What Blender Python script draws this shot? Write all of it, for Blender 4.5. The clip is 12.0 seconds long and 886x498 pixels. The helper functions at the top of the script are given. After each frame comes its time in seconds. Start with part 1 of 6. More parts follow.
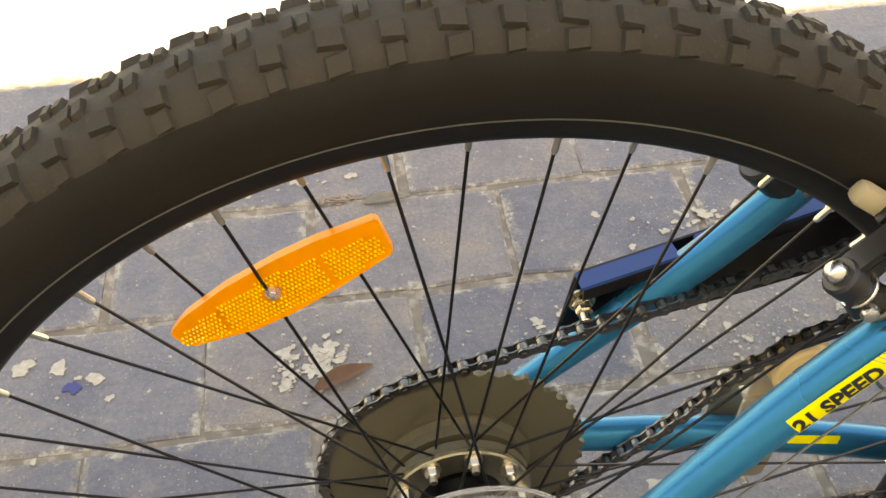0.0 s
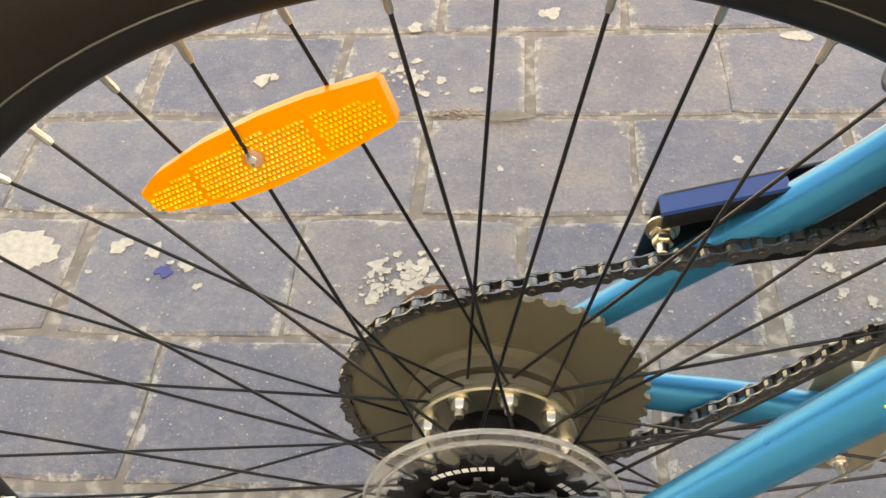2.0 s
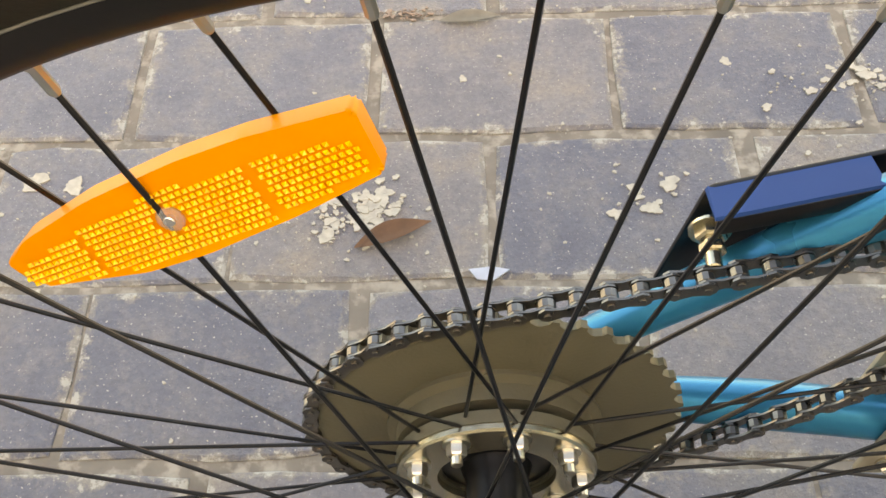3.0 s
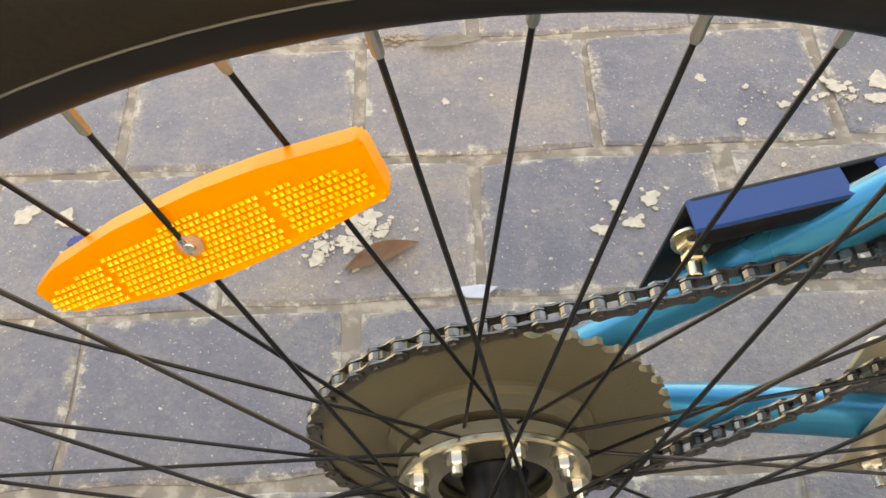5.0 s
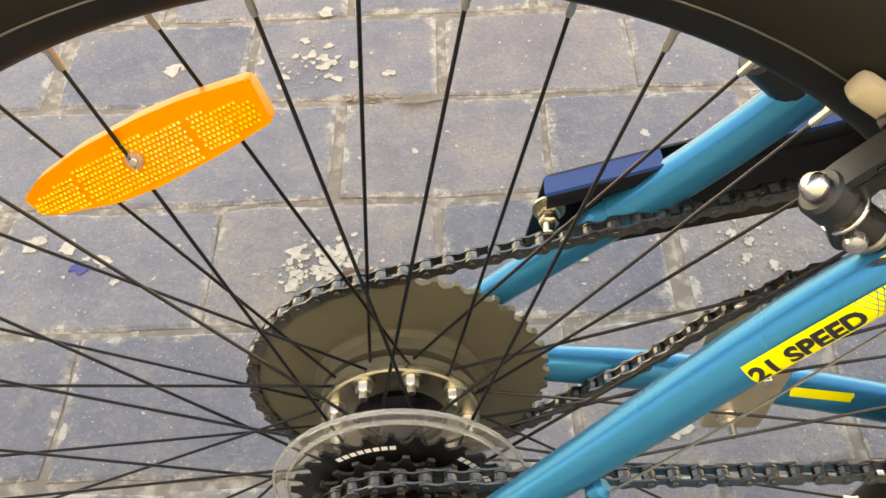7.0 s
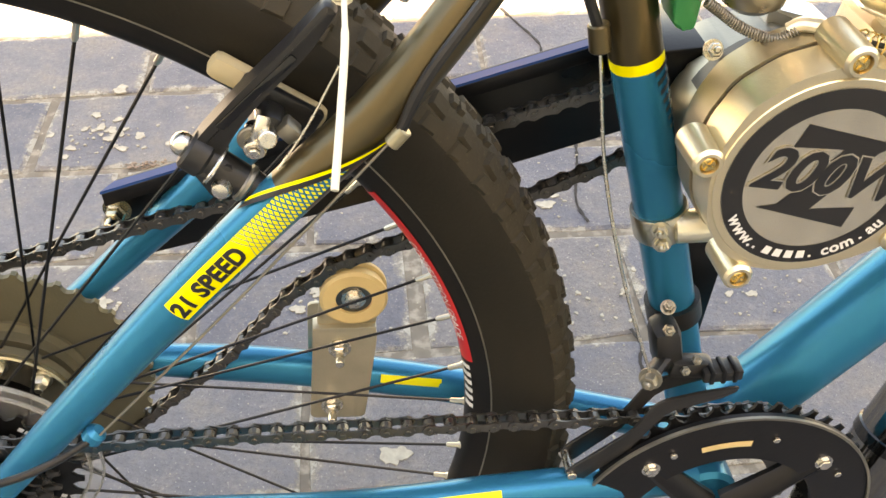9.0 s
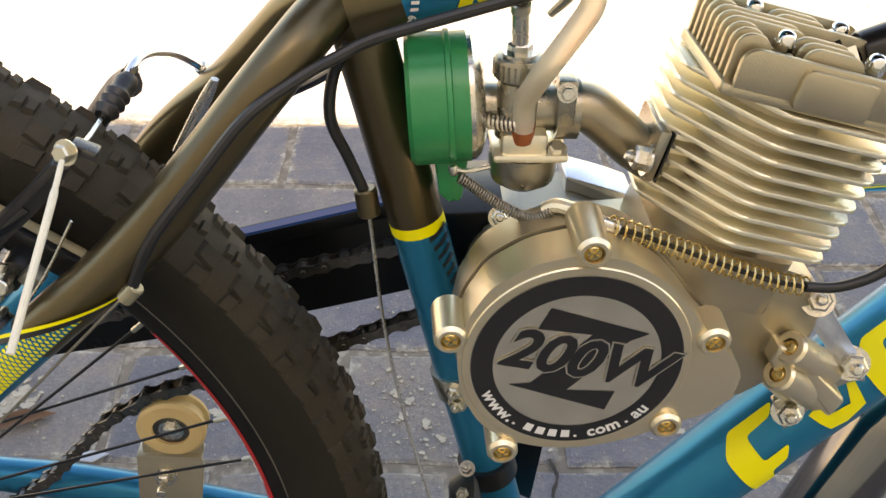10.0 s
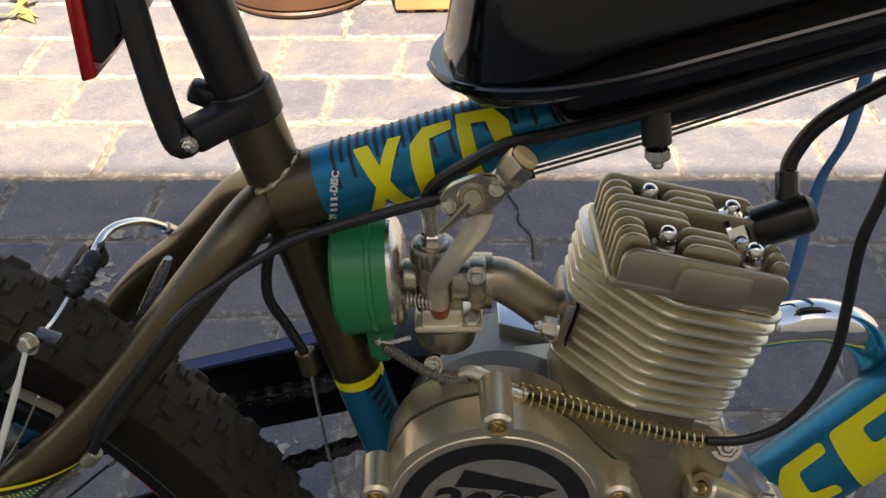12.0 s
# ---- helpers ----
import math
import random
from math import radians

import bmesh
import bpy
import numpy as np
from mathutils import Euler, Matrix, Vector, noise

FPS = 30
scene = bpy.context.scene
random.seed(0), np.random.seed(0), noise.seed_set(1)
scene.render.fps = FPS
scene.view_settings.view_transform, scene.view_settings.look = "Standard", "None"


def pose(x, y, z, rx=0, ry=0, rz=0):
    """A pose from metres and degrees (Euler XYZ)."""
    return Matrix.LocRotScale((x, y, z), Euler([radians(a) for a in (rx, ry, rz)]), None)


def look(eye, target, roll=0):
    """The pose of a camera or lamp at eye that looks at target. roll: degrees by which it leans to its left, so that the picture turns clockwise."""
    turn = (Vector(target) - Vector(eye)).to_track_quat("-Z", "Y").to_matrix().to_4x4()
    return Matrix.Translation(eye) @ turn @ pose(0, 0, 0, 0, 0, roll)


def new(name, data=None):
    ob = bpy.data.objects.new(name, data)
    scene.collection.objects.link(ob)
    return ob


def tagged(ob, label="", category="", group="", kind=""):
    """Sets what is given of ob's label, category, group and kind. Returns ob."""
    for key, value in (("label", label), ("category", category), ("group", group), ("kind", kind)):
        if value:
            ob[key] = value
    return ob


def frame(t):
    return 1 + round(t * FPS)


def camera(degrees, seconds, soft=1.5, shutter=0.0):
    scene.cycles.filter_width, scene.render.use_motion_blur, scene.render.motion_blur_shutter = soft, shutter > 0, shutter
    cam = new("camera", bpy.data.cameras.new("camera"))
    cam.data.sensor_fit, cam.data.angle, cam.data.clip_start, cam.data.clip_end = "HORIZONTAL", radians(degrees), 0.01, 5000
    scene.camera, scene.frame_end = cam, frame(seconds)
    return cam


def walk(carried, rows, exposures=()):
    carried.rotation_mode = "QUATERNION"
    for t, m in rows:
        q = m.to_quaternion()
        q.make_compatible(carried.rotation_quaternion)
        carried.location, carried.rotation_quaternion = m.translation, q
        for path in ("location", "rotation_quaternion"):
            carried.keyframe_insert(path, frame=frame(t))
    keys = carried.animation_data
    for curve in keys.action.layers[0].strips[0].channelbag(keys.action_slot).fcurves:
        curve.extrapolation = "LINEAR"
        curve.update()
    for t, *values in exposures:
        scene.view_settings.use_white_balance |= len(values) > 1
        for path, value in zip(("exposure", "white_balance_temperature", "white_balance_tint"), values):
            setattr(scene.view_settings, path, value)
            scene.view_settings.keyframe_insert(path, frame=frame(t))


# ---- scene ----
cam = camera(51.32, 12.0)
PATH = [
    (0, (-0.0468, -0.2276, 0.9148), (0.0467, 0.4512, 0.1864), -1.87),
    (0.5, (-0.0523, -0.2988, 0.8913), (-0.0325, 0.4102, 0.1863), -3.36),
    (1, (-0.0533, -0.3392, 0.8631), (-0.0491, 0.3878, 0.1765), -2.39),
    (1.5, (0.0171, -0.2963, 0.8676), (-0.0451, 0.4074, 0.1598), -3.15),
    (2, (0.0136, -0.1909, 0.8352), (-0.0659, 0.4497, 0.0715), -5.92),
    (2.5, (-0.0078, -0.1061, 0.8025), (-0.0573, 0.4697, -0.0136), -5.66),
    (3, (-0.0111, -0.0734, 0.7874), (-0.0346, 0.4541, -0.0619), -4.30),
    (3.2, (-0.0097, -0.0702, 0.7890), (-0.0280, 0.4464, -0.0670), -4.69),
    (4.8, (-0.0176, -0.0857, 0.8003), (-0.0219, 0.4529, -0.0422), -4.20),
    (5, (-0.0159, -0.0840, 0.8029), (-0.0201, 0.4616, -0.0351), -4.23),
    (5.5, (-0.0119, -0.0847, 0.8083), (-0.0171, 0.4727, -0.0219), -4.47),
    (6, (-0.0057, -0.1274, 0.8154), (-0.0139, 0.4426, -0.0062), -3.92),
    (6.5, (0.0007, -0.1550, 0.8255), (-0.0123, 0.4325, 0.0164), -3.85),
    (7, (0.0366, -0.1972, 0.8480), (0.0252, 0.4259, 0.0659), -3.91),
    (7.2, (0.0649, -0.2324, 0.8546), (0.0528, 0.4056, 0.0847), -3.53),
    (8.8, (0.2060, -0.3026, 0.8503), (0.2879, 0.3924, 0.1360), -0.86),
    (9, (0.2463, -0.3076, 0.8542), (0.3186, 0.3923, 0.1435), -0.24),
    (9.5, (0.3418, -0.3047, 0.8566), (0.3950, 0.4213, 0.1709), 2.11),
    (10, (0.3763, -0.2900, 0.8783), (0.4160, 0.4760, 0.2367), 1.84),
    (10.5, (0.3877, -0.2798, 0.9026), (0.4289, 0.5028, 0.2815), 1.13),
    (11, (0.4000, -0.2778, 0.9378), (0.4020, 0.4942, 0.3022), -0.86),
    (11.5, (0.4366, -0.2952, 0.9714), (0.4105, 0.4766, 0.3361), -1.50),
    (12, (0.4351, -0.2751, 0.9662), (0.4221, 0.4950, 0.3283), -1.36),
]
TINT = 16
EXPOSURES = [(t, e, k, TINT) for t, e, k in ((0, 3.66, 12200), (1, 3.62, 12200), (1.5, 3.42, 12200), (2, 3.93, 12200), (6.5, 4.0, 12200), (9, 4.02, 11500), (9.5, 3.9, 11000), (10, 3.2, 9700), (10.5, 2.7, 9500), (11, 2.15, 8500), (12, 1.88, 8300))]
walk(cam, [(t, look(eye, target, roll)) for t, eye, target, roll in PATH], EXPOSURES)

# ---- light: open shade of an added, unseen wall, sun on the paving beyond it ----
SUN_EL, SUN_AZ = 50.0, 8.0      # height of the sun, and how far it stands off the wall's normal
world = bpy.data.worlds.new("sky")
scene.world = world
world.use_nodes = True
wn = world.node_tree.nodes
sky = wn.new("ShaderNodeTexSky")
sky.sky_type, sky.sun_disc = "NISHITA", False
sky.sun_elevation, sky.sun_rotation = radians(SUN_EL), radians(180 - SUN_AZ)
world.node_tree.links.new(sky.outputs[0], wn["Background"].inputs[0])
wn["Background"].inputs[1].default_value = 0.07
sun_data = bpy.data.lights.new("sun", "SUN")
sun_data.energy, sun_data.angle, sun_data.color = 5.0, radians(0.53), (1.0, 0.98, 0.95)
sun = new("sun", sun_data)
sun_from = Vector((math.sin(radians(SUN_AZ)) * math.cos(radians(SUN_EL)), -math.cos(radians(SUN_AZ)) * math.cos(radians(SUN_EL)), math.sin(radians(SUN_EL))))
sun.matrix_world = look(sun_from * 20, (0, 0, 0))


# ---- materials ----
def material(name, colour, rough=0.5, metal=0.0, vary=0.25, scale=40.0, bump=0.0, bump_scale=300.0, coat=0.0, spec=0.5, dirt=None, dirt_amount=0.0):
    """A Principled surface with two scales of colour variation, uneven gloss and fine relief."""
    m = bpy.data.materials.new(name)
    m.use_nodes = True
    nt = m.node_tree
    n, link = nt.nodes, nt.links.new
    p = n["Principled BSDF"]
    co = n.new("ShaderNodeTexCoord")
    big, fine = n.new("ShaderNodeTexNoise"), n.new("ShaderNodeTexNoise")
    big.inputs["Scale"].default_value, big.inputs["Detail"].default_value = scale, 4
    fine.inputs["Scale"].default_value, fine.inputs["Detail"].default_value = bump_scale, 3
    link(co.outputs["Object"], big.inputs["Vector"]), link(co.outputs["Object"], fine.inputs["Vector"])
    mix = n.new("ShaderNodeMix")
    mix.data_type = "RGBA"
    mix.inputs["A"].default_value = (*[c * (1 - vary) for c in colour], 1)
    mix.inputs["B"].default_value = (*[min(1, c * (1 + vary)) for c in colour], 1)
    link(big.outputs["Fac"], mix.inputs["Factor"])
    out = mix.outputs["Result"]
    if dirt:
        ramp = n.new("ShaderNodeValToRGB")
        ramp.color_ramp.elements[0].position, ramp.color_ramp.elements[1].position = 0.62 - dirt_amount * 0.3, 0.78 - dirt_amount * 0.3
        link(fine.outputs["Fac"], ramp.inputs["Fac"])
        mix2 = n.new("ShaderNodeMix")
        mix2.data_type = "RGBA"
        mix2.inputs["B"].default_value = (*dirt, 1)
        link(ramp.outputs["Color"], mix2.inputs["Factor"]), link(out, mix2.inputs["A"])
        out = mix2.outputs["Result"]
    link(out, p.inputs["Base Color"])
    rr = n.new("ShaderNodeMapRange")
    rr.inputs["To Min"].default_value, rr.inputs["To Max"].default_value = max(0.02, rough * 0.8), min(1, rough * 1.25)
    link(big.outputs["Fac"], rr.inputs["Value"]), link(rr.outputs["Result"], p.inputs["Roughness"])
    p.inputs["Metallic"].default_value = metal
    p.inputs["Coat Weight"].default_value = coat
    p.inputs["Specular IOR Level"].default_value = spec
    if bump:
        b = n.new("ShaderNodeBump")
        b.inputs["Strength"].default_value, b.inputs["Distance"].default_value = bump, 0.0006
        link(fine.outputs["Fac"], b.inputs["Height"]), link(b.outputs["Normal"], p.inputs["Normal"])
    return m


BLUE = material("blue_frame_paint", (0.0, 0.182, 0.325), 0.28, 0.45, 0.12, 8, coat=0.06, spec=0.2)
BRONZE = material("gunmetal_frame_paint", (0.112, 0.087, 0.045), 0.32, 0.8, 0.2, 8, coat=0.2)
YELLOW = material("yellow_decal", (0.86, 0.79, 0.015), 0.45, 0, 0.06, 30)
BLACKINK = material("black_decal", (0.012, 0.012, 0.013), 0.4, 0, 0.2, 60)
WHITEINK = material("white_decal", (0.72, 0.72, 0.7), 0.45, 0, 0.08, 60)
REDINK = material("red_decal", (0.55, 0.02, 0.025), 0.4, 0, 0.12, 40)
SIDEWALL = material("black_sidewall_rubber", (0.0170, 0.0150, 0.0110), 0.7, 0, 0.4, 14, 0.3, 420, spec=0.22)
RUBBER = material("tyre_rubber", (0.041, 0.0355, 0.025), 0.72, 0, 0.5, 11, 0.6, 420, dirt=(0.055, 0.046, 0.031), dirt_amount=0.08, spec=0.22)
RIM = material("black_rim", (0.008, 0.0072, 0.0065), 0.42, 0.0, 0.3, 20, 0.1, 300, spec=0.25)
SPOKE = material("black_spoke", (0.012, 0.012, 0.012), 0.35, 0.5, 0.3, 30)
NICKEL = material("nickel", (0.68, 0.65, 0.58), 0.26, 1, 0.12, 200, 0.1, 500)
ZINC = material("zinc_plate", (0.6, 0.57, 0.47), 0.3, 1, 0.2, 90, 0.2, 400)
ZINCDULL = material("dull_yellowed_zinc", (0.47, 0.42, 0.31), 0.38, 0.55, 0.2, 60, 0.2, 500)
TAPMETAL = material("yellowish_zinc_casting", (0.47, 0.435, 0.32), 0.24, 0.95, 0.2, 80, 0.2, 1200)
BRASS = material("yellow_zinc", (0.74, 0.56, 0.25), 0.26, 1, 0.25, 200, 0.2, 600)
STEEL = material("dull_steel", (0.27, 0.255, 0.215), 0.42, 0.85, 0.2, 40, 0.2, 500)
SPROCKET = material("matte_olive_sprocket_steel", (0.150, 0.138, 0.092), 0.6, 0.5, 0.2, 40, 0.4, 500)
CHAIN = material("oiled_chain_steel", (0.145, 0.138, 0.125), 0.28, 0.9, 0.35, 160, 0.2, 700)
CAST = material("cast_aluminium", (0.92, 0.83, 0.655), 0.32, 0.85, 0.15, 25, 0.4, 900)
HEADCAST = material("brownish_cast_aluminium", (0.53, 0.46, 0.325), 0.36, 0.9, 0.2, 25, 0.3, 1500)
COVER = material("satin_cover_aluminium", (0.77, 0.67, 0.47), 0.29, 0.85, 0.1, 18, 0.2, 700)
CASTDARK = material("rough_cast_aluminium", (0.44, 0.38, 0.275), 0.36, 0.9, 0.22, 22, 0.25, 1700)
CARBMETAL = material("grey_die_cast_zinc", (0.36, 0.335, 0.27), 0.27, 0.92, 0.2, 60, 0.15, 1500)
WELD = material("pale_weld_metal", (0.34, 0.31, 0.21), 0.4, 0.7, 0.3, 90, 0.4, 400)
# bluish base puts the sky's reflection into the pale metal
PALE = material("sky_tinted_aluminium", (0.62, 0.66, 0.72), 0.3, 0.85, 0.1, 30, 0.3, 600)
CHROME = material("chrome", (0.85, 0.85, 0.83), 0.06, 1, 0.05, 20)
LABEL = material("silver_label", (0.70, 0.65, 0.53), 0.2, 0.85, 0.2, 70, 0.4, 75)
PLASTIC = material("black_plastic", (0.012, 0.012, 0.012), 0.4, 0, 0.3, 60, 0.2, 600)
GLOSS = material("gloss_black_paint", (0.004, 0.004, 0.004), 0.1, 0, 0.2, 10, coat=0.15)
# grey that carries the shade on the engine's inner case
SHADECASE = material("shaded_case_grey", (0.075, 0.07, 0.062), 0.45, 0.4, 0.25, 40, 0.2, 900)
CAPRUBBER = material("smooth_black_rubber", (0.008, 0.008, 0.008), 0.3, 0, 0.2, 40)
GUARD = material("satin_black_sheet", (0.007, 0.007, 0.008), 0.3, 0, 0.3, 20, 0.1, 300, spec=0.28)
GREEN = material("green_plastic", (0.005, 0.23, 0.075), 0.33, 0, 0.1, 40, 0.1, 400)
PADTAN = material("tan_rubber", (0.40, 0.335, 0.20), 0.7, 0, 0.15, 60, 0.3, 300)
BEIGE = material("beige_nylon", (0.68, 0.5, 0.24), 0.45, 0, 0.12, 60)
INNER = material("dark_inner_wire", (0.05, 0.046, 0.04), 0.4, 0.8, 0.2, 90)
CORD = material("white_cord", (0.74, 0.71, 0.58), 0.6, 0, 0.08, 200, 0.5, 900)
STRAP = material("blue_strap", (0.02, 0.14, 0.32), 0.7, 0, 0.25, 80, 0.6, 900)
REDLENS = material("red_reflector", (0.5, 0.008, 0.01), 0.15, 0, 0.15, 200, 0.4, 600, coat=0.8)
COPPER = material("red_copper_fitting", (0.45, 0.13, 0.05), 0.35, 0.6, 0.2, 90)
TERRACOTTA = material("brown_glazed_clay", (0.09, 0.04, 0.02), 0.5, 0, 0.3, 12, 0.3, 120)
ORANGECLAY = material("orange_clay", (0.42, 0.20, 0.08), 0.7, 0, 0.25, 14, 0.3, 120)
RUST = material("orange_rust", (0.29, 0.205, 0.145), 0.8, 0, 0.3, 60)
SOIL = material("dark_crack_soil", (0.035, 0.03, 0.026), 0.95, 0, 0.4, 60)
CREAM = material("cream_paint_spill", (0.41, 0.37, 0.29), 0.8, 0, 0.4, 120, 0.6, 300)
BLUESPILL = material("blue_paint_spill", (0.04, 0.05, 0.16), 0.7, 0, 0.2, 60)
LEAF = material("dry_leaf", (0.33, 0.29, 0.22), 0.6, 0, 0.35, 60, 0.5, 300)
LEAFRED = material("red_brown_leaf", (0.24, 0.12, 0.06), 0.6, 0, 0.4, 50, 0.5, 300)
DARKCHROME = material("dark_reflection_chrome", (0.22, 0.212, 0.20), 0.1, 1.0, 0.2, 30)
LEAFY = material("yellow_leaf", (0.55, 0.48, 0.16), 0.6, 0, 0.3, 30, 0.4, 200)
CHIP = material("pale_chip", (0.38, 0.41, 0.45), 0.4, 0, 0.2, 60)
WALL = material("shade_wall_cream", (0.64, 0.57, 0.47), 0.85, 0, 0.12, 2, 0.6, 60)


def clear_plastic(name, colour, rough, ior=1.45, trans=1.0):
    m = bpy.data.materials.new(name)
    m.use_nodes = True
    p = m.node_tree.nodes["Principled BSDF"]
    p.inputs["Base Color"].default_value = (*colour, 1)
    p.inputs["Transmission Weight"].default_value, p.inputs["Roughness"].default_value, p.inputs["IOR"].default_value = trans, rough, ior
    return m


CLEAR = clear_plastic("clear_plastic", (0.93, 0.93, 0.9), 0.1, 1.12, 0.93)
MILKY = clear_plastic("milky_plastic_edge", (0.74, 0.73, 0.68), 0.2, 1.3, 0.78)
# matte blue holds both the film and the sky reflected in it
SKYFILM = material("blue_sky_film", (0.013, 0.050, 0.155), 0.55, 0.0, 0.2, 10, spec=0.03)
HOSE = clear_plastic("milky_hose", (0.86, 0.79, 0.62), 0.35, 1.3, 0.55)
AMBERCASE = clear_plastic("amber_case", (1.0, 0.375, 0.007), 0.4, 1.25, 0.45)


def amber_prisms():
    m = bpy.data.materials.new("amber_prisms")
    m.use_nodes = True
    n, link = m.node_tree.nodes, m.node_tree.links.new
    p = n["Principled BSDF"]
    info = n.new("ShaderNodeNewGeometry")
    ramp = n.new("ShaderNodeValToRGB")
    # orange to yellow by cell: the prisms' glints put into the colour
    ramp.color_ramp.elements[0].color, ramp.color_ramp.elements[1].color = (1.0, 0.47, 0.010, 1), (1.0, 0.72, 0.045, 1)
    link(info.outputs["Random Per Island"], ramp.inputs["Fac"]), link(ramp.outputs["Color"], p.inputs["Base Color"])
    p.inputs["Roughness"].default_value = 0.12
    p.inputs["Subsurface Weight"].default_value = 0.2
    p.inputs["Coat Weight"].default_value = 0.6
    return m


PRISM = amber_prisms()


def brick_material(name, object_space):
    m = bpy.data.materials.new(name)
    m.use_nodes = True
    n, link = m.node_tree.nodes, m.node_tree.links.new
    p = n["Principled BSDF"]
    geo = n.new("ShaderNodeNewGeometry")
    info = n.new("ShaderNodeObjectInfo")

    def noise_node(scale, detail=4, rough=0.6):
        k = n.new("ShaderNodeTexNoise")
        k.inputs["Scale"].default_value, k.inputs["Detail"].default_value, k.inputs["Roughness"].default_value = scale, detail, rough
        link(geo.outputs["Position"], k.inputs["Vector"])
        return k

    def ramp(src, stops):
        r = n.new("ShaderNodeValToRGB")
        e = r.color_ramp.elements
        e[0].position, e[0].color = stops[0][0], (*stops[0][1], 1)
        e[1].position, e[1].color = stops[-1][0], (*stops[-1][1], 1)
        for pos, col in stops[1:-1]:
            x = e.new(pos)
            x.color = (*col, 1)
        link(src, r.inputs["Fac"])
        return r.outputs["Color"]

    def mixed(fac, a, b, mode="MIX"):
        x = n.new("ShaderNodeMix")
        x.data_type, x.blend_type = "RGBA", mode
        if isinstance(fac, float):
            x.inputs["Factor"].default_value = fac
        else:
            link(fac, x.inputs["Factor"])
        link(a, x.inputs["A"])
        if isinstance(b, tuple):
            x.inputs["B"].default_value = (*b, 1)
        else:
            link(b, x.inputs["B"])
        return x.outputs["Result"]

    patches, grain, specks, worn = noise_node(9, 6, 0.65), noise_node(150, 6, 0.75), noise_node(330, 2), noise_node(34, 6, 0.75)
    rnd = info.outputs["Random"] if object_space else geo.outputs["Random Per Island"]
    base = ramp(patches.outputs["Fac"], [(0.28, (0.125, 0.128, 0.148)), (0.5, (0.185, 0.182, 0.192)), (0.62, (0.235, 0.215, 0.195)), (0.75, (0.28, 0.235, 0.19))])
    tone = ramp(rnd, [(0.0, (0.74, 0.77, 0.85)), (0.5, (1.0, 1.0, 1.02)), (1.0, (1.2, 1.1, 0.98))])
    c = mixed(1.0, base, tone, "MULTIPLY")
    c = mixed(ramp(worn.outputs["Fac"], [(0.5, (0, 0, 0)), (0.72, (0.6, 0.6, 0.6))]), c, (0.3, 0.27, 0.24))
    c = mixed(ramp(grain.outputs["Fac"], [(0.3, (0.45, 0.45, 0.45)), (0.6, (0, 0, 0))]), c, (0.07, 0.07, 0.085))
    c = mixed(ramp(specks.outputs["Fac"], [(0.655, (0, 0, 0)), (0.72, (0.8, 0.8, 0.8))]), c, (0.50, 0.47, 0.40))
    if object_space:                            # sand and lichen that creep in from the joints
        gen = n.new("ShaderNodeTexCoord")
        sep = n.new("ShaderNodeSeparateXYZ")
        link(gen.outputs["Generated"], sep.inputs[0])

        def calc(op, a, b=None):
            k = n.new("ShaderNodeMath")
            k.operation = op
            for sock, v in zip(k.inputs, (a, b)):
                if v is None:
                    continue
                if isinstance(v, (int, float)):
                    sock.default_value = v
                else:
                    link(v, sock)
            return k.outputs[0]

        ex = calc("MULTIPLY", calc("SUBTRACT", 0.5, calc("ABSOLUTE", calc("SUBTRACT", sep.outputs[0], 0.5))), 0.255)
        ey = calc("MULTIPLY", calc("SUBTRACT", 0.5, calc("ABSOLUTE", calc("SUBTRACT", sep.outputs[1], 0.5))), 0.170)
        rag = noise_node(24, 6, 0.75)
        edge = calc("SUBTRACT", calc("MULTIPLY", calc("SUBTRACT", rag.outputs["Fac"], 0.36), 0.075), calc("MINIMUM", ex, ey))
        c = mixed(ramp(calc("MULTIPLY", edge, 60.0), [(0.0, (0, 0, 0)), (0.5, (0.8, 0.8, 0.8))]), c, (0.29, 0.255, 0.20))
        chips = noise_node(70, 4, 0.7)
        c = mixed(ramp(calc("ADD", calc("MULTIPLY", edge, 22.0), calc("MULTIPLY", chips.outputs["Fac"], 0.9)), [(0.62, (0, 0, 0)), (0.70, (0.8, 0.8, 0.8))]), c, (0.45, 0.42, 0.35))
    link(c, p.inputs["Base Color"])
    p.inputs["Roughness"].default_value = 0.62
    b = n.new("ShaderNodeBump")
    b.inputs["Strength"].default_value, b.inputs["Distance"].default_value = 0.9, 0.0042
    add = n.new("ShaderNodeMath")
    add.operation = "ADD"
    link(grain.outputs["Fac"], add.inputs[0]), link(worn.outputs["Fac"], add.inputs[1])
    link(add.outputs[0], b.inputs["Height"]), link(b.outputs["Normal"], p.inputs["Normal"])
    return m


BRICK = brick_material("blue_grey_paver", True)
BRICKFAR = brick_material("blue_grey_paver_far", False)
MORTAR = material("sandy_joint", (0.19, 0.160, 0.122), 0.95, 0, 0.55, 30, 0.9, 60, dirt=(0.33, 0.29, 0.225), dirt_amount=0.42)


# ---- mesh helpers ----
def finish(bm, angle=35):
    me = bpy.data.meshes.new("mesh")
    bmesh.ops.recalc_face_normals(bm, faces=bm.faces)
    bm.to_mesh(me)
    bm.free()
    for f in me.polygons:
        f.use_smooth = True
    me.set_sharp_from_angle(angle=radians(angle))
    return me


def part(name, bm, mats, parent, label="", angle=35):
    me = finish(bm, angle) if isinstance(bm, bmesh.types.BMesh) else bm
    ob = new(name, me)
    if not me.materials:
        for m in (mats if isinstance(mats, (list, tuple)) else [mats]):
            me.materials.append(m)
    ob.parent = parent
    if label:
        tagged(ob, label)
    return ob


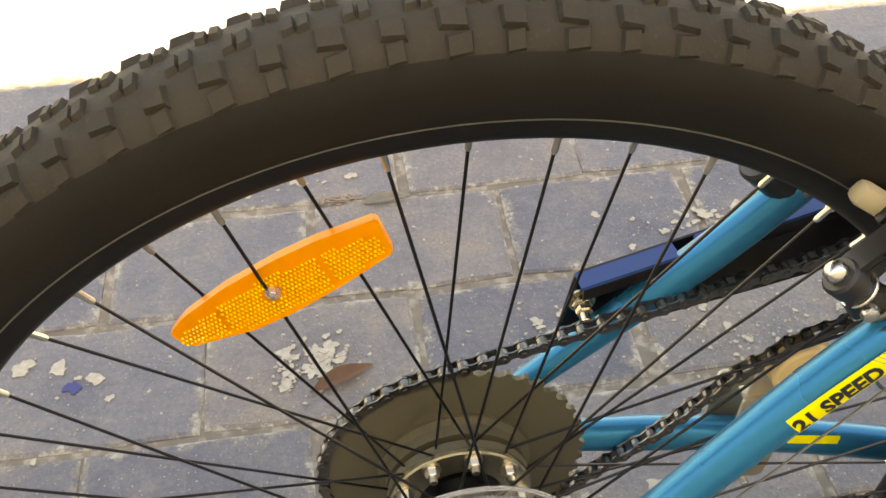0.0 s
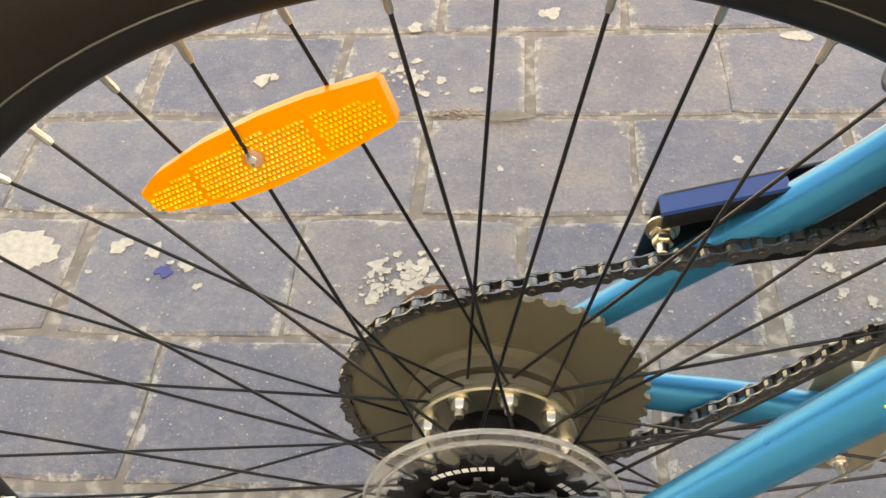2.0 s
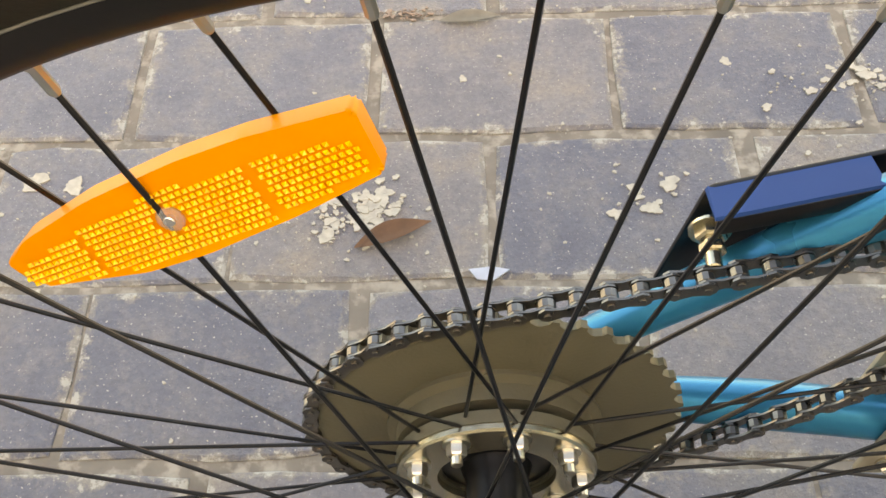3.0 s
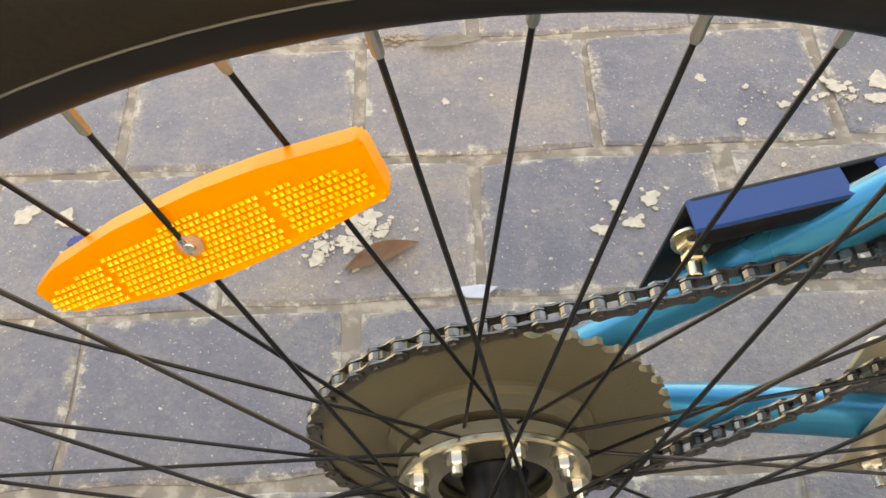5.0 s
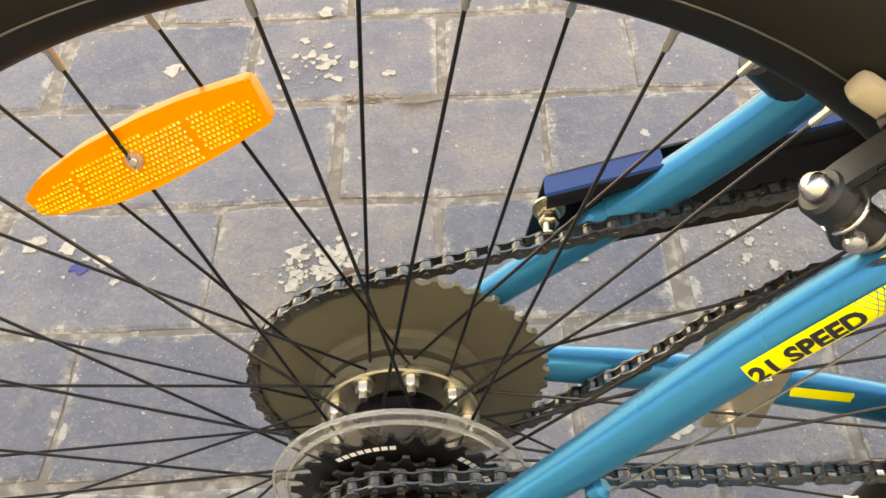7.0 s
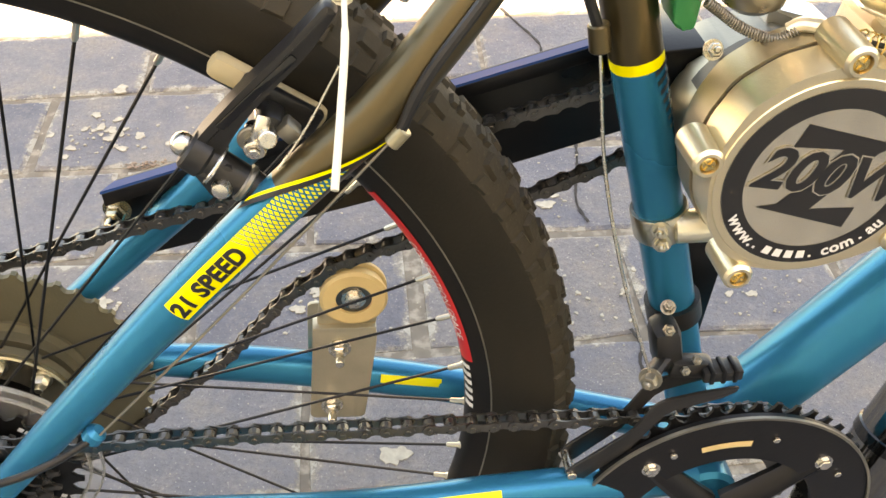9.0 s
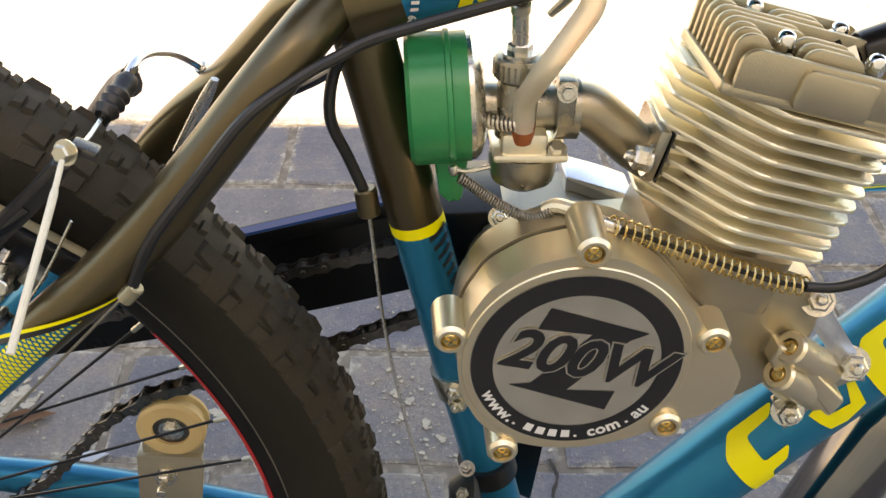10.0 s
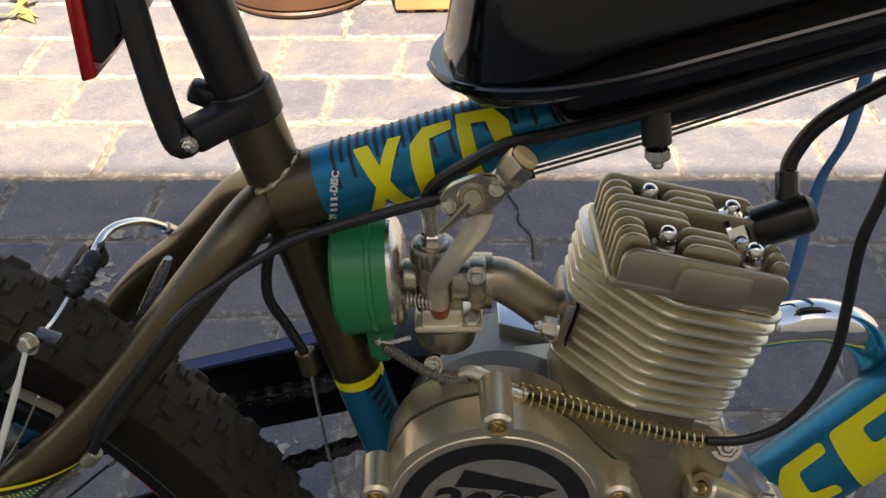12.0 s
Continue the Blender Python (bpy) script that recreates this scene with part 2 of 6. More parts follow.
def empty(name, m=None):
    ob = new(name)
    ob.empty_display_size = 0.05
    if m is not None:
        ob.matrix_world = m
    return ob


def spline(pts, steps=8):
    """A smooth line through the points (Catmull-Rom)."""
    p = [Vector(q) for q in pts]
    p = [p[0] * 2 - p[1]] + p + [p[-1] * 2 - p[-2]]
    out = []
    for i in range(1, len(p) - 2):
        a, b, c, d = p[i - 1], p[i], p[i + 1], p[i + 2]
        for k in range(steps):
            t = k / steps
            out.append(0.5 * (2 * b + (c - a) * t + (2 * a - 5 * b + 4 * c - d) * t * t + (3 * b - a - 3 * c + d) * t ** 3))
    out.append(p[-2])
    return out


def tube(pts, r, n=14, bm=None, caps=True, squash=1.0, mat=None):
    """Sweeps a circle along pts. r: a radius or one a point. mat: a function of the share of the way (0 to 1) giving a material slot."""
    bm = bm or bmesh.new()
    pts = [Vector(p) for p in pts]
    rs = r if isinstance(r, (list, tuple)) else [r] * len(pts)
    t0 = (pts[1] - pts[0]).normalized()
    side = t0.orthogonal().normalized()
    rings = []
    for i, p in enumerate(pts):
        t = (pts[min(i + 1, len(pts) - 1)] - pts[max(i - 1, 0)]).normalized()
        side = (side - t * side.dot(t)).normalized()
        up = t.cross(side)
        rings.append([bm.verts.new(p + (side * math.cos(2 * math.pi * k / n) + up * math.sin(2 * math.pi * k / n) * squash) * rs[i]) for k in range(n)])
    for i in range(len(rings) - 1):
        for k in range(n):
            f = bm.faces.new((rings[i][k], rings[i][(k + 1) % n], rings[i + 1][(k + 1) % n], rings[i + 1][k]))
            if mat:
                f.material_index = mat((i + 0.5) / (len(rings) - 1))
    if caps:
        first, last = bm.faces.new(rings[0][::-1]), bm.faces.new(rings[-1])
        if mat:
            first.material_index, last.material_index = mat(0.0), mat(1.0)
    return bm


def between(p0, p1):
    """A pose at p0 whose z runs towards p1."""
    p0, p1 = Vector(p0), Vector(p1)
    return Matrix.Translation(p0) @ (p1 - p0).to_track_quat("Z", "Y").to_matrix().to_4x4()


def lathe(profile, m=Matrix(), n=28, bm=None, closed=False):
    """Turns a profile of (radius, height) round the z axis of m."""
    bm = bm or bmesh.new()
    rings = []
    for r, h in profile:
        if r < 1e-6:
            rings.append([bm.verts.new(m @ Vector((0, 0, h)))])
        else:
            rings.append([bm.verts.new(m @ Vector((r * math.cos(2 * math.pi * k / n), r * math.sin(2 * math.pi * k / n), h))) for k in range(n)])
    pairs = list(zip(rings, rings[1:])) + ([(rings[-1], rings[0])] if closed else [])
    for a, b in pairs:
        if len(a) == 1 and len(b) == 1:
            continue
        for k in range(n):
            q = [a[k % len(a)], a[(k + 1) % len(a)], b[(k + 1) % len(b)], b[k % len(b)]]
            q = list(dict.fromkeys(q))
            if len(q) > 2:
                bm.faces.new(q)
    return bm


def rod(p0, p1, r, n=16, bm=None, bevel=0.15):
    """A round bar with eased ends."""
    L = (Vector(p1) - Vector(p0)).length
    b = min(r * bevel, L / 4)
    return lathe([(0, 0), (r - b, 0), (r, b), (r, L - b), (r - b, L), (0, L)], between(p0, p1), n, bm)


def bolt(p, d, r=0.004, h=0.004, bm=None, washer=True, dome=True):
    """A hexagon head on a washer, at p, standing out along d."""
    bm = bm or bmesh.new()
    p, d = Vector(p), Vector(d).normalized()
    m = between(p, p + d)
    if washer:
        lathe([(0, 0), (r * 1.5, 0), (r * 1.5, r * 0.25), (0, r * 0.25)], m, 16, bm)
    lathe([(0, 0), (r * 1.1, 0), (r * 1.1, h * 0.8), (r * 0.9, h), (0, h)], m @ Matrix.Translation((0, 0, r * 0.25)), 6, bm)
    if dome:
        lathe([(0, h), (r * 0.55, h), (r * 0.55, h + r * 0.7), (r * 0.35, h + r * 0.95), (0, h + r)], m, 10, bm)
    return bm


def slab(outline, y0, y1, bevel=0.0, m=Matrix(), bm=None, seg=2):
    """A plate: an outline in x and z, from y0 to y1."""
    bm = bm or bmesh.new()
    a = [bm.verts.new(m @ Vector((x, y0, z))) for x, z in outline]
    b = [bm.verts.new(m @ Vector((x, y1, z))) for x, z in outline]
    k = len(outline)
    fs = [bm.faces.new(a), bm.faces.new(b[::-1])]
    edges = list(fs[0].edges) + list(fs[1].edges)
    for i in range(k):
        fs.append(bm.faces.new((a[i], b[i], b[(i + 1) % k], a[(i + 1) % k])))
    if bevel:
        bmesh.ops.bevel(bm, geom=edges, offset=bevel, segments=seg, affect="EDGES", profile=0.5)
    return bm


def box(size, m=Matrix(), bevel=0.0, bm=None, seg=2):
    bm = bm or bmesh.new()
    got = bmesh.ops.create_cube(bm, size=1, matrix=m @ Matrix.Diagonal((*size, 1)))
    if bevel:
        es = list({e for v in got["verts"] for e in v.link_edges})
        bmesh.ops.bevel(bm, geom=es, offset=bevel, segments=seg, affect="EDGES", profile=0.5)
    return bm


def arc(cx, cz, r, a0, a1, k=12):
    return [(cx + r * math.cos(radians(a0 + (a1 - a0) * i / k)), cz + r * math.sin(radians(a0 + (a1 - a0) * i / k))) for i in range(k + 1)]


def rounded(points, r, k=3):
    """An outline with its corners rounded."""
    out, n = [], len(points)
    for i in range(n):
        a, b, c = (Vector(points[(i + j) % n]) for j in (-1, 0, 1))
        u, v = (a - b), (c - b)
        q = min(r, u.length * 0.45, v.length * 0.45)
        s, e = b + u.normalized() * q, b + v.normalized() * q
        for t in range(k + 1):
            t = t / k
            p = (1 - t) ** 2 * s + 2 * t * (1 - t) * b + t * t * e
            out.append((p.x, p.y))
    return out


def words(body, size, m, depth=0.0002, spacing=1.0, shear=0.0, bold=0.0):
    """A mesh of built-in lettering, centred at m, that reads along m's x and stands on m's y."""
    cu = bpy.data.curves.new("words", "FONT")
    cu.body, cu.size, cu.align_x, cu.align_y, cu.extrude, cu.space_character, cu.shear = body, size, "CENTER", "CENTER", depth, spacing, shear
    cu.resolution_u, cu.offset = 3, bold
    ob = bpy.data.objects.new("words", cu)
    me = bpy.data.meshes.new_from_object(ob)
    bpy.data.objects.remove(ob)
    me.transform(m)
    return me


FACE = Matrix.Rotation(radians(90), 4, "X")     # lettering that faces the near side of the bicycle


def facing(x, y, z, turn=0.0):
    return Matrix.Translation((x, y, z)) @ Matrix.Rotation(radians(-turn), 4, "Y") @ FACE


# ---- the bicycle: x forward, y to its far side, z up; it leans on its stand ----
HUB = 0.366
bike = tagged(empty("motorised_bicycle", Matrix.Translation((0, 0, 0.001)) @ Matrix.Rotation(radians(-6.5), 4, "X")),
              "blue and gunmetal mountain bike with petrol engine on brick paving", "bicycle")


def stay(side):
    if side > 0:
        return [(0.020, 0.071, 0.388), (0.090, 0.069, 0.4485), (0.167, 0.064, 0.5185), (0.215, 0.060, 0.571), (0.239, 0.054, 0.604), (0.262, 0.049, 0.630), (0.288, 0.040, 0.6545), (0.309, 0.030, 0.678), (0.326, 0.020, 0.6975), (0.339, 0.010, 0.708), (0.350, 0.0, 0.714)]
    return [(0.0335, -0.0722, 0.4020), (0.090, -0.0690, 0.4600), (0.167, -0.0612, 0.5355), (0.218, -0.0595, 0.5830), (0.245, -0.0570, 0.6060), (0.271, -0.0530, 0.6320), (0.293, -0.0480, 0.6570), (0.314, -0.0400, 0.6815), (0.330, -0.0295, 0.6985), (0.3405, -0.0150, 0.7075), (0.3500, 0.0000, 0.7120)]


TT = lambda x: 0.724 + 0.305 * (x - 0.40)       # axis of the top tube
DT = lambda x: 0.486 + 1.22 * (x - 0.61)        # axis of the down tube
ST = lambda z: 0.367 - 0.252 * (z - 0.658)      # axis of the seat tube


def line(a, b, k):
    a, b = Vector(a), Vector(b)
    return [a.lerp(b, i / k) for i in range(k + 1)]


# tubes
part("seat_tube", tube(line((ST(0.275), 0, 0.275), (ST(0.752), 0, 0.752), 160), 0.0138, 22,
     mat=lambda s: 0 if s < 0.672 else 1 if s < 0.676 else 2 if s < 0.686 else 1 if s < 0.688 else 3), [BLUE, BLACKINK, YELLOW, BRONZE], bike,
     "seat tube, blue below a yellow ring and gunmetal above")
part("top_tube", tube(line((0.352, 0, TT(0.352)), (0.80, 0, TT(0.80)), 60), 0.0185, 24, squash=1.0,
     mat=lambda s: 0 if s < 0.058 else 1 if s < 0.36 else 2), [BRONZE, BLUE, GUARD], bike, "top tube, gunmetal, then blue, black under the tank")
part("down_tube", tube(line((0.452, 0, DT(0.452)), (0.83, 0, DT(0.83)), 40), 0.0245, 26), BLUE, bike)
for side in (-1, 1):
    sp = spline(stay(side), 24)
    BLUE_END = [i for i, q in enumerate(sp) if q.x < 0.2115][-1] / len(sp)
    part("seat_stay", tube(sp, [0.0085 + 0.0035 * min(1, i / 42) - 0.0006 * max(0, min(1, (i - 110) / 40)) for i in range(len(sp))], 16,
         mat=lambda s: 0 if s < BLUE_END else 1), [BLUE, BRONZE], bike,
         "seat stay, blue below a yellow ring and gunmetal above")
cs_near = spline([(0.034, -0.0735, 0.3695), (0.12, -0.0695, 0.3605), (0.22, -0.065, 0.345), (0.34, -0.054, 0.333), (0.445, -0.030, 0.298)], 8)
part("chain_stay", tube(cs_near, [0.0105 + 0.0016 * min(1, i / 12) for i in range(len(cs_near))], 16), BLUE, bike)
cs_far = spline([(0.025, 0.070, 0.358), (0.09, 0.067, 0.355), (0.19, 0.063, 0.339), (0.30, 0.055, 0.314), (0.445, 0.030, 0.284)], 8)
part("chain_stay", tube(cs_far, [0.0085 + 0.0045 * min(1, i / 12) for i in range(len(cs_far))], 16,
     mat=lambda s: 0 if s < 0.52 or s > 0.66 else 1), [BLUE, BLUE], bike)
BB = (0.458, 0, 0.282)
part("bottom_bracket", rod((BB[0], -0.036, BB[2]), (BB[0], 0.036, BB[2]), 0.022, 24), BLUE, bike)
def junction(a):
    """A point of the seam where the top tube meets the seat tube, at an angle round the seat tube."""
    y, x = 0.0142 * math.sin(a), ST(0.735) + 0.0142 * math.cos(a)
    return (x, y, TT(x) + 1.045 * math.sqrt(0.0185 ** 2 - y * y))


part("weld_bead", tube([junction(radians(a)) for a in range(-104, 105, 8)], [0.0016 + 0.0006 * math.sin(i * 1.9) for i in range(27)], 8), WELD, bike, "pale weld bead of the top tube")

# decals
DTA = math.degrees(math.atan(1.22))
TTA = math.degrees(math.atan(0.305))
SSA = 44.7


def on_tube(axis_point, ang, r, pts, lift=0.0006):
    """Wraps a flat outline (along the tube, up the tube's near side) round a tube; subdivided so that it follows the curve."""
    ca, sa = math.cos(radians(ang)), math.sin(radians(ang))
    bm = bmesh.new()
    vs = [bm.verts.new((u, v, 0)) for u, v in pts]
    bm.faces.new(vs)
    bmesh.ops.triangulate(bm, faces=bm.faces[:])
    for _ in range(3):
        long = [e for e in bm.edges if e.calc_length() > r * 0.28]
        if not long:
            break
        bmesh.ops.subdivide_edges(bm, edges=long, cuts=1)
        bmesh.ops.triangulate(bm, faces=bm.faces[:])
    wrap_verts(bm.verts, axis_point, ca, sa, r + lift)
    return bm


def wrap_verts(verts, axis_point, ca, sa, r):
    ax, ay, az = axis_point
    for v in verts:
        u, w = v.co.x, v.co.y
        h = v.co.z
        th = w / r
        n = (r + h) * math.cos(th)
        q = (r + h) * math.sin(th)
        v.co = (ax + u * ca - q * sa, ay - n, az + u * sa + q * ca)


def words_on_tube(body, size, axis_point, ang, r, u=0.0, w=0.0, spacing=1.0, shear=0.0, turn=0.0, lift=0.0009, bold=0.0):
    me = words(body, size, Matrix.Translation((u, w, 0)) @ Matrix.Rotation(radians(turn), 4, "Z"), 0.0, spacing, shear, bold)
    ca, sa = math.cos(radians(ang)), math.sin(radians(ang))
    bm = bmesh.new()
    bm.from_mesh(me)
    bpy.data.meshes.remove(me)
    bmesh.ops.triangulate(bm, faces=bm.faces[:])
    for _ in range(3):
        long = [e for e in bm.edges if abs(e.verts[0].co.y - e.verts[1].co.y) > r * 0.22]
        if long:
            bmesh.ops.subdivide_edges(bm, edges=long, cuts=1)
            bmesh.ops.triangulate(bm, faces=bm.faces[:])
    wrap_verts(bm.verts, axis_point, ca, sa, r + lift)
    return bm


def rect(u0, u1, w0, w1, skew=0.0):
    return [(u0 - skew * w0, w0), (u1 - skew * w0, w0), (u1 - skew * w1, w1), (u0 - skew * w1, w1)]


SSP = (0.165, -0.0612, 0.5335)


def on_stay(bm):
    """Leans a decal made for the near seat stay along with the stay."""
    for v in bm.verts:
        d = v.co.x - SSP[0]
        v.co.y += 0.030 * d - 0.0004
        v.co.z -= 0.055 * max(0.0, d)
    return bm


part("speed_decal", on_stay(on_tube(SSP, SSA, 0.0122, rect(-0.0188, 0.034, -0.0062, 0.0082))), YELLOW, bike, "yellow decal with black lettering")
part("speed_lettering", on_stay(words_on_tube("21 SPEED", 0.0122, SSP, SSA, 0.0122, 0.0068, 0.0006, 1.02, bold=0.00055)), BLACKINK, bike, "black lettering 21 SPEED")
END = lambda w: 0.0845 - 2.3 * w
part("mesh_decal", on_stay(on_tube(SSP, SSA, 0.0122, [(0.034, -0.0062), (END(-0.0062), -0.0062), (END(0.0), 0.0), (END(0.0082), 0.0082), (0.034, 0.0082)])), YELLOW, bike, "yellow decal fading in a blue mesh")
for i in range(24):
    u, wid = 0.036 + i * 0.0027, 0.0003 + 0.00005 * i
    for lean in (0.55, -0.55):
        hi = min(0.0082, (0.0830 - u) / (2.3 - lean))
        if hi + 0.0062 > 0.002:
            part("mesh_line", on_stay(on_tube(SSP, SSA, 0.0123, rect(u, u + wid, -0.0062, hi, lean))), BLUE, bike)
WS = (-0.013, -0.009, -0.005, 0.0, 0.005, 0.010, 0.014, 0.018)
part("slanting_band", on_stay(on_tube(SSP, SSA, 0.0126, [(0.0890 - 2.3 * w, w) for w in WS] + [(0.0930 - 2.3 * w, w) for w in WS[::-1]])), YELLOW, bike, "slanting yellow band")
part("slanting_band", on_stay(on_tube(SSP, SSA, 0.0126, [(0.0830 - 2.3 * w, w) for w in WS] + [(0.0886 - 2.3 * w, w) for w in WS[::-1]])), BLACKINK, bike, "slanting black band")


def stay_strip(x0, x1, a0, a1, lift=0.0005, k=20):
    """A strip on the near chain stay between two lengths x and two angles round it (0 faces the near side, 90 is on top)."""
    path = [q for q in spline([tuple(q) for q in cs_near], 4) if x0 <= q.x <= x1]
    bm = bmesh.new()
    rows = []
    for q in path:
        r = 0.0105 + 0.0016 * min(1, (q.x - 0.034) / 0.10) + lift
        rows.append([bm.verts.new((q.x, q.y - r * math.cos(radians(a0 + (a1 - a0) * i / 8)), q.z + r * math.sin(radians(a0 + (a1 - a0) * i / 8)))) for i in range(9)])
    for a, b in zip(rows, rows[1:]):
        for i in range(8):
            bm.faces.new((a[i], a[i + 1], b[i + 1], b[i]))
    return bm


part("chain_stay_decal", stay_strip(0.122, 0.313, -4, 62), YELLOW, bike, "yellow stripe with black lettering")
for i in range(7):
    part("lettering_bar", stay_strip(0.25 + i * 0.0088, 0.2568 + i * 0.0088, 2, 28, 0.0009), BLACKINK, bike)
part("chain_stay_decal", on_tube((0.262, 0.0585, 0.3238), -14.0, 0.013, rect(-0.022, 0.022, 0.006, 0.012)), YELLOW, bike, "yellow stripe")

# top tube badge: slanting black hatch and bold yellow shapes
TTP = (0.40, 0, TT(0.40))
for i in range(24):
    u = -0.016 + i * 0.0042
    part("hatch_line", on_tube(TTP, TTA, 0.0185, rect(u, u + 0.0016, 0.004 + 0.012 * abs(math.sin(i * 1.7)), 0.036, 0.05), 0.0004), BLACKINK, bike)
part("badge_shape", on_tube(TTP, TTA, 0.0185, [(-0.006, 0.0203), (0.0012, 0.0205), (0.0135, -0.0185), (0.0052, -0.0178)]), YELLOW, bike, "bold yellow slanting bar")
part("badge_shape", on_tube(TTP, TTA, 0.0185, [(0.0108, 0.0208), (0.0172, 0.0205), (-0.0034, -0.0181), (-0.0095, -0.0179)], 0.0008), YELLOW, bike, "bold yellow slanting bar")
part("badge_shape", on_tube(TTP, TTA, 0.0185, [(0.0201, 0.0145), (0.0272, 0.0213), (0.0404, 0.0213), (0.0401, 0.0165), (0.0294, 0.0150), (0.0255, -0.0150), (0.0175, -0.0150), (0.0188, 0.0051)]), YELLOW, bike, "bold yellow hooked bar")
part("badge_shape", on_tube(TTP, TTA, 0.0185, [(0.0429, 0.0234), (0.060, 0.0210), (0.0655, 0.013), (0.0653, 0.0040), (0.0575, 0.0045), (0.0555, 0.0155), (0.0490, 0.0165), (0.0480, -0.0142), (0.0406, -0.0133)]), YELLOW, bike, "bold yellow hooked bar")
TXT = lambda k: (-0.0257 + 0.0114 * k, -0.0115 + 0.0265 * k)
part("model_lettering", words_on_tube("29", 0.0046, TTP, TTA, 0.0185, *TXT(0.06), 1.0, 0.0, 67, bold=0.0002), WHITEINK, bike, "white lettering 29")
part("model_lettering", words_on_tube("-DISC", 0.0046, TTP, TTA, 0.0185, *TXT(0.72), 1.0, 0.0, 67, bold=0.0002), WHITEINK, bike, "white lettering DISC")
for i in range(3):
    u, w = TXT(0.24 + i * 0.11)
    part("lettering_bar", on_tube(TTP, TTA, 0.0185, [(u - 0.0017, w - 0.0003), (u + 0.0015, w - 0.0011), (u + 0.0021, w + 0.0003), (u - 0.0011, w + 0.0011)], 0.0009), WHITEINK, bike)
for i in range(7):
    part("hatch_line", on_tube((ST(0.575), 0, 0.575), 104.1, 0.0138, rect(0.018 - i * 0.006, 0.0205 - i * 0.006, -0.017, -0.005 - 0.001 * i, 0.3), 0.0005), BLACKINK, bike)

# down tube badge: bold yellow angular shapes
DTP = (0.61, 0, DT(0.61))
part("badge_shape", on_tube(DTP, DTA, 0.0245, rounded([(-0.060, 0.018), (-0.050, 0.030), (-0.018, 0.030), (-0.024, 0.0235), (-0.042, 0.022), (-0.044, 0.004), (-0.026, 0.005), (-0.034, -0.004), (-0.046, -0.006), (-0.050, -0.016), (-0.064, -0.017)], 0.003)), YELLOW, bike, "bold yellow hooked bar")
part("badge_shape", on_tube(DTP, DTA, 0.0245, rounded([(0.032, 0.019), (0.0413, 0.0285), (0.0696, 0.0285), (0.0693, 0.0215), (0.0485, 0.0211), (0.0458, 0.0080), (0.0605, 0.0042), (0.0594, -0.0035), (0.044, 0.0), (0.036, -0.016), (0.028, -0.016)], 0.003)), YELLOW, bike, "bold yellow hooked bar")
part("badge_shape", on_tube(DTP, DTA, 0.0245, rounded([(0.0758, 0.0291), (0.118, 0.029), (0.118, 0.0215), (0.0925, 0.0215), (0.0917, 0.0112), (0.118, 0.010), (0.118, -0.016), (0.066, -0.017)], 0.003)), YELLOW, bike, "bold yellow hooked bar")

part("badge_shape", on_tube(DTP, DTA, 0.0245, [(-0.0071, 0.0117), (-0.0044, -0.0046), (0.0050, -0.0075), (0.0196, -0.0034), (0.0245, 0.0124), (0.0203, 0.0141), (0.0142, 0.0032), (0.0010, 0.0049), (0.0006, 0.0131)]), YELLOW, bike, "bold yellow pointed shape")

# dropout, axle and its nut
drop = [(-0.0201, 0.3742), (-0.0270, 0.3760), (-0.0278, 0.3830), (-0.0268, 0.3923), (-0.0232, 0.3995), (-0.0228, 0.408), (-0.0197, 0.4121), (-0.0141, 0.4111), (-0.0108, 0.4042), (-0.0029, 0.4052), (-0.0022, 0.4104),
        (0.0008, 0.4143), (0.0064, 0.4135), (0.0097, 0.4085), (0.0224, 0.409), (0.0300, 0.410), (0.0360, 0.4011), (0.0390, 0.3862), (0.0400, 0.3620), (0.0246, 0.3640), (0.0240, 0.3819), (0.0205, 0.3953), (0.0074, 0.3958), (0.0045, 0.3945), (-0.0055, 0.3849), (-0.0153, 0.3867)]
strut = [(0.0045, 0.3945), (0.0074, 0.3950), (0.0242, 0.3820), (0.0246, 0.3640), (0.0143, 0.3760), (0.0060, 0.3835), (-0.0055, 0.3849)]
for y in (-0.079, 0.072):
    part("dropout", slab(drop, y, y + 0.007, 0.0010), BLUE, bike, "blue forked dropout plate")
    part("dropout_strut", slab(strut, y + 0.0008, y + 0.0062, 0.0008), BLUE, bike)
for x, z in ((-0.0172, 0.4065), (0.0030, 0.4085)):
    part("eyelet", lathe([(0.0032, 0), (0.0066, 0), (0.0066, 0.006), (0.0032, 0.006)], between((x, -0.078, z), (x, -0.09, z)), 18, closed=True), BLUE, bike)
part("axle", rod((0.003, -0.095, HUB), (0.003, 0.095, HUB), 0.0048), STEEL, bike)
part("axle_nut", bolt((0.003, -0.079, HUB), (0, -1, 0), 0.0085, 0.009), NICKEL, bike)
part("adjusting_screw", bolt((-0.013, -0.079, 0.378), (0, -1, 0), 0.0035, 0.005, washer=False), NICKEL, bike)

# rear derailleur below the axle
der = bmesh.new()
slab(rounded([(-0.026, 0.372), (0.0, 0.360), (0.012, 0.325), (-0.002, 0.300), (-0.026, 0.322)], 0.008), -0.096, -0.080, 0.003, bm=der)
slab(rounded([(-0.004, 0.318), (0.010, 0.314), (0.030, 0.235), (0.014, 0.230)], 0.006), -0.072, -0.066, 0.001, bm=der)
part("rear_derailleur", der, PLASTIC, bike, "black rear derailleur")

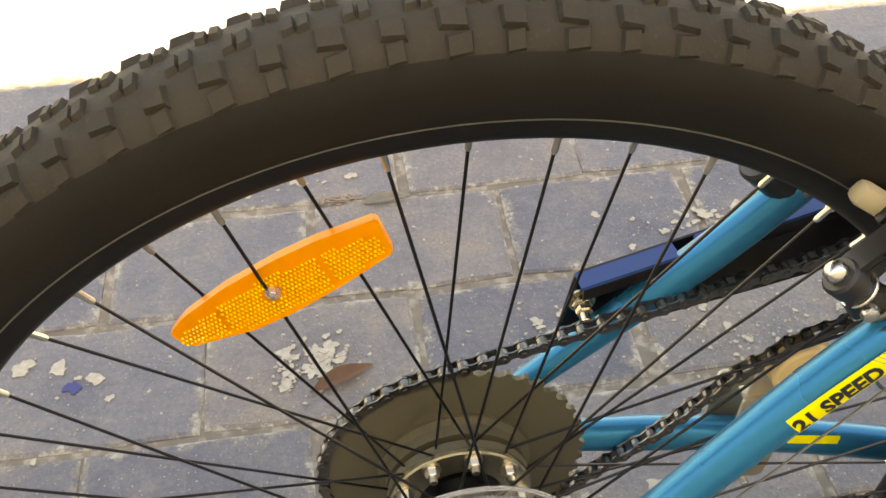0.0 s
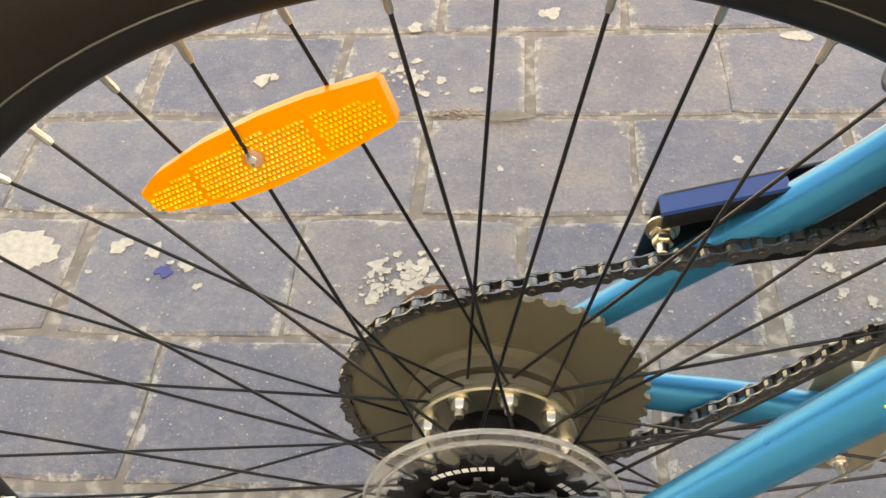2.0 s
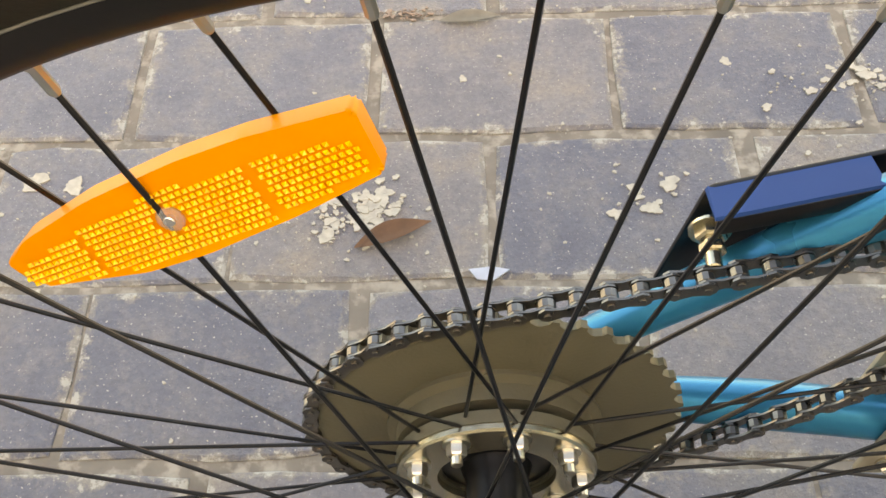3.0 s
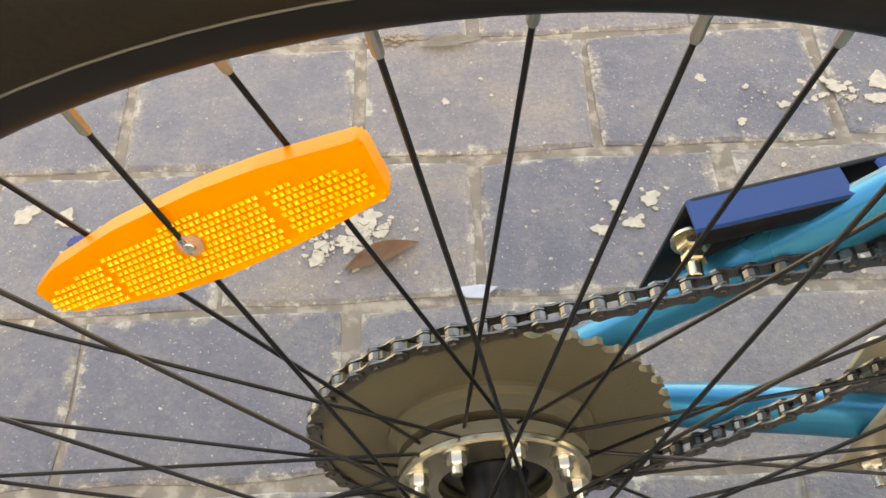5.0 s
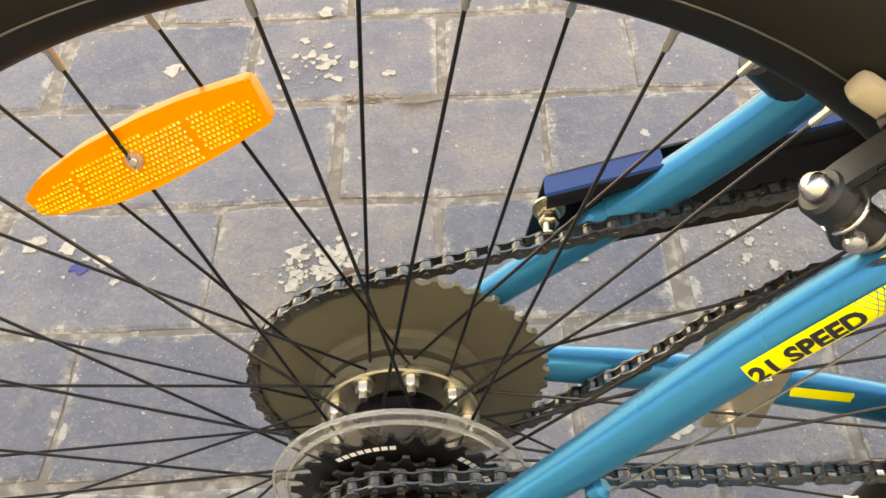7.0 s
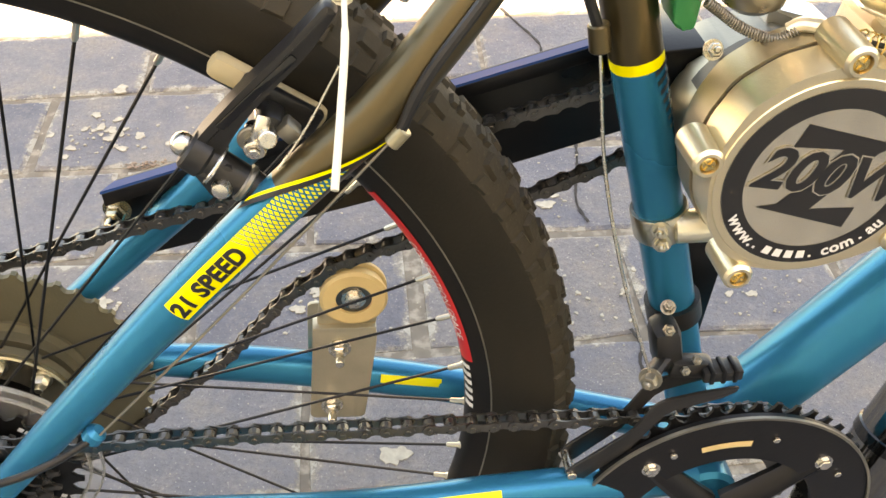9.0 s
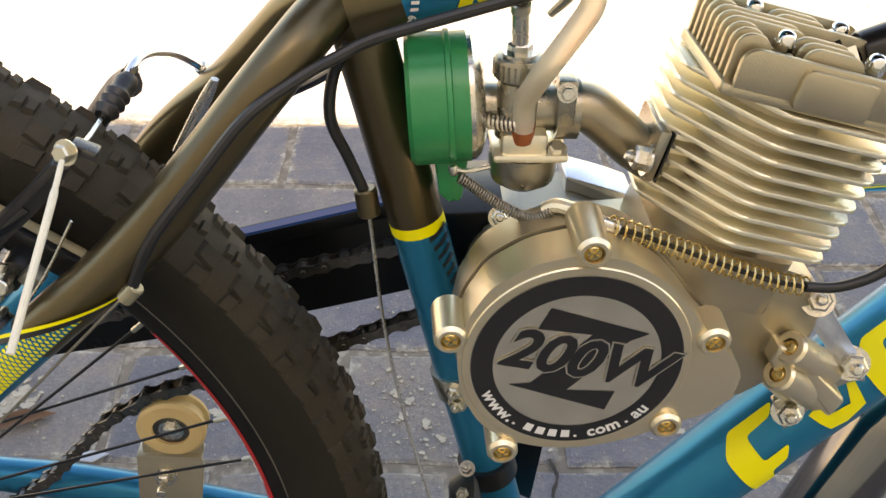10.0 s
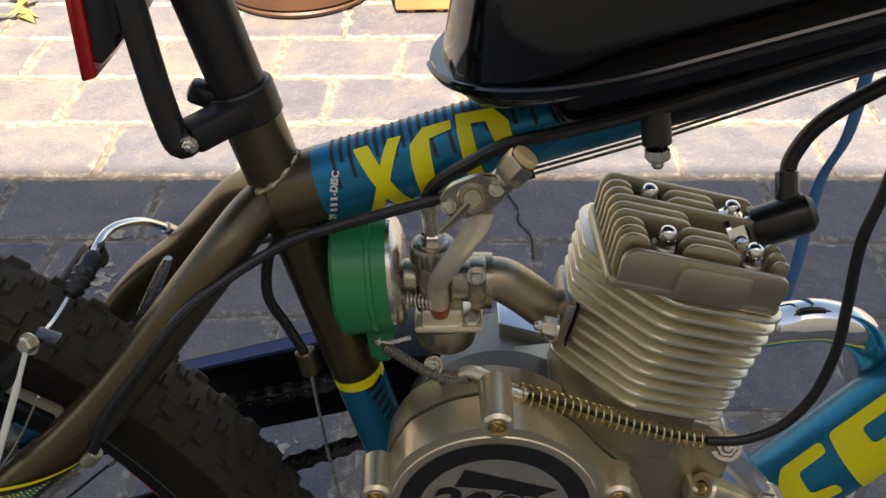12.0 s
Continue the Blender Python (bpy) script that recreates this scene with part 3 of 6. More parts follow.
# ---- rear wheel ----
RO = 0.3112                                      # outer edge of the rim wall
RIMP = [(0.2960, 0.0012), (0.2968, 0.0048), (0.2984, 0.0085), (0.3008, 0.0113), (0.3040, 0.0130), (RO - 0.003, 0.0138), (RO, 0.0142), (RO + 0.0006, 0.0128), (RO - 0.002, 0.010), (RO - 0.010, 0.008)]
wheel = part("rear_wheel", lathe([(r, y) for r, y in RIMP] + [(r, -y) for r, y in RIMP[::-1]], Matrix.Translation((0, 0, HUB)) @ Matrix.Rotation(radians(90), 4, "X"), 144, closed=True), RIM, bike,
             "spoked rear wheel with a black rim and knobbly tyre")


def rim_at(s):
    """Radius and y of the rim's near face, a way s along its profile from the spoke bed."""
    for (r0, y0), (r1, y1) in zip(RIMP, RIMP[1:7]):
        d = math.hypot(r1 - r0, y1 - y0)
        if s <= d:
            return r0 + (r1 - r0) * s / d, -(y0 + (y1 - y0) * s / d)
        s -= d
    return RO, -0.0142


TW = Matrix.Translation((0, 0, HUB)) @ Matrix.Rotation(radians(90), 4, "X")


def tyre():
    half = [(RO - 0.003, 0.0120), (RO + 0.0015, 0.0150), (RO + 0.0065, 0.0192), (0.3275, 0.0240), (0.3385, 0.0276), (0.3490, 0.0266), (0.3570, 0.0212), (0.3622, 0.0125)]
    prof = [(r, -y) for r, y in half] + [(0.3638, 0.0)] + half[::-1]
    bm = lathe(prof, TW, 160)
    for f in bm.faces:                          # the smooth sidewall
        c = f.calc_center_median()
        f.material_index = 1 if math.hypot(c.x, c.z - HUB) < 0.346 else 0
    rnd = random.Random(5)

    def knob(a, y, l, w, h, r0, tilt, skew=0.0):
        """A block on the tread at angle a: length l along the wheel, width w, height h."""
        radial = Vector((math.cos(a), 0, math.sin(a)))
        along = Vector((-math.sin(a), 0, math.cos(a)))
        out = (radial * math.cos(tilt) + Vector((0, 1, 0)) * math.sin(tilt)).normalized()
        across = along.cross(out)
        along = (along + across * skew).normalized()
        c = Vector((0, y, HUB)) + radial * r0
        lo = [bm.verts.new(c + along * (sx * l * 0.62) + across * (sy * w * 0.64) - out * 0.0015) for sx, sy in ((-1, -1), (1, -1), (1, 1), (-1, 1))]
        hi = [bm.verts.new(c + along * (sx * l * 0.44) + across * (sy * w * 0.42) + out * h * rnd.uniform(0.92, 1.05)) for sx, sy in ((-1, -1), (1, -1), (1, 1), (-1, 1))]
        bm.faces.new(hi)
        for i in range(4):
            bm.faces.new((lo[i], lo[(i + 1) % 4], hi[(i + 1) % 4], hi[i]))

    N = 49
    h = math.pi / N
    for i in range(2 * N):
        a = h * i
        for sd in (-1, 1):
            b = a + (h / 2 if sd > 0 else 0)
            k = i % 2
            for g in (-1, 1):                   # crown blocks, cut by a diagonal groove
                knob(b + g * 0.0080, 0.0064 * sd, 0.0047, 0.0088, 0.0026, 0.3630, 0.12 * sd, 0.35 * sd)
            knob(b + h * 0.5, (0.0168 + 0.0010 * k) * sd, 0.0108 - 0.0015 * k, 0.0086, 0.0036, 0.3592 - 0.0006 * k, 0.62 * sd, -0.12 * sd)
            knob(b + h * (0.44 + 0.06 * k), 0.0238 * sd, 0.0098 - 0.0025 * k, 0.0085, 0.0026, 0.3525, 1.0 * sd, 0.12 * sd)
    return bm


part("tyre", tyre(), [RUBBER, SIDEWALL], wheel, "black knobbly rubber tyre, dusty", 58)
A0, STEP = 118.35, 7.5
hub = lathe([(0.0, -0.032), (0.019, -0.032), (0.019, -0.028), (0.019, -0.018), (0.033, -0.0165), (0.034, -0.015), (0.033, -0.0135), (0.017, -0.012), (0.0145, -0.006), (0.0145, 0.020), (0.017, 0.027), (0.033, 0.029), (0.034, 0.0305), (0.033, 0.032), (0.018, 0.034), (0.012, 0.060), (0, 0.060)],
            Matrix.Translation((0, 0, HUB)) @ Matrix.Rotation(radians(-90), 4, "X"), 36)
part("hub", hub, SPOKE, wheel, "black hub with wide flanges")


def rim_point(k, r):
    a = radians(A0 + STEP * k)
    return Vector((r * math.cos(a), 0.0022 * (1 if k % 2 == 0 else -1), HUB + r * math.sin(a)))


for k in range(48):
    far = k % 2 == 0
    j = k // 2
    inward = -1 if (far and j % 2) or (not far and j % 2 == 0) else 1
    a = radians(A0 + STEP * k + (33 if inward > 0 else -44))
    hy = (0.0305 if far else -0.0150) + (0.0022 if inward > 0 else -0.0022)
    h0 = Vector((0.0295 * math.cos(a), hy, HUB + 0.0295 * math.sin(a)))
    r1, r2 = rim_point(k, 0.2965), rim_point(k, 0.281)
    d = (h0 - r1).normalized()
    part("spoke", tube([h0, r1 + d * 0.010], 0.00093, 7), SPOKE, wheel)
    part("nipple", lathe([(0, 0), (0.0025, 0), (0.0025, 0.0018), (0.0017, 0.003), (0.0017, 0.0098), (0.0011, 0.0110), (0, 0.0110)], between(r1 - d * 0.001, r1 + d), 8), ZINC, wheel)


def polar(r, a, y):
    return (r * math.cos(radians(a)), y, HUB + r * math.sin(radians(a)))


def rim_strip(r0, r1, a0, a1, y, k=24):
    bm = bmesh.new()
    vs = [[bm.verts.new(polar(r, a0 + (a1 - a0) * i / k, y)) for r in (r0, r1)] for i in range(k + 1)]
    for p, q in zip(vs, vs[1:]):
        bm.faces.new((p[0], p[1], q[1], q[0]))
    return bm


# lighter steel ring paints the highlight along the rim wall
part("rim_edge", lathe([(RO - 0.0004, 0.0141), (RO, 0.0146), (RO + 0.0006, 0.0146), (RO + 0.0008, 0.0139)], TW, 144), STEEL, wheel, "thin lighter ring, the rim wall's painted highlight")


# red rim stickers on the curved inner face
def rim_band(s0, s1, a0, a1, lift, k=30):
    bm = bmesh.new()
    prof = [rim_at(s0 + (s1 - s0) * i / 8) for i in range(9)]
    vs = [[bm.verts.new(polar(r - lift * 0.7, a0 + (a1 - a0) * i / k, y - lift * 0.7)) for r, y in prof] for i in range(k + 1)]
    for p, q in zip(vs, vs[1:]):
        for j in range(8):
            bm.faces.new((p[j], p[j + 1], q[j + 1], q[j]))
    return bm


def rim_text(body, size, a, s, lift):
    """Lettering bent along the rim, its feet towards the hub."""
    me = words(body, size, Matrix(), 0.0)
    for v in me.vertices:
        r, y = rim_at(s + v.co.y)
        v.co = polar(r - lift * 0.7, a - math.degrees(v.co.x / 0.296), y - lift * 0.7)
    return me


for a0, a1 in ((189, 159), (35, 8)):
    part("rim_sticker", rim_band(0.0030, 0.0135, a0, a1, 0.0005), REDINK, wheel, "red rim sticker")
    part("rim_lettering", rim_text("COMPETITION GRADE", 0.0080, a0 - 15.5, 0.0082, 0.0010), WHITEINK, wheel, "white lettering COMPETITION GRADE")
    for i in range(6):
        part("lettering_bar", rim_band(0.0026, 0.0108, a1 - 0.7 - i * 1.35, a1 - 1.45 - i * 1.35, 0.0007, 3), WHITEINK, wheel)

# amber reflector clipped across the spokes
u0, v0 = Vector((-0.0855, 0, 0.5915)), 24.3
ra = Matrix.Translation((u0.x, -0.0002, u0.z)) @ Matrix.Rotation(radians(-v0), 4, "Y") @ Matrix.Rotation(radians(-11), 4, "X")
outl = [(-0.0575, 0.004), (-0.053, -0.0055), (-0.020, -0.0120), (0.0, -0.0128), (0.030, -0.0112), (0.0568, -0.0082), (0.0578, -0.0070), (0.0592, 0.0078), (0.0580, 0.0090), (0.030, 0.0122), (0.010, 0.0130), (-0.020, 0.0120), (-0.045, 0.0085)]
part("wheel_reflector", slab(rounded([(x, z * 1.13) for x, z in outl], 0.0026), -0.0045, 0.0025, 0.0014, ra, seg=3), AMBERCASE, wheel, "amber plastic wheel reflector")


def prisms():
    bm = bmesh.new()
    s = 0.0021
    for i in range(-30, 30):
        for j in range(-7, 8):
            x, z = i * s + (s / 2 if j % 2 else 0), j * s
            lim = 0.0130 - (1.75 if x > 0 else 2.5) * x * x
            inside = -0.0545 < x < 0.0555 and -lim + 0.0012 < z < lim - 0.0045
            if not inside or abs(x - 0.026) < 0.0013 or abs(x + 0.030) < 0.0013 or (x + 0.002) ** 2 + z ** 2 < 0.00002 or (x > -0.03 and abs(z + 0.0032) < 0.0007):
                continue
            h = s * 0.36
            base = [bm.verts.new(ra @ Vector((x + dx * h, -0.0052, z + dz * h))) for dx, dz in ((-1, -1), (1, -1), (1, 1), (-1, 1))]
            top = bm.verts.new(ra @ Vector((x, -0.0063, z)))
            for q in range(4):
                bm.faces.new((base[q], base[(q + 1) % 4], top))
    return bm


tagged(part("reflector_lens", prisms(), PRISM, wheel, "", 20), "amber prism cells, glints in their colour", kind="stuff")
part("stud_washer", lathe([(0, 0), (0.0040, 0), (0.0040, 0.0006), (0.0032, 0.0012), (0, 0.0012)], between(ra @ Vector((-0.002, -0.0045, 0)), ra @ Vector((-0.002, -0.02, 0))), 18), MILKY, wheel)
part("reflector_stud", rod(ra @ Vector((-0.002, -0.0065, 0)), ra @ Vector((-0.002, 0.002, 0)), 0.0017, 14), NICKEL, wheel, "small metal stud of the reflector")

# drive sprocket of the engine, clamped to the far spokes
SY = 0.052


def toothed(teeth, root, tip, flat=0.42):
    out = []
    for i in range(teeth):
        for f, r in ((-flat, root), (-flat * 0.45, tip * 0.45 + root * 0.55), (-0.13, tip), (0.13, tip), (flat * 0.45, tip * 0.45 + root * 0.55), (flat, root)):
            a = 2 * math.pi * (i + f) / teeth
            out.append((r * math.cos(a), r * math.sin(a)))
    return out


def ring_plate(outer, hole, y0, y1, bm=None, n=None):
    """A flat plate between an outer outline and a round hole, upright, centred on the hub."""
    bm = bm or bmesh.new()
    k = len(outer)
    rows = []
    for y in (y0, y1):
        rows.append(([bm.verts.new((x, y, HUB + z)) for x, z in outer], [bm.verts.new((hole * math.cos(math.atan2(z, x)), y, HUB + hole * math.sin(math.atan2(z, x)))) for x, z in outer]))
    for i in range(k):
        j = (i + 1) % k
        for (o, h) in rows:
            bm.faces.new((o[i], o[j], h[j], h[i]))
        bm.faces.new((rows[0][0][i], rows[0][0][j], rows[1][0][j], rows[1][0][i]))
        bm.faces.new((rows[0][1][i], rows[0][1][j], rows[1][1][j], rows[1][1][i]))
    return bm


part("drive_sprocket", ring_plate(toothed(44, 0.0868, 0.0908), 0.030, SY - 0.002, SY + 0.002), SPROCKET, wheel, "large dull steel drive sprocket")
part("sprocket_boss", lathe([(0.034, 0), (0.0475, 0), (0.0475, 0.008), (0.052, 0.010), (0.052, 0.014), (0.034, 0.014)], Matrix.Translation((0, SY - 0.0145, HUB)) @ Matrix.Rotation(radians(-90), 4, "X"), 48, closed=True), SPROCKET, wheel)
part("clamp_ring", lathe([(0.028, 0), (0.046, 0), (0.0472, 0.001), (0.0472, 0.0035), (0.028, 0.0035)], Matrix.Translation((0, 0.0225, HUB)) @ Matrix.Rotation(radians(-90), 4, "X"), 48, closed=True), TAPMETAL, wheel, "zinc-plated clamp ring")
part("rubber_disc", lathe([(0.026, 0), (0.048, 0), (0.048, 0.006), (0.026, 0.006)], Matrix.Translation((0, 0.0262, HUB)) @ Matrix.Rotation(radians(-90), 4, "X"), 48, closed=True), SPROCKET, wheel)
for i in range(9):
    a = 77 + i * 40
    p = Vector(polar(0.0395, a, 0.0225))
    b = bolt(p, (0, -1, 0), 0.0042, 0.0052, dome=False)
    rod(p + Vector((0, -0.005, 0)), p + Vector((0, -0.0105, 0)), 0.0026, 10, b)
    part("clamp_bolt", b, ZINC, wheel, "yellowish zinc bolt with a nut")

# cassette and its clear disc
part("spoke_guard", lathe([(0.030, 0), (0.0690, 0.001), (0.0690, 0.0024), (0.030, 0.0014)], Matrix.Translation((0, -0.0195, HUB)) @ Matrix.Rotation(radians(90), 4, "X"), 64, closed=True), CLEAR, wheel, "clear plastic spoke guard disc")
part("guard_edge", lathe([(0.0688, 0.0005), (0.0700, 0.0), (0.0705, 0.0012), (0.0700, 0.0026), (0.0688, 0.0026)], Matrix.Translation((0, -0.0195, HUB)) @ Matrix.Rotation(radians(90), 4, "X"), 72, closed=True), MILKY, wheel)
part("guard_edge", lathe([(0.0614, 0.0022), (0.0632, 0.0016), (0.0632, 0.0036), (0.0620, 0.0042), (0.0614, 0.0036)], Matrix.Translation((0, -0.0195, HUB)) @ Matrix.Rotation(radians(90), 4, "X"), 72, closed=True), MILKY, wheel)
for i, teeth in enumerate((28, 22, 20, 18, 17, 16, 14)):
    pr = teeth * 0.0127 / (2 * math.pi)
    part("cog", ring_plate(toothed(teeth, pr - 0.0036, pr + 0.0032), 0.014, -0.0275 - i * 0.005, -0.0293 - i * 0.005), CHAIN if i else SPOKE, wheel)
for a0 in (126, 48, -30, -108):
    for i in range(8):
        part("lettering_bar", rim_strip(0.0486, 0.0519, a0 - i * 4.9, a0 - i * 4.9 - 3.7, -0.0297, 3), WHITEINK, wheel)
part("freewheel_body", rod((0, -0.026, HUB), (0, -0.064, HUB), 0.0175, 24), CHAIN, wheel)


# ---- chains ----
def link_mesh(outer):
    """Two side plates and a roller, 12.7 mm from pin to pin along x."""
    bm = bmesh.new()
    w0, w1 = (0.0036, 0.0047) if outer else (0.0024, 0.0034)
    P = 0.0127
    o = arc(P, 0, 0.0042, -125, 125, 6) + [(P / 2, 0.0027)] + arc(0, 0, 0.0042, 55, 305, 6) + [(P / 2, -0.0027)]
    for s in (-1, 1):
        slab(o, w0 * s, w1 * s, 0, bm=bm)
    if outer:
        rod((0, -0.0056, 0), (0, 0.0056, 0), 0.0017, 8, bm)
        rod((P, -0.0056, 0), (P, 0.0056, 0), 0.0017, 8, bm)
    else:
        rod((0, -0.0024, 0), (0, 0.0024, 0), 0.0039, 10, bm)
        rod((P, -0.0024, 0), (P, 0.0024, 0), 0.0039, 10, bm)
    me = finish(bm)
    me.materials.append(CHAIN)
    return me


LINKS = (link_mesh(False), link_mesh(True))


def chain(name, pts, label):
    """Links laid along a line, pin after pin."""
    path = [Vector(p) for p in pts]
    pins, here, i = [path[0].copy()], path[0].copy(), 0
    while i < len(path) - 1:
        if (path[i + 1] - here).length >= 0.0127:
            a, b = path[i], path[i + 1]
            lo, hi = 0.0, 1.0
            for _ in range(24):
                mid = (lo + hi) / 2
                q = a.lerp(b, mid)
                ahead = (q - here).length >= 0.0127 and (q - here).dot(b - a) > 0
                lo, hi = (lo, mid) if ahead else (mid, hi)
            here = a.lerp(b, hi)
            pins.append(here.copy())
            if len(pins) > 400:
                break
        else:
            i += 1
    bm = bmesh.new()
    for p in pins:
        rod(p + Vector((0, -0.003, 0)), p + Vector((0, 0.003, 0)), 0.0016, 6, bm)
    ch = part(name, bm, CHAIN, bike, label)
    for i, (a, b) in enumerate(zip(pins, pins[1:])):
        d = b - a
        ob = new("chain_link", LINKS[i % 2])
        ob.parent = ch
        rx = Vector((0, 1, 0))
        x = d.normalized()
        z = x.cross(rx).normalized()
        y = z.cross(x)
        ob.matrix_local = Matrix(((x.x, y.x, z.x, a.x), (x.y, y.y, z.y, a.y), (x.z, y.z, z.z, a.z), (0, 0, 0, 1)))


R44 = 44 * 0.0127 / (2 * math.pi)
motor_run = [(0.415, SY, 0.563), (0.22, SY, 0.508)] + [(R44 * math.cos(radians(a)), SY, HUB + R44 * math.sin(radians(a))) for a in range(100, 316, 4)]
motor_run += [(0.145, SY - 0.005, 0.375), (0.192, SY - 0.01, 0.4305)] + [(0.230 + 0.0262 * math.cos(radians(a)), SY - 0.011, 0.4255 + 0.0262 * math.sin(radians(a))) for a in (150, 140, 130, 120, 110)] + [(0.30, SY - 0.008, 0.472), (0.415, SY, 0.513)]
chain("motor_chain", motor_run, "oiled steel roller chain of the engine")
DRY = -0.043
R20 = 20 * 0.0127 / (2 * math.pi)
RING = 0.0870
drive_run = [(R20 * math.cos(radians(a)), DRY, HUB + R20 * math.sin(radians(a))) for a in range(230, 86, -6)] + [(0.30, DRY, 0.3880), (BB[0] - 0.012, DRY + 0.007, BB[2] + RING)] + [(BB[0] + RING * math.cos(radians(a)), DRY + 0.007, BB[2] + RING * math.sin(radians(a))) for a in range(92, -30, -5)]
chain("drive_chain", drive_run, "dull steel bicycle chain")

# ---- cranks ----
def ring_at(cx, cz, outer, hole, y0, y1):
    bm = ring_plate(outer, hole, y0, y1)
    for v in bm.verts:
        v.co.x += cx
        v.co.z += cz - HUB
    return bm


crank = part("chainset", ring_at(BB[0], BB[2], toothed(48, 0.0970, 0.1045), 0.082, DRY - 0.003, DRY - 0.001), PLASTIC, bike, "black triple chainset")
part("chain_guard_ring", ring_at(BB[0], BB[2], arc(0, 0, 0.1030, 0, 357, 90), 0.064, DRY - 0.0125, DRY - 0.009), GUARD, crank, "black plastic guard ring")
part("chainring", ring_at(BB[0], BB[2], toothed(38, 0.0733, 0.080), 0.062, DRY + 0.005, DRY + 0.007), NICKEL, crank)
part("chainring", ring_at(BB[0], BB[2], toothed(28, 0.053, 0.060), 0.045, DRY + 0.012, DRY + 0.014), CHAIN, crank)
part("guard_label", rim_strip(0.0765, 0.0815, 106, 83, DRY - 0.0129, 8), BEIGE, crank, "pale lettering strip")
for v in crank.children[-1].data.vertices:
    v.co.x += BB[0]
    v.co.z += BB[2] - HUB
part("guard_rim", ring_at(BB[0], BB[2], arc(0, 0, 0.1034, 0, 357, 90), 0.1016, DRY - 0.0140, DRY - 0.0120), STEEL, crank)
for i in range(8):
    a = radians(28 + 45 * i)
    part("guard_rivet", bolt((BB[0] + 0.084 * math.cos(a), DRY - 0.0125, BB[2] + 0.084 * math.sin(a)), (0, -1, 0), 0.0022, 0.0016, washer=False, dome=False), NICKEL, crank)
for i in range(4):
    a = radians(40 + 90 * i)
    d = Vector((math.cos(a), 0, math.sin(a)))
    c = Vector((BB[0], DRY - 0.007, BB[2]))
    part("spider_arm", tube([c + d * 0.012, c + d * 0.05, c + d * 0.084], [0.012, 0.009, 0.008], 10, squash=0.6), GUARD, crank)
    part("ring_bolt", bolt(c + d * 0.081 + Vector((0, -0.005, 0)), (0, -1, 0), 0.004, 0.003, dome=False), NICKEL, crank)
part("crank_arm", tube([(BB[0], DRY - 0.028, BB[2]), (BB[0] + 0.05, DRY - 0.033, BB[2] - 0.05), (BB[0] + 0.11, DRY - 0.038, BB[2] - 0.12)], [0.017, 0.012, 0.013], 12, squash=0.7), PLASTIC, crank)

# ---- chain tensioner on the far chain stay ----
PX, PZ, PY = 0.230, 0.4255, SY - 0.011
tens = part("chain_tensioner", slab(rounded([(0.200, 0.392), (0.243, 0.388), (0.242, 0.375), (0.229, 0.300), (0.190, 0.304), (0.199, 0.375)], 0.005), 0.0465, 0.0495, 0.0008), ZINCDULL, bike, "zinc-plated chain tensioner bracket with a beige roller")
part("back_plate", slab(rounded([(0.196, 0.386), (0.237, 0.382), (0.227, 0.312), (0.190, 0.316)], 0.005), 0.078, 0.081, 0.0006), ZINCDULL, tens)
part("roller_arm", slab(rounded([(0.212, 0.438), (0.248, 0.434), (0.242, 0.382), (0.202, 0.386)], 0.01), PY + 0.0085, PY + 0.0115, 0.0006), ZINCDULL, tens)
part("bent_lip", box((0.042, 0.014, 0.0028), Matrix.Translation((0.2215, 0.0520, 0.3895)) @ Matrix.Rotation(radians(4), 4, "Y"), 0.0008), ZINCDULL, tens)
part("roller", lathe([(0.0115, -0.008), (0.0195, -0.008), (0.0215, -0.0065), (0.0215, -0.004), (0.0195, -0.0025), (0.0195, 0.0025), (0.0215, 0.004), (0.0215, 0.0065), (0.0195, 0.008), (0.0115, 0.008)], Matrix.Translation((PX, PY, PZ)) @ Matrix.Rotation(radians(90), 4, "X"), 40, closed=True), BEIGE, tens, "beige nylon roller")
part("bearing", lathe([(0.0045, -0.006), (0.0118, -0.006), (0.0118, 0.006), (0.0045, 0.006)], Matrix.Translation((PX, PY, PZ)) @ Matrix.Rotation(radians(90), 4, "X"), 24, closed=True), CHAIN, tens)
part("roller_bolt", bolt((PX, PY - 0.006, PZ), (0, -1, 0), 0.0052, 0.003, dome=False), NICKEL, tens)
for x, z in ((0.2167, 0.372), (0.2067, 0.3165)):
    b = bolt((x, 0.0465, z), (0, -1, 0), 0.0052, 0.0052, dome=False)
    rod((x, 0.044, z), (x, 0.030, z), 0.003, 10, b)
    part("clamp_bolt", b, NICKEL, tens)

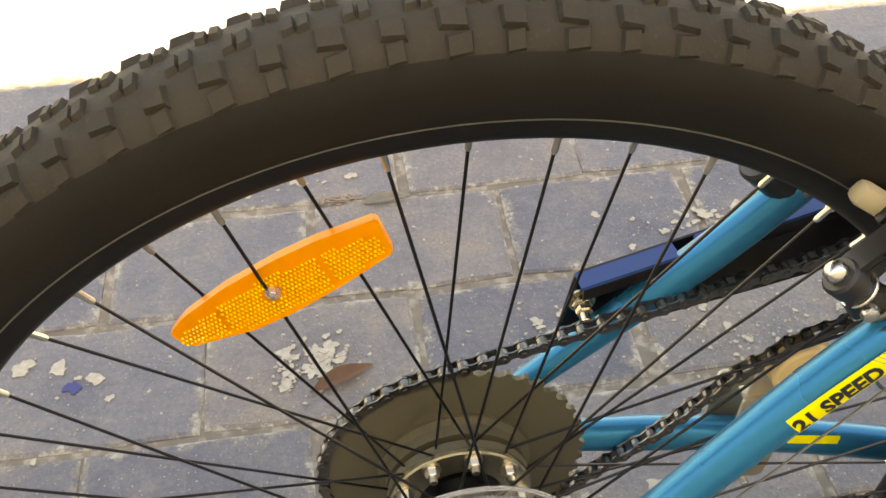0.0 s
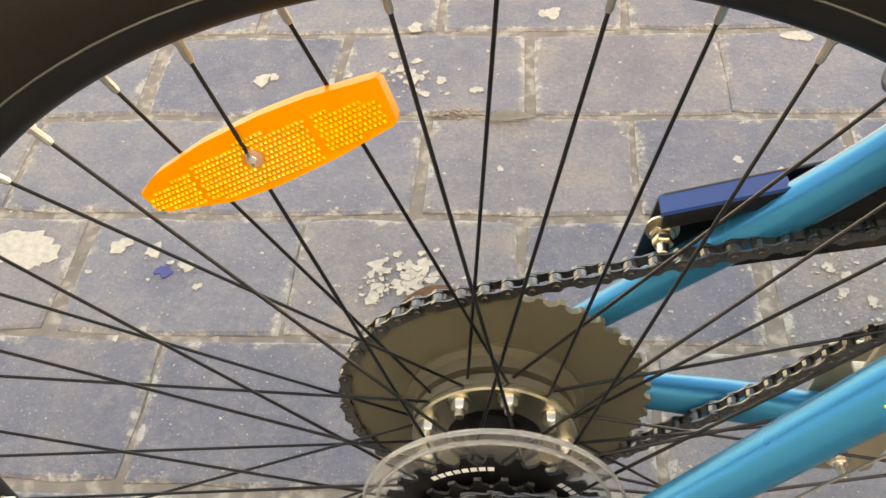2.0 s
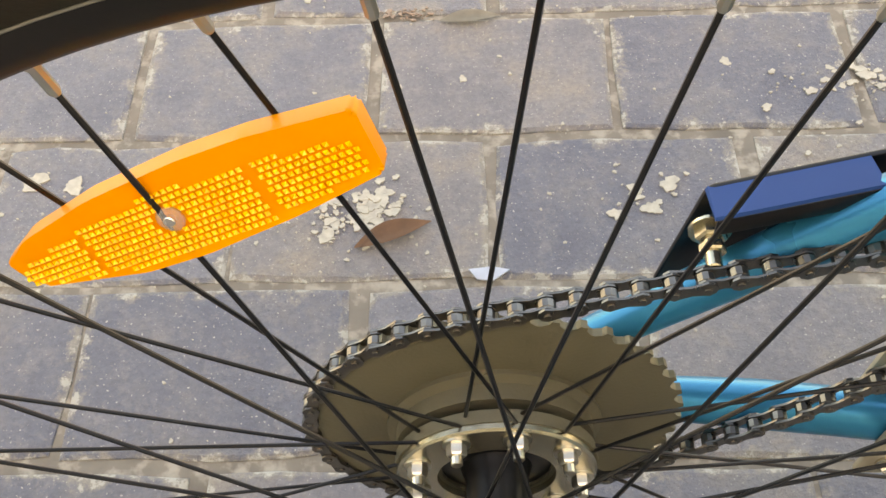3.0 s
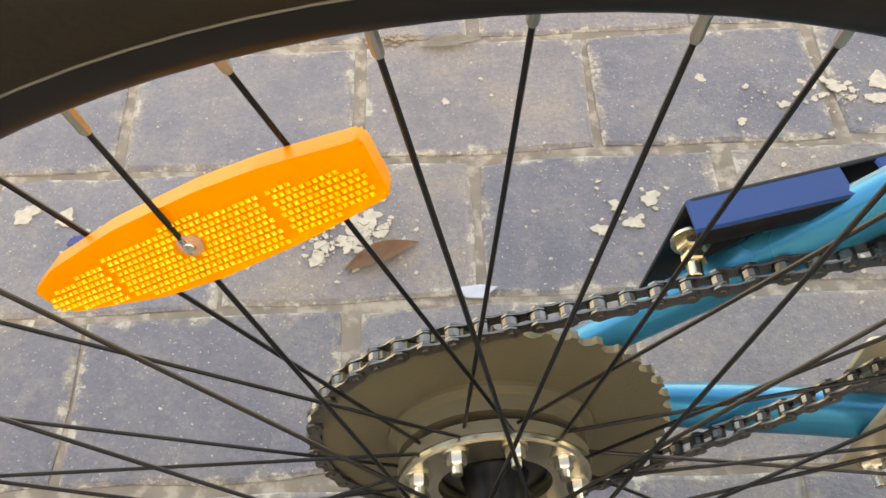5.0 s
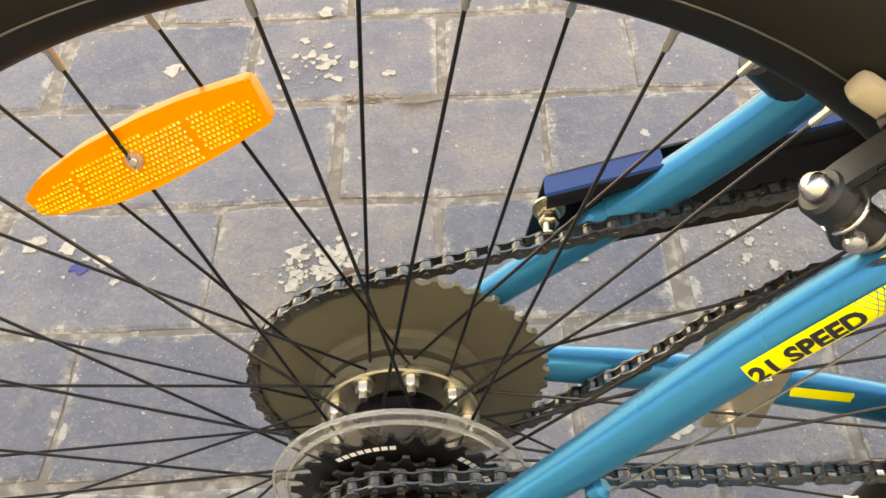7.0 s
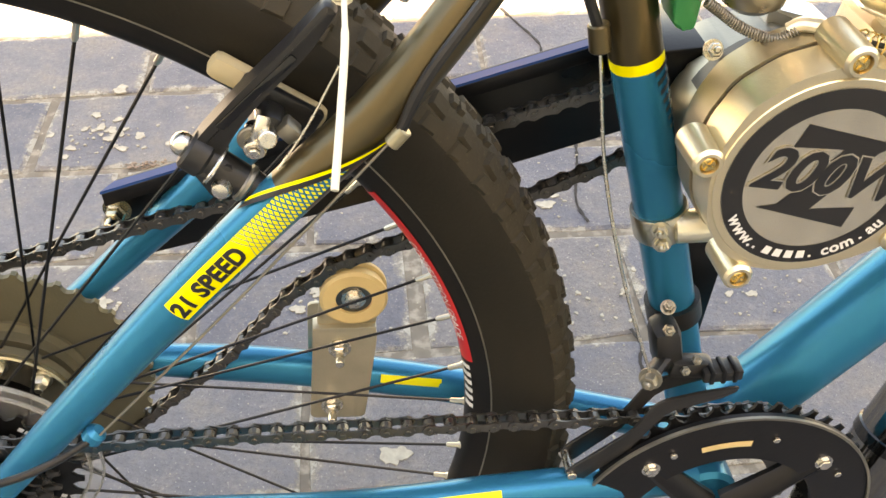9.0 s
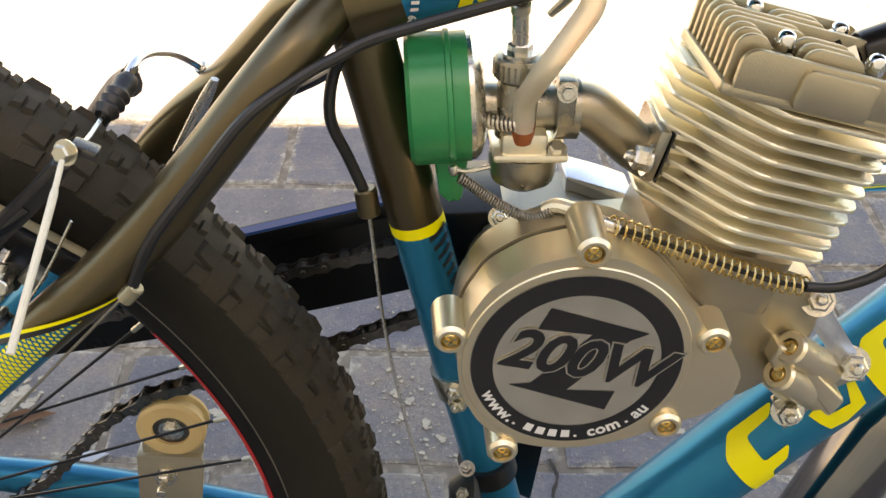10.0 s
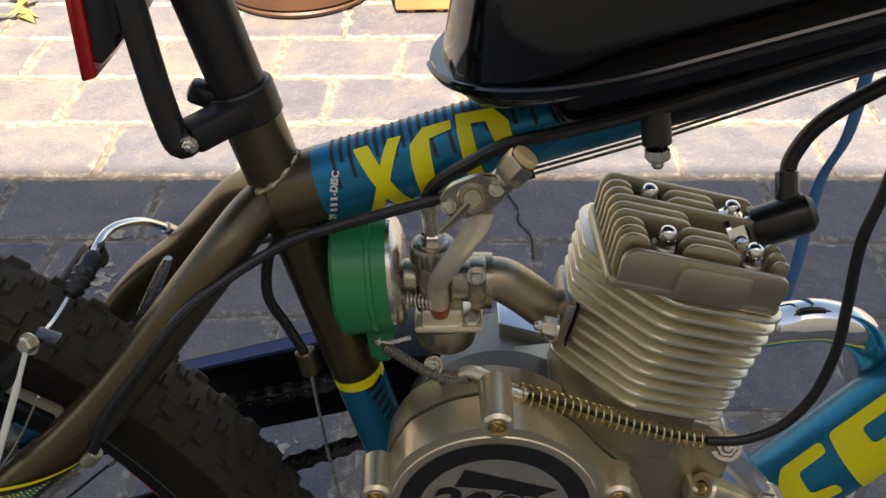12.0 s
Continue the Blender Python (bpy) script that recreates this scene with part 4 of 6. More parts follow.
# ---- sheet chain cover ----
fold_z = lambda x: 0.4985 + 0.262 * (x - 0.085)
top_edge = [(0.088, fold_z(0.088) - 0.008), (0.42, fold_z(0.42) - 0.008)]
bot_edge = [(0.415, 0.505), (0.345, 0.486), (0.289, 0.472), (0.22, 0.457), (0.13, 0.440), (0.074, 0.4285)]
cover = part("chain_cover", slab(rounded(top_edge + bot_edge, 0.003), 0.0865, 0.0890, 0.0005), GUARD, bike, "black sheet chain cover with a folded top edge")
for x0, x1, top in ((0.0855, 0.1457, SKYFILM), (0.1600, 0.4200, SKYFILM)):     # the fold is cut out round the seat stay
    bm = bmesh.new()
    ends = []
    for x in (x0, x1):
        z = fold_z(x)
        ends.append([bm.verts.new((x + dx, y, z + dz)) for dx, y, dz in ((0.003, 0.0890, -0.0080), (0.0, 0.0655, 0.0), (0.0, 0.0645, -0.0012), (0.002, 0.0885, -0.0095))])
    for k in range(4):
        bm.faces.new((ends[0][k], ends[0][(k + 1) % 4], ends[1][(k + 1) % 4], ends[1][k]))
    bm.faces.new(ends[0][::-1]), bm.faces.new(ends[1])
    part("folded_edge", bm, top, cover, "folded edge under blue film, sky reflection in its colour")
    part("front_lip", slab([(x0 + 0.001, fold_z(x0) - 0.001), (x1, fold_z(x1) - 0.001), (x1, fold_z(x1) - 0.010), (x0 + 0.001, fold_z(x0) - 0.010)], 0.0642, 0.0658, 0.0003), GUARD, cover)
cb = rod((0.0896, 0.0820, 0.4780), (0.0874, 0.0560, 0.4780), 0.0034, 12)
bolt((0.0895, 0.0770, 0.4780), (-0.08, -1, 0), 0.0060, 0.0050, cb, dome=False)
bolt((0.0887, 0.0690, 0.4780), (-0.08, -1, 0), 0.0050, 0.0040, cb, washer=False, dome=False)
part("clip_bolt", cb, TAPMETAL, cover, "yellowish zinc bolt with two nuts")
part("cover_clip", tube(spline([(0.094, 0.070, 0.4645), (0.098, 0.066, 0.4625), (0.103, 0.064, 0.456), (0.104, 0.068, 0.448)], 5), 0.0046, 8, squash=0.3), ZINC, cover)
part("stand_bracket", slab([(0.434, 0.462), (0.466, 0.452), (0.458, 0.365), (0.448, 0.372)], 0.028, 0.033, 0.001), GUARD, bike, "black sheet bracket")

# ---- engine in the frame ----
def curve(pts, r, steps=8, n=10, squash=1.0):
    return tube(spline(pts, steps), r, n, squash=squash)


def helix(pts, r, wire, pitch, n=7, steps=10):
    """A coil spring along a line."""
    path = spline(pts, 6)
    lens = [0.0]
    for a, b in zip(path, path[1:]):
        lens.append(lens[-1] + (b - a).length)
    turns = lens[-1] / pitch
    out = []
    total = int(turns * steps)
    i = 0
    for k in range(total + 1):
        s = lens[-1] * k / total
        while i < len(lens) - 2 and lens[i + 1] < s:
            i += 1
        c = path[i].lerp(path[i + 1], (s - lens[i]) / max(1e-9, lens[i + 1] - lens[i]))
        t = (path[i + 1] - path[i]).normalized()
        u = (Vector((0, 1, 0)) - t * t.y).normalized()
        v = t.cross(u)
        a = 2 * math.pi * k / steps
        out.append(c + (u * math.cos(a) + v * math.sin(a)) * r)
    return tube(out, wire, n)


EC = (0.4525, 0.570)                              # centre of the round cover
engine = part("engine", slab(rounded([(0.408, 0.576), (0.428, 0.590), (0.460, 0.597), (0.500, 0.601), (0.545, 0.598), (0.575, 0.588), (0.580, 0.556), (0.560, 0.520), (0.520, 0.508), (0.470, 0.506), (0.430, 0.512), (0.408, 0.535)], 0.012), -0.036, 0.022, 0.003), HEADCAST, bike,
              "cast aluminium two-stroke engine with cooling fins")
E2 = Matrix.Rotation(radians(90), 4, "X")
cov = rounded([(0.3985, 0.572), (0.401, 0.551), (0.410, 0.533), (0.424, 0.5215), (0.442, 0.5165), (0.460, 0.5164), (0.4807, 0.5213), (0.507, 0.5335), (0.5253, 0.5416), (0.5303, 0.5538), (0.5279, 0.5665), (0.5182, 0.578), (0.5069, 0.5895), (0.497, 0.603), (0.487, 0.614), (0.470, 0.6245), (0.450, 0.628), (0.430, 0.623), (0.412, 0.611), (0.402, 0.593)], 0.006)
part("side_cover", slab(cov, -0.0725, -0.0505, 0.0022, seg=3), COVER, engine, "smooth cast aluminium side cover")
part("seam", slab([(EC[0] + (x - EC[0]) * 0.99, EC[1] + (z - EC[1]) * 0.99) for x, z in cov], -0.0512, -0.0488), PLASTIC, engine)
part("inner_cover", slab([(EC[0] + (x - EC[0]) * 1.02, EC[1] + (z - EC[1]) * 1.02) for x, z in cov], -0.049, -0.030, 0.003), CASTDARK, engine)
part("face_plate", lathe([(0, 0), (0.0515, 0), (0.052, 0.0006), (0.0515, 0.0012), (0, 0.0012)], Matrix.Translation((EC[0], -0.0722, EC[1])) @ E2, 64), COVER, engine)
for x, z, back in ((0.4535, 0.630, -0.046), (0.3955, 0.5845, -0.052), (0.5125, 0.5825, -0.058), (0.4985, 0.532, -0.058), (0.422, 0.516, -0.050)):
    part("screw_boss", lathe([(0.0045, 0.0725 + back), (0.0045, 0.076 + back), (0.0060, 0.076 + back), (0.0075, 0.0742 + back), (0.0082, 0.0), (0, 0), (0, 0.0725 + back)], Matrix.Translation((x, back, z)) @ E2, 24), COVER, engine)
    s = lathe([(0, 0), (0.0043, 0), (0.0043, 0.0015), (0.003, 0.0028), (0, 0.003)], Matrix.Translation((x, -0.0726, z)) @ E2, 18)
    for a in (35, 125):
        box((0.0062, 0.0011, 0.0008), Matrix.Translation((x, -0.0757, z)) @ Matrix.Rotation(radians(a), 4, "Y"), bm=s)
    part("cover_screw", s, BRASS, engine, "brass-coloured cross-head screw")


def flat_ring(r0, r1, y, cx=EC[0], cz=EC[1], k=72):
    bm = bmesh.new()
    vs = [[bm.verts.new((cx + r * math.cos(2 * math.pi * i / k), y, cz + r * math.sin(2 * math.pi * i / k))) for r in (r0, r1)] for i in range(k)]
    for i in range(k):
        a, b = vs[i], vs[(i + 1) % k]
        bm.faces.new((a[0], a[1], b[1], b[0]))
    return bm


def flat(points, y):
    bm = bmesh.new()
    bm.faces.new([bm.verts.new((x, y, z)) for x, z in points])
    return bm


LY = -0.0737
disc_bm = bmesh.new()
disc_bm.faces.new([disc_bm.verts.new((EC[0] + x, LY, EC[1] + z)) for x, z in arc(0, 0, 0.0480, 0, 355, 71)])
part("label_disc", disc_bm, LABEL, engine, "round silver label")
part("label_ring", flat_ring(0.0378, 0.0477, LY - 0.0002), BLACKINK, engine, "black ring of the label")


for pts, up in (([(-0.0141, 0.0313), (0.0305, 0.0169), (0.021, 0.0125), (0.006, 0.0165), (-0.019, 0.020)], 0.0003), ([(0.022, 0.0128), (0.006, 0.0170), (-0.020, -0.0110), (-0.004, -0.0160)], 0.00034), ([(-0.030, -0.0118), (-0.012, -0.0105), (-0.004, -0.0155), (0.019, -0.0165), (0.0155, -0.0278)], 0.0003)):
    part("label_shape", flat([(EC[0] + x, EC[1] + z) for x, z in pts], LY - up), BLACKINK, engine, "black angular bar")
part("power_edge", words("200W", 0.0298, facing(EC[0] + 0.0025, LY - 0.0006, EC[1] + 0.0025, -12), 0.0001, 0.97, 0.25, 0.0016), LABEL, engine, "silver outline of the lettering")
pw = words("200W", 0.0298, facing(EC[0] + 0.0025, LY - 0.0009, EC[1] + 0.0025, -12), 0.0001, 0.97, 0.25, 0.0008)
part("power_lettering", pw, BLACKINK, engine, "black lettering 200W")


def ring_words(body, size, a, r, y):
    """Lettering bent along the lower half of the label's ring, its tops towards the middle."""
    me = words(body, size, Matrix(), 0.0, 1.05, 0.0, 0.00025)
    for v in me.vertices:
        q, b = r - v.co.y, radians(a) + v.co.x / r
        v.co = (EC[0] + q * math.cos(b), y, EC[1] + q * math.sin(b))
    return me


part("ring_lettering", ring_words("www.", 0.0088, 216, 0.0428, LY - 0.0005), WHITEINK, engine, "white lettering www.")
part("ring_lettering", ring_words("au", 0.0088, 318, 0.0428, LY - 0.0005), WHITEINK, engine, "white lettering au")
part("ring_lettering", ring_words("com", 0.0088, 292.5, 0.0428, LY - 0.0005), WHITEINK, engine, "white lettering com")
for i in (3, 4, 5, 6, 7, 8, 12):
    a0, a1 = 208 + i * 8.2, 208 + i * 8.2 + (1.8 if i in (3, 8, 12) else 5.4)
    bm = bmesh.new()
    vs = [bm.verts.new((EC[0] + r * math.cos(radians(a)), LY - 0.0005, EC[1] + r * math.sin(radians(a)))) for r, a in ((0.0405 if i not in (3, 8, 12) else 0.0437, a0), (0.0450, a0), (0.0450, a1), (0.0405 if i not in (3, 8, 12) else 0.0437, a1))]
    bm.faces.new(vs)
    part("lettering_bar", bm, WHITEINK, engine)

# far half: shade painted into cover and inner case, pale lit step, dark plate
part("chain_side_cover", slab(rounded([(0.425, 0.590), (0.438, 0.5935), (0.462, 0.5998), (0.499, 0.5855), (0.530, 0.565), (0.530, 0.520), (0.425, 0.520)], 0.003), 0.012, 0.052, 0.0015), STEEL, engine, "cast chain-side cover, shade put into its dull colour")
part("cover_step", slab(rounded([(0.459, 0.6085), (0.482, 0.6010), (0.4965, 0.5965), (0.4965, 0.589), (0.459, 0.598)], 0.002), 0.030, 0.056, 0.0015), PALE, engine)
part("inner_case", lathe([(0, 0), (0.0490, 0), (0.0505, 0.002), (0.0505, 0.030), (0, 0.030)], Matrix.Translation((0.459, 0.010, 0.556)) @ E2, 40), SHADECASE, engine)
part("drive_cover", slab(rounded([(0.390, 0.589), (0.4365, 0.591), (0.4365, 0.545), (0.390, 0.545)], 0.004), 0.024, 0.082, 0.0015), GUARD, engine, "black cover of the drive sprocket")
part("case_stud", bolt((0.4225, 0.006, 0.598), (0, -1, 0.5), 0.0036, 0.004), NICKEL, engine)
part("clutch_lever", curve([(0.438, -0.036, 0.6275), (0.443, -0.038, 0.6310), (0.450, -0.043, 0.6315), (0.458, -0.048, 0.6295)], 0.0034, 5, 10), CAST, engine)

# cylinder with its fins; local axes: e1 forward, e2 across, up
LEANC = radians(13.7)
CYL = Matrix(((math.cos(LEANC), 0, math.sin(LEANC), 0.547), (0, 1, 0, -0.012), (-math.sin(LEANC), 0, math.cos(LEANC), 0.7035), (0, 0, 0, 1)))


def plate_xy(outline, z0, z1, bm=None, bevel=0.0):
    """A plate lying across the cylinder."""
    bm = bm or bmesh.new()
    a = [bm.verts.new(CYL @ Vector((x, y, z0))) for x, y in outline]
    b = [bm.verts.new(CYL @ Vector((x, y, z1))) for x, y in outline]
    n = len(a)
    f = [bm.faces.new(a[::-1]), bm.faces.new(b)]
    es = list(f[0].edges) + list(f[1].edges)
    for i in range(n):
        bm.faces.new((a[i], a[(i + 1) % n], b[(i + 1) % n], b[i]))
    if bevel:
        bmesh.ops.bevel(bm, geom=es, offset=bevel, segments=2, affect="EDGES", profile=0.5)
    return bm


fin_line = rounded([(-0.046, -0.004), (-0.008, -0.039), (0.040, -0.039), (0.046, -0.033), (0.046, 0.036), (0.038, 0.042), (-0.034, 0.042), (-0.044, 0.032)], 0.004)
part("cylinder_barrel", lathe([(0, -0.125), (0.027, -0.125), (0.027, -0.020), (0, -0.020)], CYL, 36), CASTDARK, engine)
for i in range(10):
    z = -0.0275 - i * 0.0071
    k = 1.0 - 0.006 * i
    part("cooling_fin", plate_xy([(x * k, y * k) for x, y in fin_line], z, z + 0.0022, bevel=0.0008), CAST, engine)
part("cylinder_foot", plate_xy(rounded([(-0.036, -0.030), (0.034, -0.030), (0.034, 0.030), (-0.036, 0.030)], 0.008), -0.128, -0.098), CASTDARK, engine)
part("exhaust_port", plate_xy(rounded([(0.030, -0.016), (0.050, -0.016), (0.050, 0.022), (0.030, 0.022)], 0.003), -0.062, -0.036), CASTDARK, engine)
part("port_stud", bolt(CYL @ Vector((0.045, -0.020, -0.040)), (0.9, -0.1, -0.25), 0.0045, 0.005), NICKEL, engine)

# head: base plate and upright fins running fore and aft, cut back round the four nuts
head = part("cylinder_head", plate_xy(rounded([(-0.041, -0.037), (0.041, -0.037), (0.041, 0.0285), (-0.041, 0.0285)], 0.004), -0.0245, -0.0195, bevel=0.001), HEADCAST, engine, "cast aluminium cylinder head")


def head_fin(x0, x1, y, z1, t=0.0027, low=-0.0202):
    bm = bmesh.new()
    q = min(0.0065, (x1 - x0) * 0.45)
    ea = [math.pi / 2 * k / 4 for k in range(5)]
    o = [(x0 + 0.001, low), (x1 - 0.001, low)] + [(x1 - q * (1 - math.sin(a)), z1 - q * (1 - math.cos(a))) for a in ea[::-1]] + [(x0 + q * (1 - math.sin(a)), z1 - q * (1 - math.cos(a))) for a in ea]
    slab(o, y - t / 2, y + t / 2, 0.0007, CYL, bm)
    return bm


NUTS = ((-0.0172, -0.0222), (0.0242, -0.0222), (-0.0185, 0.0158), (0.0235, 0.0158))
for i in range(10):
    y = -0.0362 + i * 0.0069
    near = min(abs(y - n[1]) for n in NUTS) < 0.0072
    if i == 0:
        part("head_fin", head_fin(-0.038, 0.0395, y, -0.0030, 0.0032), HEADCAST, engine)
        part("head_boss", slab(rounded([(-0.012, -0.0225), (0.0215, -0.0225), (0.0215, -0.0050), (-0.012, -0.0050)], 0.004), y - 0.0045, y - 0.001, 0.001, CYL), HEADCAST, engine)
    elif near:
        part("head_fin", head_fin(-0.040, -0.0250, y, 0.0005), HEADCAST, engine)
        part("head_fin", head_fin(-0.0105, 0.0165, y, 0.001), HEADCAST, engine)
        part("head_fin", head_fin(0.0315, 0.0395, y, 0.0005), HEADCAST, engine)
    elif 3 <= i <= 5:
        part("head_fin", head_fin(-0.040, -0.001, y, 0.0005), HEADCAST, engine)
    else:
        part("head_fin", head_fin(-0.040, 0.0385, y, 0.0005), HEADCAST, engine)
for x, y in NUTS:
    p = CYL @ Vector((x, y, -0.0200))
    up = (CYL.to_3x3() @ Vector((0, 0, 1)))
    part("nut_seat", rod(p, p + up * 0.0140, 0.0062, 18), CASTDARK, engine)
    b = bolt(p + up * 0.0140, up, 0.0040, 0.0036, washer=False, dome=False)
    lathe([(0.0041, 0.003), (0.0041, 0.0052), (0.0038, 0.0070), (0.0030, 0.0083), (0.0016, 0.0091), (0, 0.0093)], between(p + up * 0.0140, p + up * 0.03), 20, b)
    part("dome_nut", b, CHROME, engine, "chromed dome nut")
pl0, pd = Vector((0.5605, -0.002, 0.6830)), Vector((0.937, 0.0, 0.350)).normalized()
part("plug_hex", bolt(pl0 + pd * 0.007, pd, 0.0092, 0.008, dome=False), CHROME, engine)
part("plug_insulator", rod(pl0 + pd * 0.010, pl0 + pd * 0.024, 0.0060), NICKEL, engine)
part("plug_cap", lathe([(0, 0), (0.0096, 0), (0.0102, 0.002), (0.0106, 0.022), (0.0098, 0.0270), (0.0066, 0.0300), (0, 0.0305)], between(pl0 + pd * 0.0200 + Vector((0, 0, -0.0015)), pl0 + pd * 0.06 + Vector((0, 0, -0.0015))), 24), CAPRUBBER, engine, "black rubber spark plug cap")
pc = pl0 + pd * 0.037
part("plug_boot", rod(pc, pc + Vector((0.000, 0.012, 0.018)), 0.0056, 14), GLOSS, engine)
part("ignition_lead", curve([pc + Vector((0.000, 0.010, 0.014)), pc + Vector((0.002, 0.013, 0.026)), pc + Vector((0.013, 0.012, 0.045)), pc + Vector((0.040, 0.006, 0.068)), pc + Vector((0.090, 0.0, 0.100))], 0.0040, 8, 12), PLASTIC, engine, "black ignition lead")

# mounts
mount = part("front_mount", slab(rounded([(0.535, 0.575), (0.558, 0.566), (0.590, 0.530), (0.597, 0.508), (0.578, 0.505), (0.545, 0.535)], 0.006), -0.034, 0.020, 0.003), CAST, engine, "cast front mount clamped to the down tube")
part("mount_web", slab(rounded([(0.5559, 0.5643), (0.5617, 0.5707), (0.5732, 0.5602), (0.5773, 0.5468), (0.5981, 0.5214), (0.6039, 0.5155), (0.5801, 0.5344), (0.5663, 0.5442)], 0.002), -0.026, -0.014, 0.001), PALE, engine)
part("clamp_strap", slab(rounded([(0.5661, 0.5724), (0.5766, 0.5786), (0.5897, 0.5619), (0.6069, 0.5390), (0.6153, 0.5215), (0.6000, 0.5250), (0.5875, 0.5460), (0.5706, 0.5659)], 0.003), -0.034, -0.026, 0.0012), PALE, engine, "zinc-plated clamp strap")
part("strap_fold", slab(rounded([(0.5661, 0.5724), (0.5766, 0.5786), (0.5830, 0.5700), (0.5720, 0.5640)], 0.002), -0.0265, 0.030, 0.0012), PALE, engine)
boss0, boss1 = Vector((0.5605, -0.046, 0.5485)), Vector((0.597, -0.030, 0.517))
run = (boss1 - boss0).normalized()
for x, y, z in ((0.5623, -0.0455, 0.5559), (0.5591, -0.0475, 0.5405)):
    q = Vector((x, y, z))
    part("mount_boss", lathe([(0.0044, 0.0035), (0.0044, 0), (0.0072, 0), (0.0086, 0.0015), (0.0088, 0.042), (0, 0.044), (0, 0.0035)], between(q, q + run), 24), COVER, engine)
    sc = lathe([(0, 0), (0.0040, 0), (0.0040, 0.0015), (0.0028, 0.0030), (0, 0.0032)], between(q + run * 0.003, q - run), 18)
    part("mount_screw", sc, BRASS, engine, "brass-coloured cross-head screw")
part("boss_web", slab(rounded([(0.557, 0.557), (0.5655, 0.553), (0.600, 0.520), (0.594, 0.508), (0.562, 0.538), (0.555, 0.544)], 0.003), -0.046, -0.030, 0.002), COVER, engine)
part("lower_flange", slab(rounded([(0.5692, 0.5070), (0.5803, 0.4861), (0.5863, 0.4949), (0.5986, 0.5153), (0.6159, 0.5267), (0.5950, 0.5220)], 0.002), -0.032, -0.027, 0.001), ZINC, engine)
part("mount_nut", bolt((0.6030, -0.034, 0.5355), (-0.2, -1, 0.4), 0.0062, 0.007), NICKEL, engine)
part("mount_nut", bolt((0.5755, -0.034, 0.5755), (-0.2, -0.8, 0.6), 0.0056, 0.006), NICKEL, engine)
part("mount_nut", bolt((0.5785, -0.032, 0.5010), (-0.2, -1, 0.3), 0.0058, 0.006), NICKEL, engine)
part("rear_mount", rod((0.412, -0.010, 0.499), (0.440, -0.016, 0.503), 0.0095, 16), CAST, engine)
part("seat_tube_clamp", lathe([(0.0138, -0.009), (0.0158, -0.009), (0.0163, -0.008), (0.0163, 0.008), (0.0158, 0.009), (0.0138, 0.009)], Matrix.Translation((ST(0.499), 0, 0.499)) @ Matrix.Rotation(-0.247, 4, "Y"), 28, closed=True), ZINC, engine, "dull zinc clamp band round the seat tube")
b = bolt((0.402, -0.0165, 0.503), (-0.3, -1, 0.1), 0.0036, 0.004)
bolt((0.404, -0.0165, 0.4935), (-0.3, -1, 0.1), 0.0036, 0.004, b)
part("clamp_bolt", b, ZINC, engine)

# exhaust: chromed pipe, silencer with dark reflections put into its colour
exhaust = part("exhaust_pipe", curve([CYL @ Vector((0.046, 0.000, -0.060)), (0.607, 0.000, 0.6290), (0.624, 0.001, 0.6300), (0.644, 0.004, 0.622), (0.660, 0.014, 0.602), (0.676, 0.036, 0.566), (0.688, 0.039, 0.530), (0.688, 0.036, 0.50), (0.682, 0.026, 0.46)], 0.0115, 8, 20), CHROME, bike, "chromed exhaust pipe and silencer")
part("silencer", lathe([(0, 0), (0.012, 0), (0.016, 0.006), (0.0235, 0.024), (0.0245, 0.03), (0.0245, 0.255), (0.022, 0.275), (0, 0.277)], between((0.682, 0.022, 0.470), (0.592, 0.000, 0.215)), 36), DARKCHROME, exhaust, "chromed silencer, dark reflections in its colour")
part("silencer_band", lathe([(0.0245, 0), (0.0260, 0.001), (0.0260, 0.010), (0.0245, 0.011)], between(Vector((0.682, 0.022, 0.470)).lerp(Vector((0.592, 0.0, 0.215)), 0.75), (0.592, 0.0, 0.215)), 36), GLOSS, exhaust)

# ---- carburettor, air filter, fuel tap ----
carb = part("carburettor", lathe([(0, 0), (0.0092, 0), (0.0092, 0.023), (0.0086, 0.026), (0.0098, 0.0275), (0.0108, 0.028), (0.0108, 0.0355), (0.0100, 0.0370), (0.0060, 0.0380), (0, 0.0380)], between((0.4248, -0.0155, 0.655), (0.4248, -0.0155, 0.70)), 28), CARBMETAL, bike, "small cast carburettor with a green air filter")
for i in range(24):                              # knurled cap
    a = 2 * math.pi * i / 24
    part("knurl", box((0.0012, 0.0009, 0.0066), Matrix.Translation((0.4248, -0.0155, 0.6868)) @ Matrix.Rotation(a, 4, "Z") @ Matrix.Translation((0.0109, 0, 0))), CARBMETAL, carb)
part("cap_nut", bolt((0.4246, -0.0160, 0.6925), (0, 0, 1), 0.0050, 0.0045, dome=False), NICKEL, carb)
part("cable_adjuster", rod((0.4246, -0.0160, 0.694), (0.4232, -0.0195, 0.7150), 0.0038, 14), NICKEL, carb)
part("adjuster_collar", rod((0.4234, -0.0190, 0.7120), (0.4231, -0.0200, 0.7165), 0.0044, 14), ZINC, carb)
part("cap_screw", rod((0.4240, -0.0255, 0.6800), (0.4240, -0.0235, 0.6805), 0.0012, 8), NICKEL, carb)
part("throttle_cable", curve([(0.4232, -0.0195, 0.7130), (0.4232, -0.0215, 0.7200), (0.429, -0.026, 0.7310), (0.4416, -0.031, 0.742), (0.458, -0.033, 0.752), (0.4815, -0.034, 0.758), (0.516, -0.034, 0.767), (0.572, -0.030, 0.783), (0.66, -0.03, 0.812)], 0.0032, 8, 10), PLASTIC, carb, "black throttle cable")
